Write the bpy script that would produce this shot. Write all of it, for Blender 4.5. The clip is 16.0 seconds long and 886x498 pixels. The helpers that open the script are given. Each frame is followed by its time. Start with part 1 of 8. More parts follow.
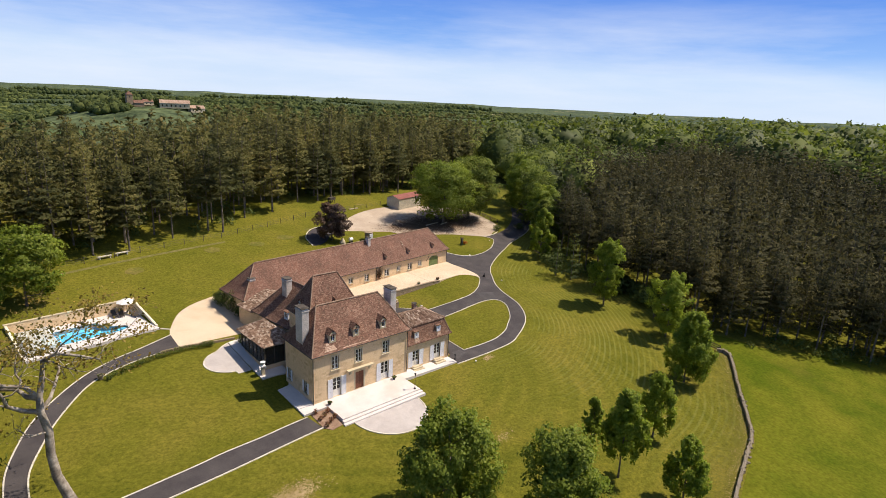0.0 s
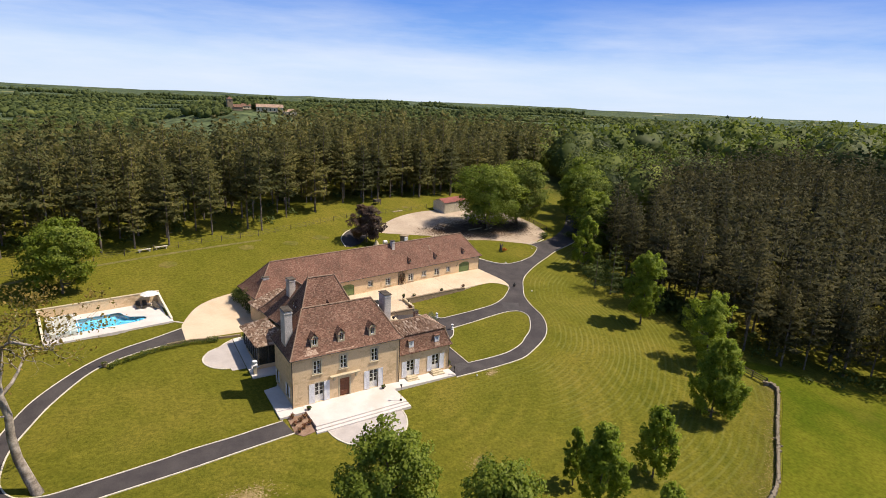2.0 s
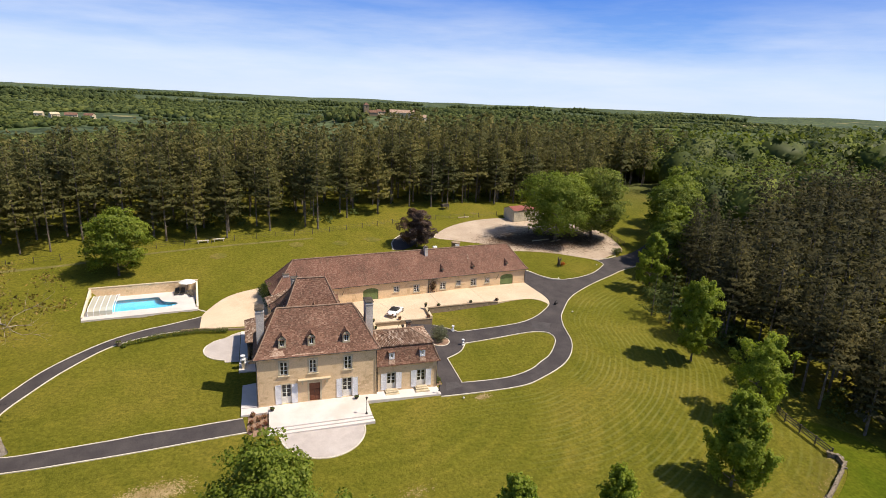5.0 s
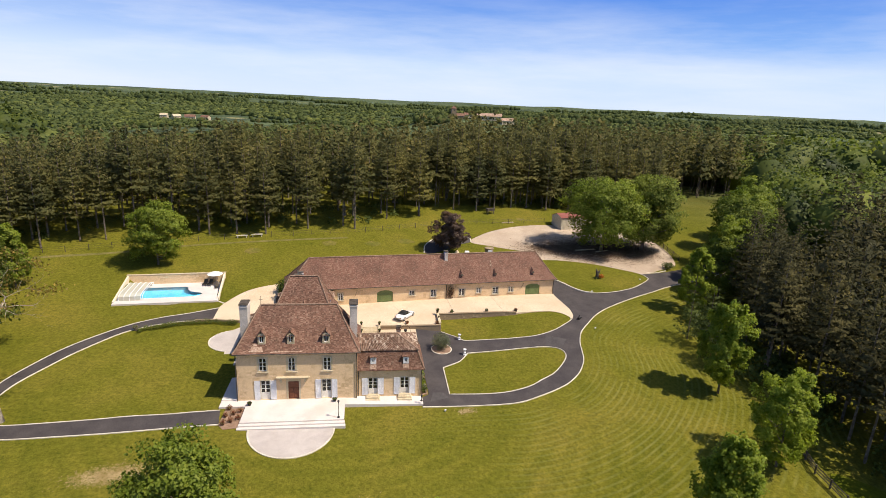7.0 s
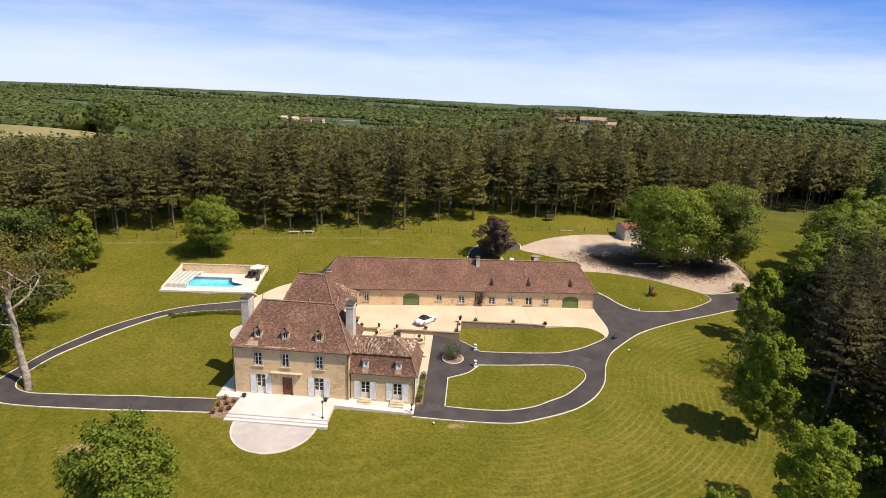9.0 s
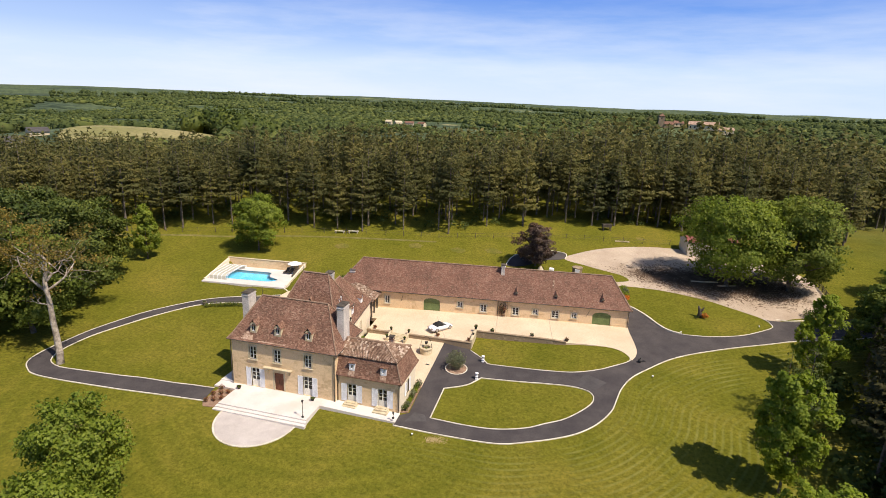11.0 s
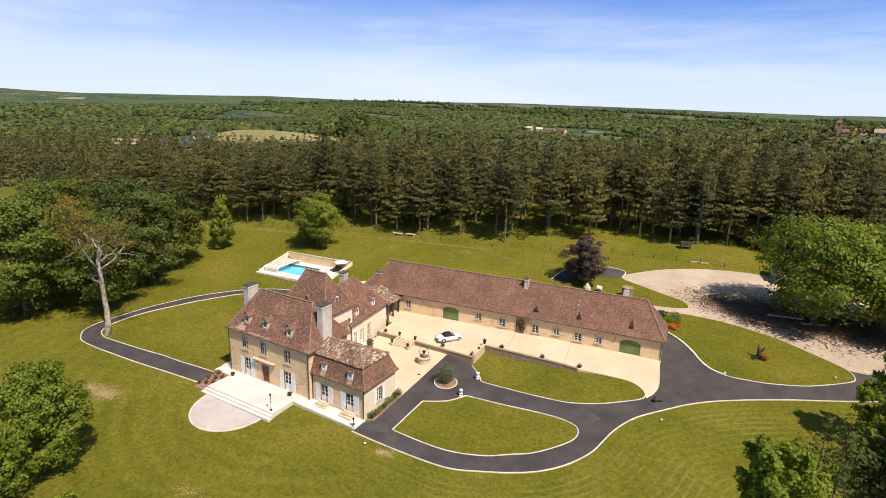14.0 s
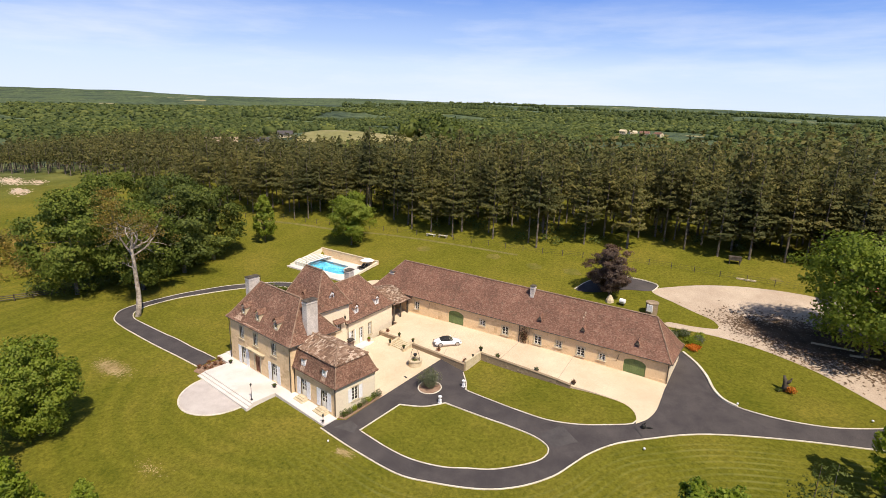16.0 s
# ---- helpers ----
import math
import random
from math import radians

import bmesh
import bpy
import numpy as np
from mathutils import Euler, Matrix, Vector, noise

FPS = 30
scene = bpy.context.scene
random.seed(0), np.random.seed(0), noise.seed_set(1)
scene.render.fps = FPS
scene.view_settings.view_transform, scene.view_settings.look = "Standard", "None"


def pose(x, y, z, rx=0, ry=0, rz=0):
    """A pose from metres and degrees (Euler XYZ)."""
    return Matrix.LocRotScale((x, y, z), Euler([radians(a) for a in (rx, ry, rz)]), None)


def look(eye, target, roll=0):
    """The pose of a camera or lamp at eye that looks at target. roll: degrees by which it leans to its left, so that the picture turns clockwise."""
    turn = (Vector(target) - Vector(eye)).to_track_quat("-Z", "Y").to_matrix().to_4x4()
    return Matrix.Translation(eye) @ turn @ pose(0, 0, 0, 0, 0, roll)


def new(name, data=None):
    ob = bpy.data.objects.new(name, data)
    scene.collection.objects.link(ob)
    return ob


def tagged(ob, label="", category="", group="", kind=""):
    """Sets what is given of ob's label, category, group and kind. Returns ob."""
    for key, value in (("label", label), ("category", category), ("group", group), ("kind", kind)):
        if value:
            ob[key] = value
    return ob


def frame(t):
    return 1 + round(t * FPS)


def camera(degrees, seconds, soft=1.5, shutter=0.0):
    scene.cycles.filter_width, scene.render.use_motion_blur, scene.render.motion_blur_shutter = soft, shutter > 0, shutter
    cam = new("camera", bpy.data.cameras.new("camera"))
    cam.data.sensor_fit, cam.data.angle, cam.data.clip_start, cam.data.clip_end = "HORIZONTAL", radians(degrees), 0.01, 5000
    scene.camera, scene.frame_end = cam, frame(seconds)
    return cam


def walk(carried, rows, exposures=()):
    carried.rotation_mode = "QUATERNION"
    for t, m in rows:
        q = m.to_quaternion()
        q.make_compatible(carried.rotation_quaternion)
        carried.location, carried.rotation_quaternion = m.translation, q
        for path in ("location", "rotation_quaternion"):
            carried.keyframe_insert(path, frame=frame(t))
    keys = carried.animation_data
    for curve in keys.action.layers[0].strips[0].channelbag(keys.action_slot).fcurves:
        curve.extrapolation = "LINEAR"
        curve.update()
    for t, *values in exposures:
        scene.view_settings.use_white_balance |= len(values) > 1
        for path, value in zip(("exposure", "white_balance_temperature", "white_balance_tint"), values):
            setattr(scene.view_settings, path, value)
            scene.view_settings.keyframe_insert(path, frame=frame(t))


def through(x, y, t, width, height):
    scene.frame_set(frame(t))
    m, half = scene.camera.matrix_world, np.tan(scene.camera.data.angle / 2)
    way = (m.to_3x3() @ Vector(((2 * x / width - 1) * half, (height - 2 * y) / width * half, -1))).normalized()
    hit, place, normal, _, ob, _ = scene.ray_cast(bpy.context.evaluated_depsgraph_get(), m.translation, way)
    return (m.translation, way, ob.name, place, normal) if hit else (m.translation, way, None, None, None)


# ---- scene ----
cam = camera(77.9, 16.0, soft=0.5)
METRES, EYE, TILT, LEAN, TURN = 110.0, 37.113, -15.1, -2.9, -42.0
ROWS = [
    (0.0, 0.0, 0.0, 0.0, 0.0, 0.0, -0.0),
    (0.5, 0.0273, 0.0087, 0.0015, 2.31, 0.05, -0.56),
    (1.0, 0.0548, 0.0182, 0.0029, 4.61, 0.12, -1.11),
    (1.5, 0.0827, 0.0292, 0.0045, 6.92, 0.17, -1.68),
    (2.0, 0.1108, 0.0412, 0.0065, 9.21, 0.19, -2.26),
    (2.5, 0.1386, 0.0541, 0.0087, 11.5, 0.19, -2.84),
    (3.0, 0.1663, 0.068, 0.0109, 13.81, 0.17, -3.42),
    (3.5, 0.1935, 0.0828, 0.0134, 16.2, 0.1, -4.04),
    (4.0, 0.2196, 0.0989, 0.0167, 18.68, -0.0, -4.7),
    (6.5, 0.3444, 0.1945, 0.0362, 30.8, -0.78, -7.9),
    (7.0, 0.3668, 0.2159, 0.041, 33.37, -1.08, -8.57),
    (7.5, 0.3877, 0.2391, 0.0456, 36.18, -1.39, -9.25),
    (8.0, 0.4078, 0.2631, 0.0514, 38.96, -1.78, -9.9),
    (8.5, 0.4266, 0.2879, 0.0573, 41.75, -2.2, -10.52),
    (9.0, 0.4438, 0.3135, 0.0631, 44.69, -2.65, -11.15),
    (11.5, 0.5152, 0.4522, 0.0958, 58.57, -5.05, -13.57),
    (12.0, 0.5257, 0.481, 0.1027, 61.33, -5.59, -13.96),
    (12.5, 0.5352, 0.5097, 0.11, 63.9, -6.13, -14.32),
    (13.0, 0.5438, 0.5392, 0.1173, 66.49, -6.66, -14.63),
    (13.5, 0.551, 0.5686, 0.125, 69.14, -7.24, -14.95),
    (14.0, 0.5574, 0.599, 0.1327, 71.68, -7.76, -15.2),
    (14.5, 0.5634, 0.6288, 0.1406, 73.89, -8.28, -15.48),
    (15.0, 0.5679, 0.6588, 0.1486, 76.28, -8.84, -15.75),
    (15.5, 0.5703, 0.6885, 0.1564, 78.91, -9.51, -16.04),
    (16.0, 0.5705, 0.7186, 0.1644, 81.85, -10.3, -16.28),
]
walk(cam, [(t, pose(-30.072, -54.982, EYE, TILT, LEAN, TURN) @ pose(METRES * x, METRES * y, METRES * z, 90 + pitch, roll, yaw)) for t, x, y, z, yaw, pitch, roll in ROWS], [(0.0, 0.20), (16.0, 0.26)])

# ---- world and sun ----
SUN_AZ, SUN_EL = -23.5, 56.5          # degrees from +x towards +y, and above the horizon
world = bpy.data.worlds.new("sky")
scene.world = world
world.use_nodes = True
wn, wl = world.node_tree.nodes, world.node_tree.links
wn.clear()
sky = wn.new("ShaderNodeTexSky")
sky.sky_type = "NISHITA"
sky.sun_disc = False
sky.sun_elevation = radians(SUN_EL)
sky.sun_rotation = radians(90 - SUN_AZ)
sky.altitude = 200
sky.air_density, sky.dust_density, sky.ozone_density = 1.0, 1.2, 2.0
coords = wn.new("ShaderNodeTexCoord")
stretch = wn.new("ShaderNodeMapping")
stretch.inputs["Scale"].default_value = (1.0, 1.0, 7.0)
stretch.inputs["Rotation"].default_value = (0.03, -0.05, 0.5)
veil = wn.new("ShaderNodeTexNoise")
veil.inputs["Scale"].default_value = 1.5
veil.inputs["Detail"].default_value = 7.0
veil.inputs["Roughness"].default_value = 0.6
veil_ramp = wn.new("ShaderNodeValToRGB")
veil_ramp.color_ramp.elements[0].position, veil_ramp.color_ramp.elements[1].position = 0.46, 0.72
split = wn.new("ShaderNodeSeparateXYZ")
low = wn.new("ShaderNodeValToRGB")       # clear spring air: pale on the horizon, blue above
for k, (p, c) in enumerate(((0.0, (6.3, 7.5, 9.3)), (0.055, (4.9, 6.5, 9.0)), (0.09, (2.3, 4.3, 8.6)), (0.17, (0.8, 2.4, 7.4)), (0.4, (0.6, 1.5, 4.2)))):
    if k > 1:
        low.color_ramp.elements.new(p)
    low.color_ramp.elements[k].position, low.color_ramp.elements[k].color = p, (*c, 1)
near = wn.new("ShaderNodeMapRange")
near.inputs["From Min"].default_value, near.inputs["From Max"].default_value = 0.7, 0.3
near.inputs["To Min"].default_value, near.inputs["To Max"].default_value = 0.0, 0.9
deep = wn.new("ShaderNodeMixRGB")
high = wn.new("ShaderNodeMapRange")      # thin streaks only low in the sky
high.interpolation_type = "SMOOTHSTEP"
high.inputs["From Min"].default_value, high.inputs["From Max"].default_value = 0.22, 0.08
high.inputs["To Max"].default_value = 0.54
streaks = wn.new("ShaderNodeMath")
streaks.operation = "MULTIPLY"
streaks.use_clamp = True
cloud = wn.new("ShaderNodeMixRGB")
cloud.inputs[2].default_value = (7.9, 8.2, 9.0, 1)
back = wn.new("ShaderNodeBackground")
back.inputs["Strength"].default_value = 0.10
wout = wn.new("ShaderNodeOutputWorld")
wl.new(coords.outputs["Generated"], stretch.inputs["Vector"])
wl.new(stretch.outputs["Vector"], veil.inputs["Vector"])
wl.new(veil.outputs["Fac"], veil_ramp.inputs["Fac"])
wl.new(coords.outputs["Generated"], split.inputs["Vector"])
wl.new(split.outputs["Z"], low.inputs["Fac"])
wl.new(split.outputs["Z"], near.inputs["Value"])
wl.new(split.outputs["Z"], high.inputs["Value"])
wl.new(near.outputs["Result"], deep.inputs["Fac"])
wl.new(sky.outputs["Color"], deep.inputs[1])
wl.new(low.outputs["Color"], deep.inputs[2])
wl.new(veil_ramp.outputs["Color"], streaks.inputs[0])
wl.new(high.outputs["Result"], streaks.inputs[1])
side = wn.new("ShaderNodeVectorMath")   # the thin cloud is denser to the north-west
side.operation = "DOT_PRODUCT"
side.inputs[1].default_value = (-0.87, 0.5, 0.0)
bank = wn.new("ShaderNodeMapRange")
bank.inputs["From Min"].default_value, bank.inputs["From Max"].default_value = 0.1, 1.0
bank.inputs["To Max"].default_value = 0.55
thick = wn.new("ShaderNodeMath")
thick.operation = "MULTIPLY_ADD"
thick.use_clamp = True
wl.new(coords.outputs["Generated"], side.inputs[0])
wl.new(side.outputs["Value"], bank.inputs["Value"])
wl.new(bank.outputs["Result"], thick.inputs[0])
wl.new(high.outputs["Result"], thick.inputs[1])
wl.new(streaks.outputs["Value"], thick.inputs[2])
wl.new(thick.outputs["Value"], cloud.inputs["Fac"])
wl.new(deep.outputs["Color"], cloud.inputs[1])
wl.new(cloud.outputs["Color"], back.inputs["Color"])
wl.new(back.outputs["Background"], wout.inputs["Surface"])

sun = new("sun", bpy.data.lights.new("sun", "SUN"))
sun.data.energy, sun.data.angle, sun.data.color = 5.0, radians(0.53), (1.0, 0.875, 0.72)
sd = Vector((math.cos(radians(SUN_AZ)) * math.cos(radians(SUN_EL)), math.sin(radians(SUN_AZ)) * math.cos(radians(SUN_EL)), math.sin(radians(SUN_EL))))
sun.matrix_world = look(sd * 200, (0, 0, 0))


# ---- materials ----
def material(name, rough=0.9, metal=0.0):
    m = bpy.data.materials.new(name)
    m.use_nodes = True
    b = m.node_tree.nodes["Principled BSDF"]
    b.inputs["Roughness"].default_value, b.inputs["Metallic"].default_value = rough, metal
    b.inputs["Specular IOR Level"].default_value = 0.3
    return m, m.node_tree.nodes, m.node_tree.links, b


def ramp(n, stops):
    r = n.new("ShaderNodeValToRGB")
    e = r.color_ramp.elements
    while len(e) < len(stops):
        e.new(0.5)
    for k, (p, c) in enumerate(stops):
        e[k].position, e[k].color = p, (*c, 1)
    return r


def noise_of(n, l, vec, scale, detail=4.0, rough=0.6):
    t = n.new("ShaderNodeTexNoise")
    t.inputs["Scale"].default_value, t.inputs["Detail"].default_value, t.inputs["Roughness"].default_value = scale, detail, rough
    l.new(vec, t.inputs["Vector"])
    return t.outputs["Fac"]


def mixed(n, l, fac, a, b, mode="MIX"):
    m = n.new("ShaderNodeMixRGB")
    m.blend_type = mode
    for k, v in ((0, fac), (1, a), (2, b)):
        if isinstance(v, (int, float)):
            m.inputs[k].default_value = v
        elif isinstance(v, tuple):
            m.inputs[k].default_value = (*v, 1)
        else:
            l.new(v, m.inputs[k])
    return m.outputs["Color"]


def bumped(n, l, b, height, strength, distance):
    k = n.new("ShaderNodeBump")
    k.inputs["Strength"].default_value, k.inputs["Distance"].default_value = strength, distance
    l.new(height, k.inputs["Height"])
    l.new(k.outputs["Normal"], b.inputs["Normal"])


def grainy(name, dark, light, big, small, rough=0.9, bump=0.3, metal=0.0, spread=(0.35, 0.65), stain=None, grain=0.28):
    """A surface with patches at one scale, grain at another and, if asked for, stains of their own colour."""
    m, n, l, b = material(name, rough, metal)
    vec = n.new("ShaderNodeTexCoord").outputs["Object"]
    r = ramp(n, [(spread[0], dark), (spread[1], light)])
    l.new(noise_of(n, l, vec, big), r.inputs["Fac"])
    fine = noise_of(n, l, vec, small, 3.0)
    shade = ramp(n, [(0.3, (1 - grain,) * 3), (0.7, (1 + 0.65 * grain,) * 3)])
    l.new(fine, shade.inputs["Fac"])
    col = mixed(n, l, 1.0, r.outputs["Color"], shade.outputs["Color"], "MULTIPLY")
    if stain:
        s = ramp(n, [(0.56, (0, 0, 0)), (0.72, (1, 1, 1))])
        l.new(noise_of(n, l, vec, big * 0.37, 5.0), s.inputs["Fac"])
        f = n.new("ShaderNodeMath")
        f.operation = "MULTIPLY"
        f.inputs[1].default_value = 0.75
        l.new(s.outputs["Color"], f.inputs[0])
        col = mixed(n, l, f.outputs["Value"], col, stain)
    l.new(col, b.inputs["Base Color"])
    bumped(n, l, b, fine, bump, 0.03)
    return m


def tiled_roof(name, stops, tile=(0.2, 0.2, 0.11), moss=(0.1, 0.085, 0.06)):
    """Small flat tiles: each with its own tone, courses that overlap, weathered patches."""
    m, n, l, b = material(name, 0.9)
    vec = n.new("ShaderNodeTexCoord").outputs["Object"]
    snap = n.new("ShaderNodeVectorMath")
    snap.operation = "SNAP"
    snap.inputs[1].default_value = tile
    l.new(vec, snap.inputs[0])
    white = n.new("ShaderNodeTexWhiteNoise")
    l.new(snap.outputs["Vector"], white.inputs["Vector"])
    r = ramp(n, stops)
    l.new(white.outputs["Value"], r.inputs["Fac"])
    patch = ramp(n, [(0.34, (0.80, 0.79, 0.78)), (0.68, (1.20, 1.17, 1.14))])
    l.new(noise_of(n, l, vec, 0.45, 6.0, 0.65), patch.inputs["Fac"])
    col = mixed(n, l, 1.0, r.outputs["Color"], patch.outputs["Color"], "MULTIPLY")
    mossy = ramp(n, [(0.54, (0, 0, 0)), (0.74, (0.6, 0.6, 0.6))])
    l.new(noise_of(n, l, vec, 1.7, 6.0, 0.7), mossy.inputs["Fac"])
    col = mixed(n, l, mossy.outputs["Color"], col, moss)
    l.new(col, b.inputs["Base Color"])
    saw = n.new("ShaderNodeSeparateXYZ")
    l.new(vec, saw.inputs["Vector"])
    course = n.new("ShaderNodeMath")
    course.operation = "PINGPONG"
    course.inputs[1].default_value = tile[2]
    l.new(saw.outputs["Z"], course.inputs[0])
    lift = n.new("ShaderNodeMath")
    lift.operation = "MULTIPLY_ADD"
    lift.inputs[1].default_value = 0.35
    l.new(white.outputs["Value"], lift.inputs[0])
    l.new(course.outputs["Value"], lift.inputs[2])
    bumped(n, l, b, lift.outputs["Value"], 0.6, 0.06)
    return m


def leafy(name, stops, rough=0.55, through=0.25, vary=1.0):
    """Leaves: tone by leaf and by tree, a little light through them."""
    m, n, l, b = material(name, rough)
    geo = n.new("ShaderNodeNewGeometry")
    info = n.new("ShaderNodeObjectInfo")
    r = ramp(n, stops)
    l.new(geo.outputs["Random Per Island"], r.inputs["Fac"])
    tone = ramp(n, [(0.0, (1 - 0.22 * vary, 1 - 0.2 * vary, 1 - 0.2 * vary)), (1.0, (1 + 0.18 * vary, 1 + 0.14 * vary, 1 + 0.05 * vary))])
    l.new(info.outputs["Random"], tone.inputs["Fac"])
    col = mixed(n, l, 1.0, r.outputs["Color"], tone.outputs["Color"], "MULTIPLY")
    by_place = ramp(n, [(0.34, (1 - 0.32 * vary, 1 - 0.26 * vary, 1 - 0.22 * vary)), (0.66, (1 + 0.3 * vary, 1 + 0.22 * vary, 1 + 0.05 * vary))])
    l.new(noise_of(n, l, geo.outputs["Position"], 0.085, 2.0), by_place.inputs["Fac"])
    col = mixed(n, l, 1.0, col, by_place.outputs["Color"], "MULTIPLY")
    l.new(col, b.inputs["Base Color"])
    t = n.new("ShaderNodeBsdfTranslucent")
    l.new(col, t.inputs["Color"])
    mx = n.new("ShaderNodeMixShader")
    mx.inputs["Fac"].default_value = through
    l.new(b.outputs["BSDF"], mx.inputs[1])
    l.new(t.outputs["BSDF"], mx.inputs[2])
    l.new(mx.outputs["Shader"], n["Material Output"].inputs["Surface"])
    return m


def wall_stone(name, joint, low, high, patchy, block=(0.52, 0.52, 0.27)):
    """Squared limestone under worn lime render."""
    m, n, l, b = material(name, 0.92)
    vec = n.new("ShaderNodeTexCoord").outputs["Object"]
    snap = n.new("ShaderNodeVectorMath")
    snap.operation = "SNAP"
    snap.inputs[1].default_value = block
    l.new(vec, snap.inputs[0])
    white = n.new("ShaderNodeTexWhiteNoise")
    l.new(snap.outputs["Vector"], white.inputs["Vector"])
    r = ramp(n, [(0.0, low), (1.0, high)])
    l.new(white.outputs["Value"], r.inputs["Fac"])
    big = ramp(n, [(0.40, (0, 0, 0)), (0.52, (1, 1, 1))])
    l.new(noise_of(n, l, vec, 0.55, 6.0, 0.65), big.inputs["Fac"])
    col = mixed(n, l, big.outputs["Color"], r.outputs["Color"], patchy)
    fine = noise_of(n, l, vec, 9.0, 5.0, 0.7)
    shade = ramp(n, [(0.3, (0.8, 0.79, 0.78)), (0.7, (1.12, 1.12, 1.12))])
    l.new(fine, shade.inputs["Fac"])
    col = mixed(n, l, 1.0, col, shade.outputs["Color"], "MULTIPLY")
    streak = n.new("ShaderNodeMapping")
    streak.inputs["Scale"].default_value = (1.6, 1.6, 0.25)
    l.new(vec, streak.inputs["Vector"])
    run = ramp(n, [(0.6, (0, 0, 0)), (0.8, (0.55, 0.55, 0.55))])
    l.new(noise_of(n, l, streak.outputs["Vector"], 1.1, 5.0), run.inputs["Fac"])
    col = mixed(n, l, run.outputs["Color"], col, joint)
    l.new(col, b.inputs["Base Color"])
    bumped(n, l, b, fine, 0.5, 0.03)
    return m


def lawn_material():
    m, n, l, b = material("mown_grass", 1.0)
    b.inputs["Specular IOR Level"].default_value = 0.08
    vec = n.new("ShaderNodeTexCoord").outputs["Object"]
    base = ramp(n, [(0.3, (0.100, 0.106, 0.011)), (0.5, (0.133, 0.128, 0.016)), (0.72, (0.175, 0.149, 0.025))])
    l.new(noise_of(n, l, vec, 0.07, 7.0, 0.62), base.inputs["Fac"])
    fine = noise_of(n, l, vec, 2.2, 10.0, 0.85)
    shade = ramp(n, [(0.36, (0.50, 0.56, 0.50)), (0.64, (1.47, 1.41, 1.34))])
    l.new(fine, shade.inputs["Fac"])
    col = mixed(n, l, 1.0, base.outputs["Color"], shade.outputs["Color"], "MULTIPLY")
    clump = ramp(n, [(0.36, (0.92, 0.94, 0.92)), (0.64, (1.07, 1.05, 1.06))])
    l.new(noise_of(n, l, vec, 0.42, 6.0, 0.7), clump.inputs["Fac"])
    col = mixed(n, l, 1.0, col, clump.outputs["Color"], "MULTIPLY")
    flat = n.new("ShaderNodeVectorMath")
    flat.operation = "MULTIPLY"
    flat.inputs[1].default_value = (1, 1, 0)
    l.new(vec, flat.inputs[0])
    axis = n.new("ShaderNodeSeparateXYZ")
    l.new(vec, axis.inputs["Vector"])

    def calc(op, a, b=0.0, c=0.0):
        k = n.new("ShaderNodeMath")
        k.operation = op
        for q, v in enumerate((a, b, c)):
            if isinstance(v, float):
                k.inputs[q].default_value = v
            else:
                l.new(v, k.inputs[q])
        return k.outputs["Value"]

    def between(value, lo, hi, to_lo=0.0, to_hi=1.0):
        k = n.new("ShaderNodeMapRange")
        for key, v in (("From Min", lo), ("From Max", hi), ("To Min", to_lo), ("To Max", to_hi)):
            k.inputs[key].default_value = v
        l.new(value, k.inputs["Value"])
        return k.outputs["Result"]

    # mowing lines: the mower's rounds follow the drive's outer edge, their sheen painted as pale crests
    mow = n.new("ShaderNodeAttribute")
    mow.attribute_name = "mow"
    away_from_drive = mow.outputs["Fac"]
    wander = calc("MULTIPLY_ADD", noise_of(n, l, vec, 0.025, 2.0), 5.0, away_from_drive)
    crest = ramp(n, [(0.6, (0, 0, 0)), (1.0, (1, 1, 1))])
    l.new(calc("MULTIPLY_ADD", calc("SINE", calc("MULTIPLY", wander, 6.6)), 0.5, 0.5), crest.inputs["Fac"])
    broken = ramp(n, [(0.40, (0.0, 0.0, 0.0)), (0.70, (1, 1, 1))])
    l.new(noise_of(n, l, vec, 0.11, 5.0, 0.65), broken.inputs["Fac"])
    f = mixed(n, l, 1.0, crest.outputs["Color"], broken.outputs["Color"], "MULTIPLY")
    for mask in (between(away_from_drive, 0.5, 2.5), between(away_from_drive, 46.0, 30.0), between(axis.outputs["X"], 24.0, 40.0, 0.04, 0.34)):
        f = mixed(n, l, 1.0, f, mask, "MULTIPLY")
    col = mixed(n, l, f, col, (0.30, 0.30, 0.10))
    # wide faint arcs that the mower left round the house's front
    front_at = n.new("ShaderNodeMapping")
    front_at.inputs["Location"].default_value = (-13.0, -4.0, 0.0)
    l.new(flat.outputs["Vector"], front_at.inputs["Vector"])
    arcs = n.new("ShaderNodeTexWave")
    arcs.wave_type, arcs.rings_direction = "RINGS", "SPHERICAL"
    for key, value in (("Scale", 0.12), ("Distortion", 9.0), ("Detail", 3.0), ("Detail Scale", 0.15)):
        arcs.inputs[key].default_value = value
    l.new(front_at.outputs["Vector"], arcs.inputs["Vector"])
    arc_tone = ramp(n, [(0.2, (0.93, 0.95, 0.93)), (0.8, (1.06, 1.04, 1.06))])
    l.new(arcs.outputs["Fac"], arc_tone.inputs["Fac"])
    forward = n.new("ShaderNodeMapRange")
    forward.inputs["From Min"].default_value, forward.inputs["From Max"].default_value = -6.0, -10.0
    l.new(axis.outputs["Y"], forward.inputs["Value"])
    col = mixed(n, l, forward.outputs["Result"], col, mixed(n, l, 1.0, col, arc_tone.outputs["Color"], "MULTIPLY"))
    bare = ramp(n, [(0.70, (0, 0, 0)), (0.78, (0.6, 0.6, 0.6))])
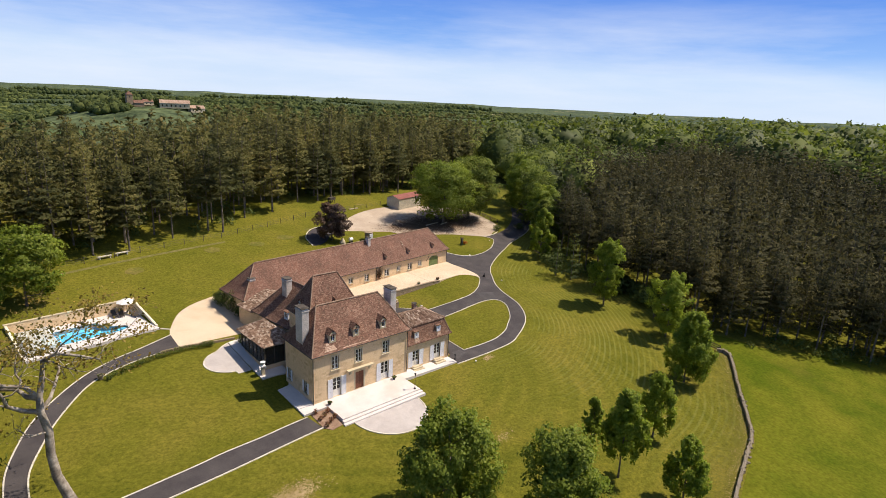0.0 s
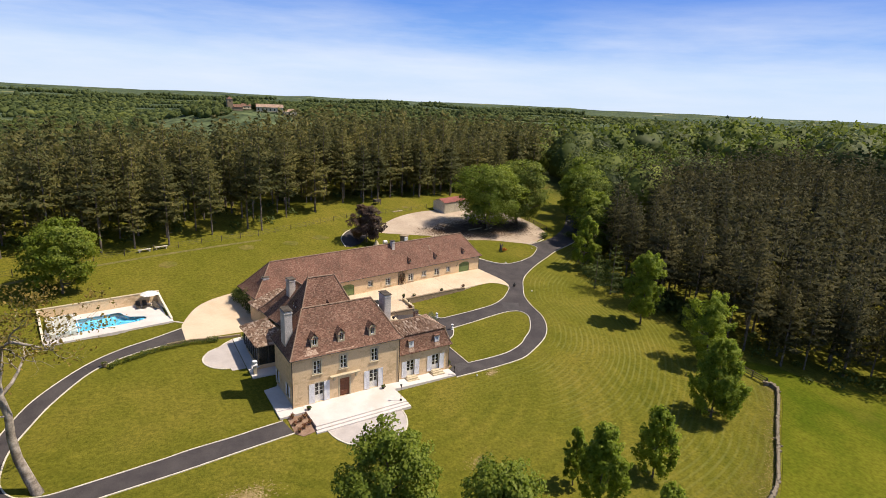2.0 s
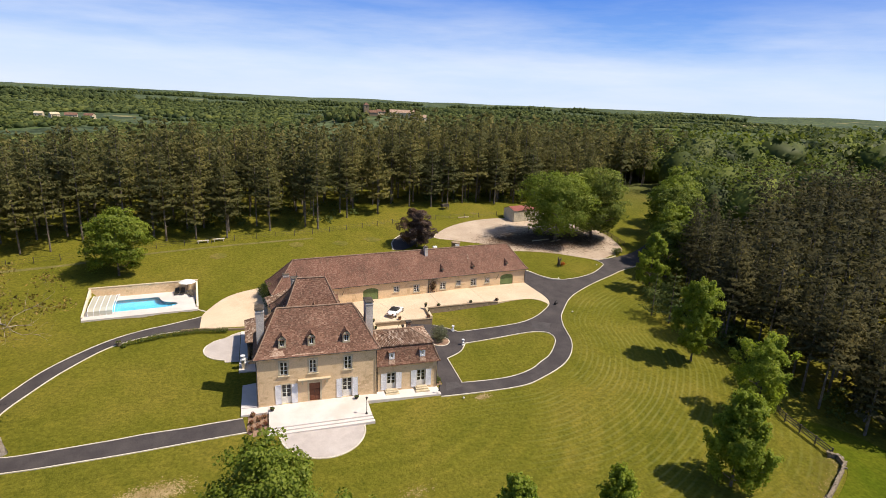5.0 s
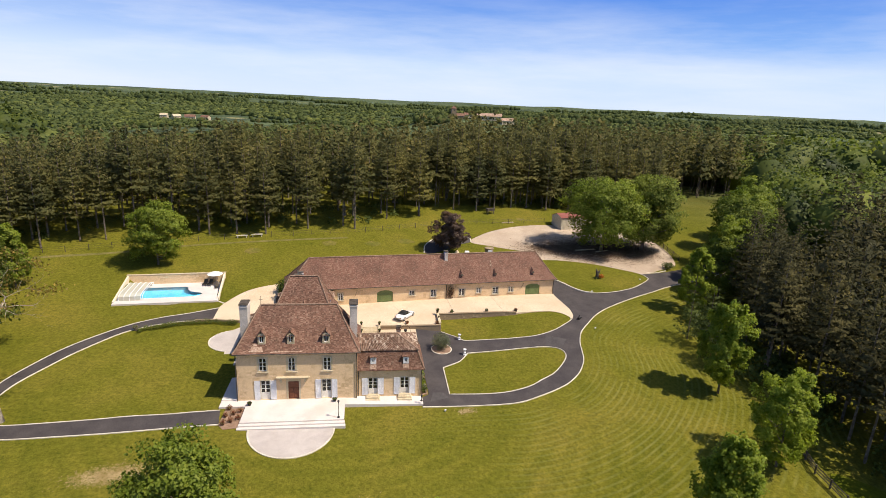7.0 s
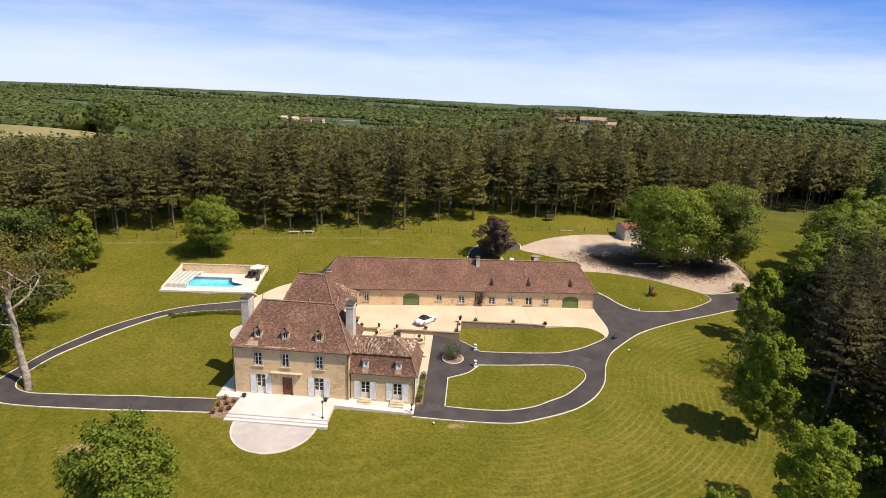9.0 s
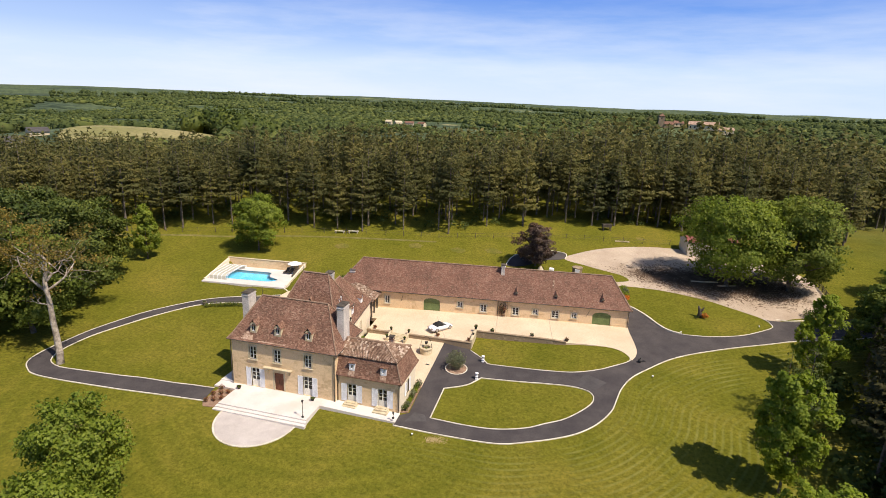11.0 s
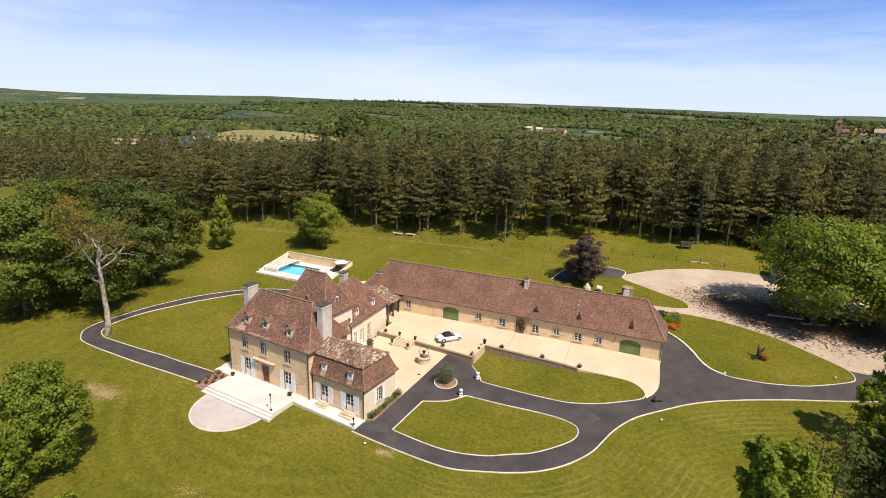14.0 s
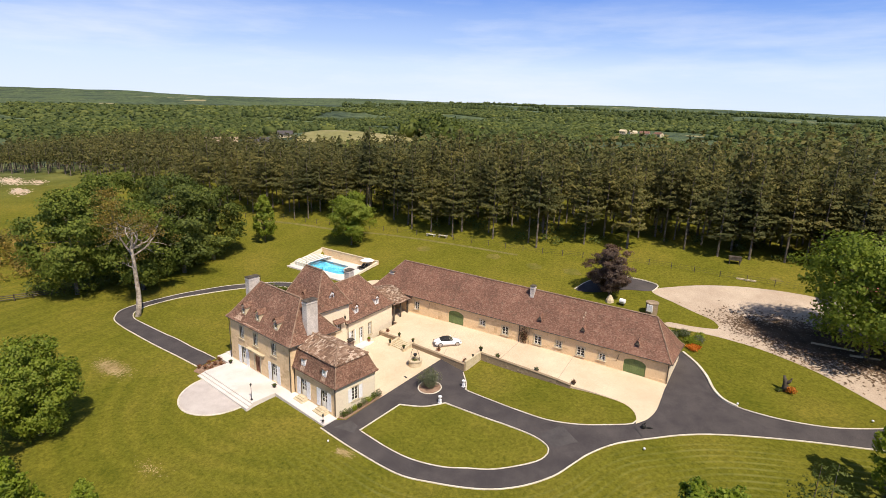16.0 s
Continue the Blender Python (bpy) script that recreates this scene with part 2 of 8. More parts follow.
    l.new(noise_of(n, l, vec, 0.16, 8.0, 0.7), bare.inputs["Fac"])
    col = mixed(n, l, bare.outputs["Color"], col, (0.26, 0.21, 0.09))
    # beyond the park: woods and fields of the far country, by distance from the house
    far = n.new("ShaderNodeVectorMath")
    far.operation = "LENGTH"
    l.new(flat.outputs["Vector"], far.inputs[0])
    away = n.new("ShaderNodeMapRange")
    away.inputs["From Min"].default_value, away.inputs["From Max"].default_value = 130, 260
    l.new(far.outputs["Value"], away.inputs["Value"])
    cells = n.new("ShaderNodeTexVoronoi")      # fields of many crops, bounded by woods
    cells.inputs["Scale"].default_value = 0.0075
    cells.inputs["Randomness"].default_value = 0.9
    l.new(flat.outputs["Vector"], cells.inputs["Vector"])
    pick = n.new("ShaderNodeSeparateColor")
    l.new(cells.outputs["Color"], pick.inputs["Color"])
    crop = ramp(n, [(0.0, (0.085, 0.12, 0.04)), (0.3, (0.11, 0.145, 0.045)), (0.6, (0.17, 0.19, 0.065)), (0.85, (0.30, 0.265, 0.14)), (1.0, (0.10, 0.13, 0.04))])
    crop.color_ramp.interpolation = "CONSTANT"
    l.new(pick.outputs["Red"], crop.inputs["Fac"])
    wooded = ramp(n, [(0.60, (0, 0, 0)), (0.62, (1, 1, 1))])
    l.new(noise_of(n, l, vec, 0.006, 6.0, 0.6), wooded.inputs["Fac"])
    tuft = ramp(n, [(0.38, (0.35, 0.4, 0.4)), (0.62, (1.45, 1.4, 1.3))])
    l.new(noise_of(n, l, vec, 0.06, 5.0, 0.75), tuft.inputs["Fac"])
    # far woods: blue-grey mixed into the greens stands in for distance haze
    stand = ramp(n, [(0.36, (0.046, 0.066, 0.044)), (0.46, (0.074, 0.100, 0.054)), (0.54, (0.100, 0.128, 0.062)), (0.64, (0.054, 0.076, 0.048))])
    l.new(noise_of(n, l, vec, 0.0024, 5.0, 0.62), stand.inputs["Fac"])
    woods = mixed(n, l, 1.0, stand.outputs["Color"], tuft.outputs["Color"], "MULTIPLY")
    country = mixed(n, l, wooded.outputs["Color"], woods, crop.outputs["Color"])
    col = mixed(n, l, away.outputs["Result"], col, country)
    l.new(col, b.inputs["Base Color"])
    bumped(n, l, b, fine, 0.9, 0.12)
    return m


GRASS = lawn_material()
MEADOW = grainy("tall_meadow_grass", (0.072, 0.098, 0.006), (0.142, 0.143, 0.013), 0.09, 2.2, 1.0, 1.0, spread=(0.36, 0.64), stain=(0.14, 0.122, 0.02))
MEADOW.node_tree.nodes["Principled BSDF"].inputs["Specular IOR Level"].default_value = 0.05
ASPHALT = grainy("worn_asphalt", (0.052, 0.045, 0.047), (0.078, 0.068, 0.067), 0.35, 14.0, 0.88, 0.4, stain=(0.096, 0.084, 0.08))
PATCH = grainy("grey_worn_asphalt", (0.062, 0.056, 0.057), (0.088, 0.08, 0.079), 0.6, 14.0, 0.88, 0.35)
GRAVEL = grainy("pale_fine_gravel", (0.60, 0.465, 0.325), (0.68, 0.55, 0.40), 0.25, 22.0, 0.95, 0.4, stain=(0.56, 0.44, 0.31))
YARD = grainy("dusty_gravel", (0.42, 0.33, 0.25), (0.52, 0.425, 0.33), 0.16, 12.0, 0.95, 0.5, stain=(0.30, 0.22, 0.155))
LITTER = grainy("brown_leaf_litter", (0.10, 0.064, 0.038), (0.19, 0.125, 0.08), 0.5, 7.0, 0.95, 0.5)
PAVING = grainy("white_stone_paving", (0.60, 0.55, 0.52), (0.70, 0.65, 0.62), 0.35, 10.0, 0.8, 0.12, stain=(0.56, 0.49, 0.43), grain=0.08)
SEMI = grainy("grey_washed_concrete", (0.43, 0.385, 0.365), (0.52, 0.475, 0.45), 0.55, 12.0, 0.9, 0.2, stain=(0.58, 0.50, 0.42), grain=0.12)
KERB = grainy("pale_kerb_stone", (0.52, 0.47, 0.38), (0.70, 0.65, 0.55), 0.8, 9.0, 0.9, 0.4)
SOIL = grainy("bare_bed_soil", (0.22, 0.135, 0.09), (0.34, 0.23, 0.16), 1.2, 9.0, 0.95, 0.8)
STONE = wall_stone("lime_washed_stone", (0.40, 0.27, 0.15), (0.56, 0.395, 0.225), (0.79, 0.605, 0.385), (0.75, 0.565, 0.35))
RENDER = wall_stone("cream_render", (0.58, 0.48, 0.34), (0.75, 0.655, 0.50), (0.81, 0.72, 0.57), (0.79, 0.70, 0.54))
RUBBLE = wall_stone("rubble_stone", (0.17, 0.125, 0.075), (0.20, 0.15, 0.095), (0.44, 0.34, 0.23), (0.29, 0.22, 0.145), (0.33, 0.33, 0.16))
DRYWALL = wall_stone("grey_field_stone", (0.12, 0.095, 0.065), (0.14, 0.115, 0.08), (0.34, 0.29, 0.22), (0.22, 0.18, 0.13), (0.3, 0.3, 0.16))
DRYGRASS = grainy("dry_thin_grass", (0.115, 0.116, 0.013), (0.185, 0.150, 0.034), 0.3, 2.5, 1.0, 0.9, spread=(0.34, 0.66))
TRIM = grainy("dressed_limestone", (0.50, 0.41, 0.27), (0.62, 0.53, 0.37), 1.1, 12.0, 0.9, 0.3)
CHIMNEY = grainy("grey_chimney_render", (0.50, 0.45, 0.41), (0.68, 0.62, 0.57), 0.7, 8.0, 0.95, 0.4, stain=(0.22, 0.20, 0.18))
TILE = tiled_roof("brown_flat_tiles", [(0.0, (0.112, 0.058, 0.040)), (0.45, (0.172, 0.092, 0.064)), (0.8, (0.215, 0.124, 0.088)), (1.0, (0.28, 0.178, 0.13))])
TILE_BARN = tiled_roof("red_brown_flat_tiles", [(0.0, (0.138, 0.070, 0.050)), (0.45, (0.178, 0.093, 0.066)), (0.8, (0.210, 0.118, 0.086)), (1.0, (0.25, 0.153, 0.113))])
CANAL = tiled_roof("mixed_canal_tiles", [(0.0, (0.13, 0.078, 0.054)), (0.4, (0.215, 0.135, 0.093)), (0.7, (0.30, 0.205, 0.15)), (1.0, (0.50, 0.41, 0.33))], (0.24, 0.45, 0.2))
RIDGE = grainy("ridge_tiles", (0.20, 0.125, 0.085), (0.34, 0.24, 0.17), 2.0, 9.0, 0.9, 0.4)
REPAIR = tiled_roof("pale_worn_tiles", [(0.0, (0.26, 0.16, 0.11)), (0.5, (0.38, 0.26, 0.19)), (1.0, (0.5, 0.38, 0.3))])
WHITE = grainy("white_paint", (0.74, 0.74, 0.76), (0.84, 0.84, 0.86), 1.5, 14.0, 0.55, 0.1)
CREAMPAINT = grainy("cream_painted_frame", (0.78, 0.75, 0.67), (0.86, 0.83, 0.76), 1.5, 14.0, 0.55, 0.1)
OAK = grainy("dark_red_wood", (0.13, 0.045, 0.022), (0.22, 0.08, 0.04), 1.0, 11.0, 0.5, 0.3)
GREENWOOD = grainy("faded_green_boards", (0.15, 0.20, 0.075), (0.20, 0.26, 0.10), 0.9, 10.0, 0.7, 0.3)
DARKWOOD = grainy("weathered_dark_wood", (0.05, 0.04, 0.03), (0.12, 0.1, 0.08), 1.0, 9.0, 0.85, 0.4)
IRON = grainy("black_iron", (0.015, 0.015, 0.016), (0.04, 0.038, 0.036), 2.0, 15.0, 0.5, 0.1)
BARK = grainy("grey_bark", (0.10, 0.08, 0.06), (0.24, 0.20, 0.16), 1.6, 7.0, 0.95, 0.9)
DEADBARK = grainy("bleached_bark", (0.19, 0.155, 0.12), (0.46, 0.40, 0.33), 1.2, 6.0, 0.95, 0.9, stain=(0.11, 0.085, 0.065))
TERRACOTTA = grainy("terracotta", (0.24, 0.11, 0.06), (0.36, 0.18, 0.10), 2.0, 12.0, 0.9, 0.2)
SHEET = grainy("cream_sheet_metal", (0.52, 0.47, 0.37), (0.62, 0.57, 0.46), 0.6, 8.0, 0.6, 0.1)
SHEETRED = grainy("oxide_red_sheet", (0.22, 0.07, 0.055), (0.32, 0.11, 0.085), 0.5, 8.0, 0.6, 0.1)
CARPAINT = material("white_car_paint", 0.18)[0]
CARPAINT.node_tree.nodes["Principled BSDF"].inputs["Base Color"].default_value = (0.82, 0.82, 0.83, 1)
CARPAINT.node_tree.nodes["Principled BSDF"].inputs["Coat Weight"].default_value = 0.7
RUBBER = grainy("black_rubber_cloth", (0.012, 0.012, 0.013), (0.03, 0.03, 0.03), 3.0, 20.0, 0.8, 0.1)
ALLOY = grainy("brushed_alloy", (0.5, 0.5, 0.52), (0.7, 0.7, 0.72), 3.0, 20.0, 0.3, 0.05, metal=0.9)
CANVAS = grainy("white_canvas", (0.76, 0.75, 0.72), (0.86, 0.85, 0.82), 1.5, 18.0, 0.9, 0.1)
DARKROOM = grainy("unlit_plaster", (0.16, 0.14, 0.11), (0.22, 0.19, 0.15), 0.8, 6.0, 0.95, 0.1)

GLASS, gn, gl, gb = material("window_glass", 0.12)
gb.inputs["Base Color"].default_value = (0.05, 0.048, 0.04, 1)
gb.inputs["Specular IOR Level"].default_value = 0.35
gb.inputs["Alpha"].default_value = 0.82
CLEAR, cn, cl, cb = material("milky_polycarbonate", 0.25)
cb.inputs["Base Color"].default_value = (0.62, 0.60, 0.50, 1)
cb.inputs["Alpha"].default_value = 0.82
WATER, hn, hl, hb = material("pool_water", 0.05)
hb.inputs["Base Color"].default_value = (0.75, 0.95, 1.0, 1)
hb.inputs["Transmission Weight"].default_value = 1.0
hb.inputs["IOR"].default_value = 1.33
bumped(hn, hl, hb, noise_of(hn, hl, hn.new("ShaderNodeTexCoord").outputs["Object"], 2.2), 0.25, 0.05)
LINER = grainy("blue_pool_liner", (0.10, 0.46, 0.72), (0.14, 0.54, 0.80), 0.6, 8.0, 0.6, 0.05)

PINE = leafy("pine_needles", [(0.0, (0.092, 0.097, 0.033)), (0.5, (0.130, 0.131, 0.045)), (0.85, (0.166, 0.157, 0.059)), (1.0, (0.208, 0.18, 0.078))], 0.9, 0.42)
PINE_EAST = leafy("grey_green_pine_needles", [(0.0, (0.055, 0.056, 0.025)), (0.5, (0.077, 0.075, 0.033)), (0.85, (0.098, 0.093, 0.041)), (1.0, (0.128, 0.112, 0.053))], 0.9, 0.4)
LEAF = leafy("fresh_green_leaves", [(0.0, (0.18, 0.25, 0.02)), (0.5, (0.28, 0.355, 0.034)), (1.0, (0.38, 0.44, 0.055))], 0.6, 0.6, 0.3)
LEAF_LAWN = leafy("mid_green_leaves", [(0.0, (0.125, 0.18, 0.017)), (0.5, (0.195, 0.255, 0.027)), (1.0, (0.285, 0.335, 0.05))], 0.6, 0.5, 0.4)
LEAF_WOOD = leafy("woodland_leaves", [(0.0, (0.088, 0.126, 0.018)), (0.5, (0.145, 0.19, 0.028)), (1.0, (0.22, 0.26, 0.048))], 0.7, 0.45, 0.7)
# hill leaves: greens greyed in the colour to suggest hazy distance
LEAF_HILL_PALE = leafy("hill_wood_pale_leaves", [(0.0, (0.12, 0.155, 0.04)), (0.5, (0.165, 0.20, 0.055)), (1.0, (0.22, 0.25, 0.08))], 0.9, 0.45)
LEAF_HILL = leafy("hill_wood_leaves", [(0.0, (0.078, 0.11, 0.036)), (0.5, (0.112, 0.147, 0.05)), (1.0, (0.155, 0.19, 0.068))], 0.9, 0.45)
LEAF_DARK = leafy("deep_green_leaves", [(0.0, (0.058, 0.085, 0.016)), (0.5, (0.092, 0.125, 0.024)), (1.0, (0.15, 0.18, 0.036))], 0.65, 0.35)
LEAF_LIME = leafy("lime_green_leaves", [(0.0, (0.15, 0.21, 0.018)), (0.5, (0.24, 0.30, 0.03)), (1.0, (0.34, 0.38, 0.055))], 0.55, 0.5, 0.3)
LEAF_RED = leafy("copper_leaves", [(0.0, (0.105, 0.060, 0.048)), (0.5, (0.17, 0.11, 0.085)), (1.0, (0.25, 0.17, 0.125))], 0.6, 0.45)
LEAF_RUST = leafy("sparse_rusty_leaves", [(0.0, (0.125, 0.11, 0.024)), (0.5, (0.195, 0.155, 0.036)), (1.0, (0.28, 0.20, 0.05))], 0.6, 0.4)
LEAF_OLIVE = leafy("grey_olive_leaves", [(0.0, (0.15, 0.165, 0.095)), (0.5, (0.22, 0.24, 0.14)), (1.0, (0.30, 0.32, 0.20))], 0.6, 0.45)
LEAF_ORANGE = leafy("orange_blossom", [(0.0, (0.45, 0.10, 0.01)), (0.5, (0.65, 0.18, 0.015)), (1.0, (0.75, 0.30, 0.03))])
LEAF_ROSE = leafy("reddish_shrub_leaves", [(0.0, (0.10, 0.03, 0.02)), (0.5, (0.18, 0.07, 0.04)), (1.0, (0.12, 0.12, 0.04))])


# ---- building blocks ----
from mathutils.geometry import delaunay_2d_cdt


class Shape:
    """Vertices and faces that grow into one mesh."""

    def __init__(self):
        self.v, self.f = [], []

    def add(self, verts, faces):
        k = len(self.v)
        self.v += [tuple(p) for p in verts]
        self.f += [tuple(i + k for i in q) for q in faces]
        return self

    def box(self, x0, y0, z0, x1, y1, z1):
        return self.add([(x0, y0, z0), (x1, y0, z0), (x1, y1, z0), (x0, y1, z0), (x0, y0, z1), (x1, y0, z1), (x1, y1, z1), (x0, y1, z1)],
                        [(3, 2, 1, 0), (4, 5, 6, 7), (0, 1, 5, 4), (1, 2, 6, 5), (2, 3, 7, 6), (3, 0, 4, 7)])

    def slab(self, x0, y0, z0, x1, y1, z1, c=0.02):
        """A box with chamfered upper edges."""
        a = [(x0, y0), (x1, y0), (x1, y1), (x0, y1)]
        b = [(x0 + c, y0 + c), (x1 - c, y0 + c), (x1 - c, y1 - c), (x0 + c, y1 - c)]
        v = [(*p, z0) for p in a] + [(*p, z1 - c) for p in a] + [(*p, z1) for p in b]
        f = [(3, 2, 1, 0), (8, 9, 10, 11)]
        for k in range(4):
            j = (k + 1) % 4
            f += [(k, j, 4 + j, 4 + k), (4 + k, 4 + j, 8 + j, 8 + k)]
        return self.add(v, f)

    def tube(self, points, radii, sides=8, cap=True):
        """A round bar along points, with a radius at each."""
        pts = [Vector(p) for p in points]
        rings = []
        for k, p in enumerate(pts):
            d = (pts[min(k + 1, len(pts) - 1)] - pts[max(k - 1, 0)]).normalized()
            a = d.cross(Vector((0, 0, 1)) if abs(d.z) < 0.9 else Vector((1, 0, 0))).normalized()
            b = d.cross(a)
            rings.append([p + (a * math.cos(2 * math.pi * s / sides) + b * math.sin(2 * math.pi * s / sides)) * radii[k] for s in range(sides)])
        v = [q for r in rings for q in r]
        f = [(k * sides + s, k * sides + (s + 1) % sides, (k + 1) * sides + (s + 1) % sides, (k + 1) * sides + s)
             for k in range(len(pts) - 1) for s in range(sides)]
        if cap:
            f += [tuple(range(sides))[::-1], tuple(range(len(v) - sides, len(v)))]
        return self.add(v, f)

    def turned(self, x, y, z, profile, sides=14):
        """A body of revolution from (radius, height) pairs."""
        v, n = [], len(profile)
        for r, h in profile:
            v += [(x + r * math.cos(2 * math.pi * s / sides), y + r * math.sin(2 * math.pi * s / sides), z + h) for s in range(sides)]
        f = [(k * sides + s, k * sides + (s + 1) % sides, (k + 1) * sides + (s + 1) % sides, (k + 1) * sides + s) for k in range(n - 1) for s in range(sides)]
        f += [tuple(range(sides))[::-1], tuple(range((n - 1) * sides, n * sides))]
        return self.add(v, f)

    def moved(self, m):
        self.v = [tuple(m @ Vector(p)) for p in self.v]
        return self

    def mesh(self, name, mat, smooth=False):
        me = bpy.data.meshes.new(name)
        me.from_pydata(self.v, [], self.f)
        me.materials.append(mat)
        if smooth:
            me.polygons.foreach_set("use_smooth", [True] * len(me.polygons))
        me.update()
        return me


def thing(name, label, category, group="", at=None, kind=""):
    """An empty that carries the parts of a thing."""
    ob = tagged(new(name), label, category, group, kind)
    ob.empty_display_size = 0.3
    if at is not None:
        ob.matrix_world = at if isinstance(at, Matrix) else Matrix.Translation(at)
    return ob


def part(name, shape, mat, parent, label="", smooth=False):
    ob = new(name, shape.mesh(name, mat, smooth) if isinstance(shape, Shape) else shape)
    ob.parent = parent
    return tagged(ob, label)


def solid(name, shape, mat, label, category, group="", kind="", smooth=False):
    return tagged(new(name, shape.mesh(name, mat, smooth)), label, category, group, kind)


def smoothstep(a, b, x):
    t = min(max((x - a) / (b - a), 0), 1)
    return t * t * (3 - 2 * t)


# ---- the lie of the land ----
def slope(x, y):
    """The park's own slope: it climbs to the north, most at the back, and falls away to the south-east."""
    u, w = x / 50, y / 50
    dip = 0.55 * smoothstep(24.2, 28.5, x) * math.exp(-((x - 30) / 9) ** 2 - ((y - 21) / 4.5) ** 2)      # hollow below the court's wall
    swell = 0.6 * math.exp(-((x - 52) / 11) ** 2 - ((y - 13) / 12) ** 2)      # a low swell under the drive's east bend
    return swell - dip - 0.698 - 0.685 * u + 2.407 * w + 0.131 * u * u + 1.409 * u * w + 2.717 * w * w + 0.407 * w ** 3 - 1.856 * u * w * w


def hills(x, y):
    d = math.hypot(x, y)
    n1 = noise.noise((x / 480 + 3.1, y / 480 + 1.7, 0.3))
    n2 = noise.noise((x / 1500 + 7.7, y / 1500 + 4.1, 1.9))
    n3 = noise.noise((x / 210, y / 210, 5.0))
    roll = -11 + 11 * n1 + 5 * n3
    z = 4.0 + smoothstep(150, 420, d) * (roll - 4) + smoothstep(600, 1700, d) * (11 + 9 * n2) + smoothstep(1700, 3600, d) * (14 + 16 * n2 + 9 * noise.noise((x / 620 + 2.2, y / 620 + 9.4, 2.7)))
    z += (13 - z) * math.exp(-((x - 370) / 190) ** 2 - ((y - 60) / 260) ** 2)           # the wooded rise to the east
    z += (19 - z) * math.exp(-((x - 128) ** 2 + (y - 556) ** 2) / 90 ** 2)           # the church's hill
    z += (13 - z) * math.exp(-((x + 232) / 112) ** 2 - ((y - 205) / 118) ** 2)           # the rise with the sandy field
    return z


def ground_z(x, y):
    """Height of the ground: the slope near the house, rolling country further out."""
    cx, cy = min(max(x, -75), 105), min(max(y, -60), 82)
    near = slope(cx, cy)
    near = min(max(near, -8), 9.5 - 2.3 * smoothstep(-20, -80, cx))
    out = math.hypot(x - cx, y - cy)
    t = smoothstep(0, 150, out)
    return near * (1 - t) + hills(x, y) * t


def sunk_z(x, y):
    """The sheet of ground dips under the house, the patio and the raised court, which cover it."""
    e = min(x - 0.8, 22.6 - x, y - 1.2, 27.5 - y)
    f = min(x - 2.5, 47.5 - x, y - (20.0 if x < 27.6 else 24.3 + 0.05 * (x - 28)), 33.5 + 0.12 * (x - 18) - y)
    px, py = x + 25.7, y - 27.5             # the pool's basin, turned by six degrees
    lx, ly = px * 0.9945 + py * 0.1045, py * 0.9945 - px * 0.1045
    g = min(lx - 0.5, 16.1 - lx, ly - 0.4, 10.55 - ly)
    return ground_z(x, y) - 1.7 * smoothstep(0, 1.2, max(e, f)) - 3.6 * smoothstep(0, 0.5, g)


def curve(points, closed=False, step=0.7):
    """A smooth line through plan points, with a point about every step metres."""
    p = [Vector((a, b)) for a, b in points]
    n, out = len(p), []
    for k in range(n if closed else n - 1):
        a, b, c, d = (p[(k + j) % n] if closed else p[min(max(k + j, 0), n - 1)] for j in (-1, 0, 1, 2))
        m = max(1, round((c - b).length / step))
        for s in range(m):
            t = s / m
            out.append(tuple(0.5 * (2 * b + (c - a) * t + (2 * a - 5 * b + 4 * c - d) * t * t + (3 * b - a - 3 * c + d) * t ** 3)))
    return out if closed else out + [tuple(p[-1])]


def inside(x, y, poly):
    hit, j = False, len(poly) - 1
    for i in range(len(poly)):
        (xi, yi), (xj, yj) = poly[i], poly[j]
        if (yi > y) != (yj > y) and x < (xj - xi) * (y - yi) / (yj - yi) + xi:
            hit = not hit
        j = i
    return hit


def draped(outline, lift, height=ground_z, holes=(), cell=1.5, skirt=0.25):
    """A sheet laid over the land within an outline, with an edge that goes into the ground."""
    pts, edges = [], []
    for ring in (outline, *holes):
        k, n = len(pts), len(ring)
        pts += [Vector(q) for q in ring]
        edges += [(k + i, k + (i + 1) % n) for i in range(n)]
    rim = len(pts)
    xs, ys = [p[0] for p in outline], [p[1] for p in outline]
    for i in range(int((max(xs) - min(xs)) / cell)):
        for j in range(int((max(ys) - min(ys)) / cell)):
            q = (min(xs) + (i + 0.5) * cell, min(ys) + (j + 0.5) * cell)
            if inside(*q, outline) and not any(inside(*q, h) for h in holes):
                pts.append(Vector(q))
    v2, _, tri, *_ = delaunay_2d_cdt(pts, edges, [], 0, 1e-4)
    s = Shape()
    keep = []
    for t in tri:
        c = sum((v2[i] for i in t), Vector((0, 0))) / len(t)
        if inside(c.x, c.y, outline) and not any(inside(c.x, c.y, h) for h in holes):
            keep.append(tuple(t))
    s.add([(p.x, p.y, height(p.x, p.y) + lift) for p in v2], keep)
    for ring in (outline, *holes):
        n, k = len(ring), len(s.v)
        s.v += [(a, b, height(a, b) + lift) for a, b in ring] + [(a, b, height(a, b) - skirt) for a, b in ring]
        s.f += [(k + i, k + (i + 1) % n, k + n + (i + 1) % n, k + n + i) for i in range(n)]
    return s


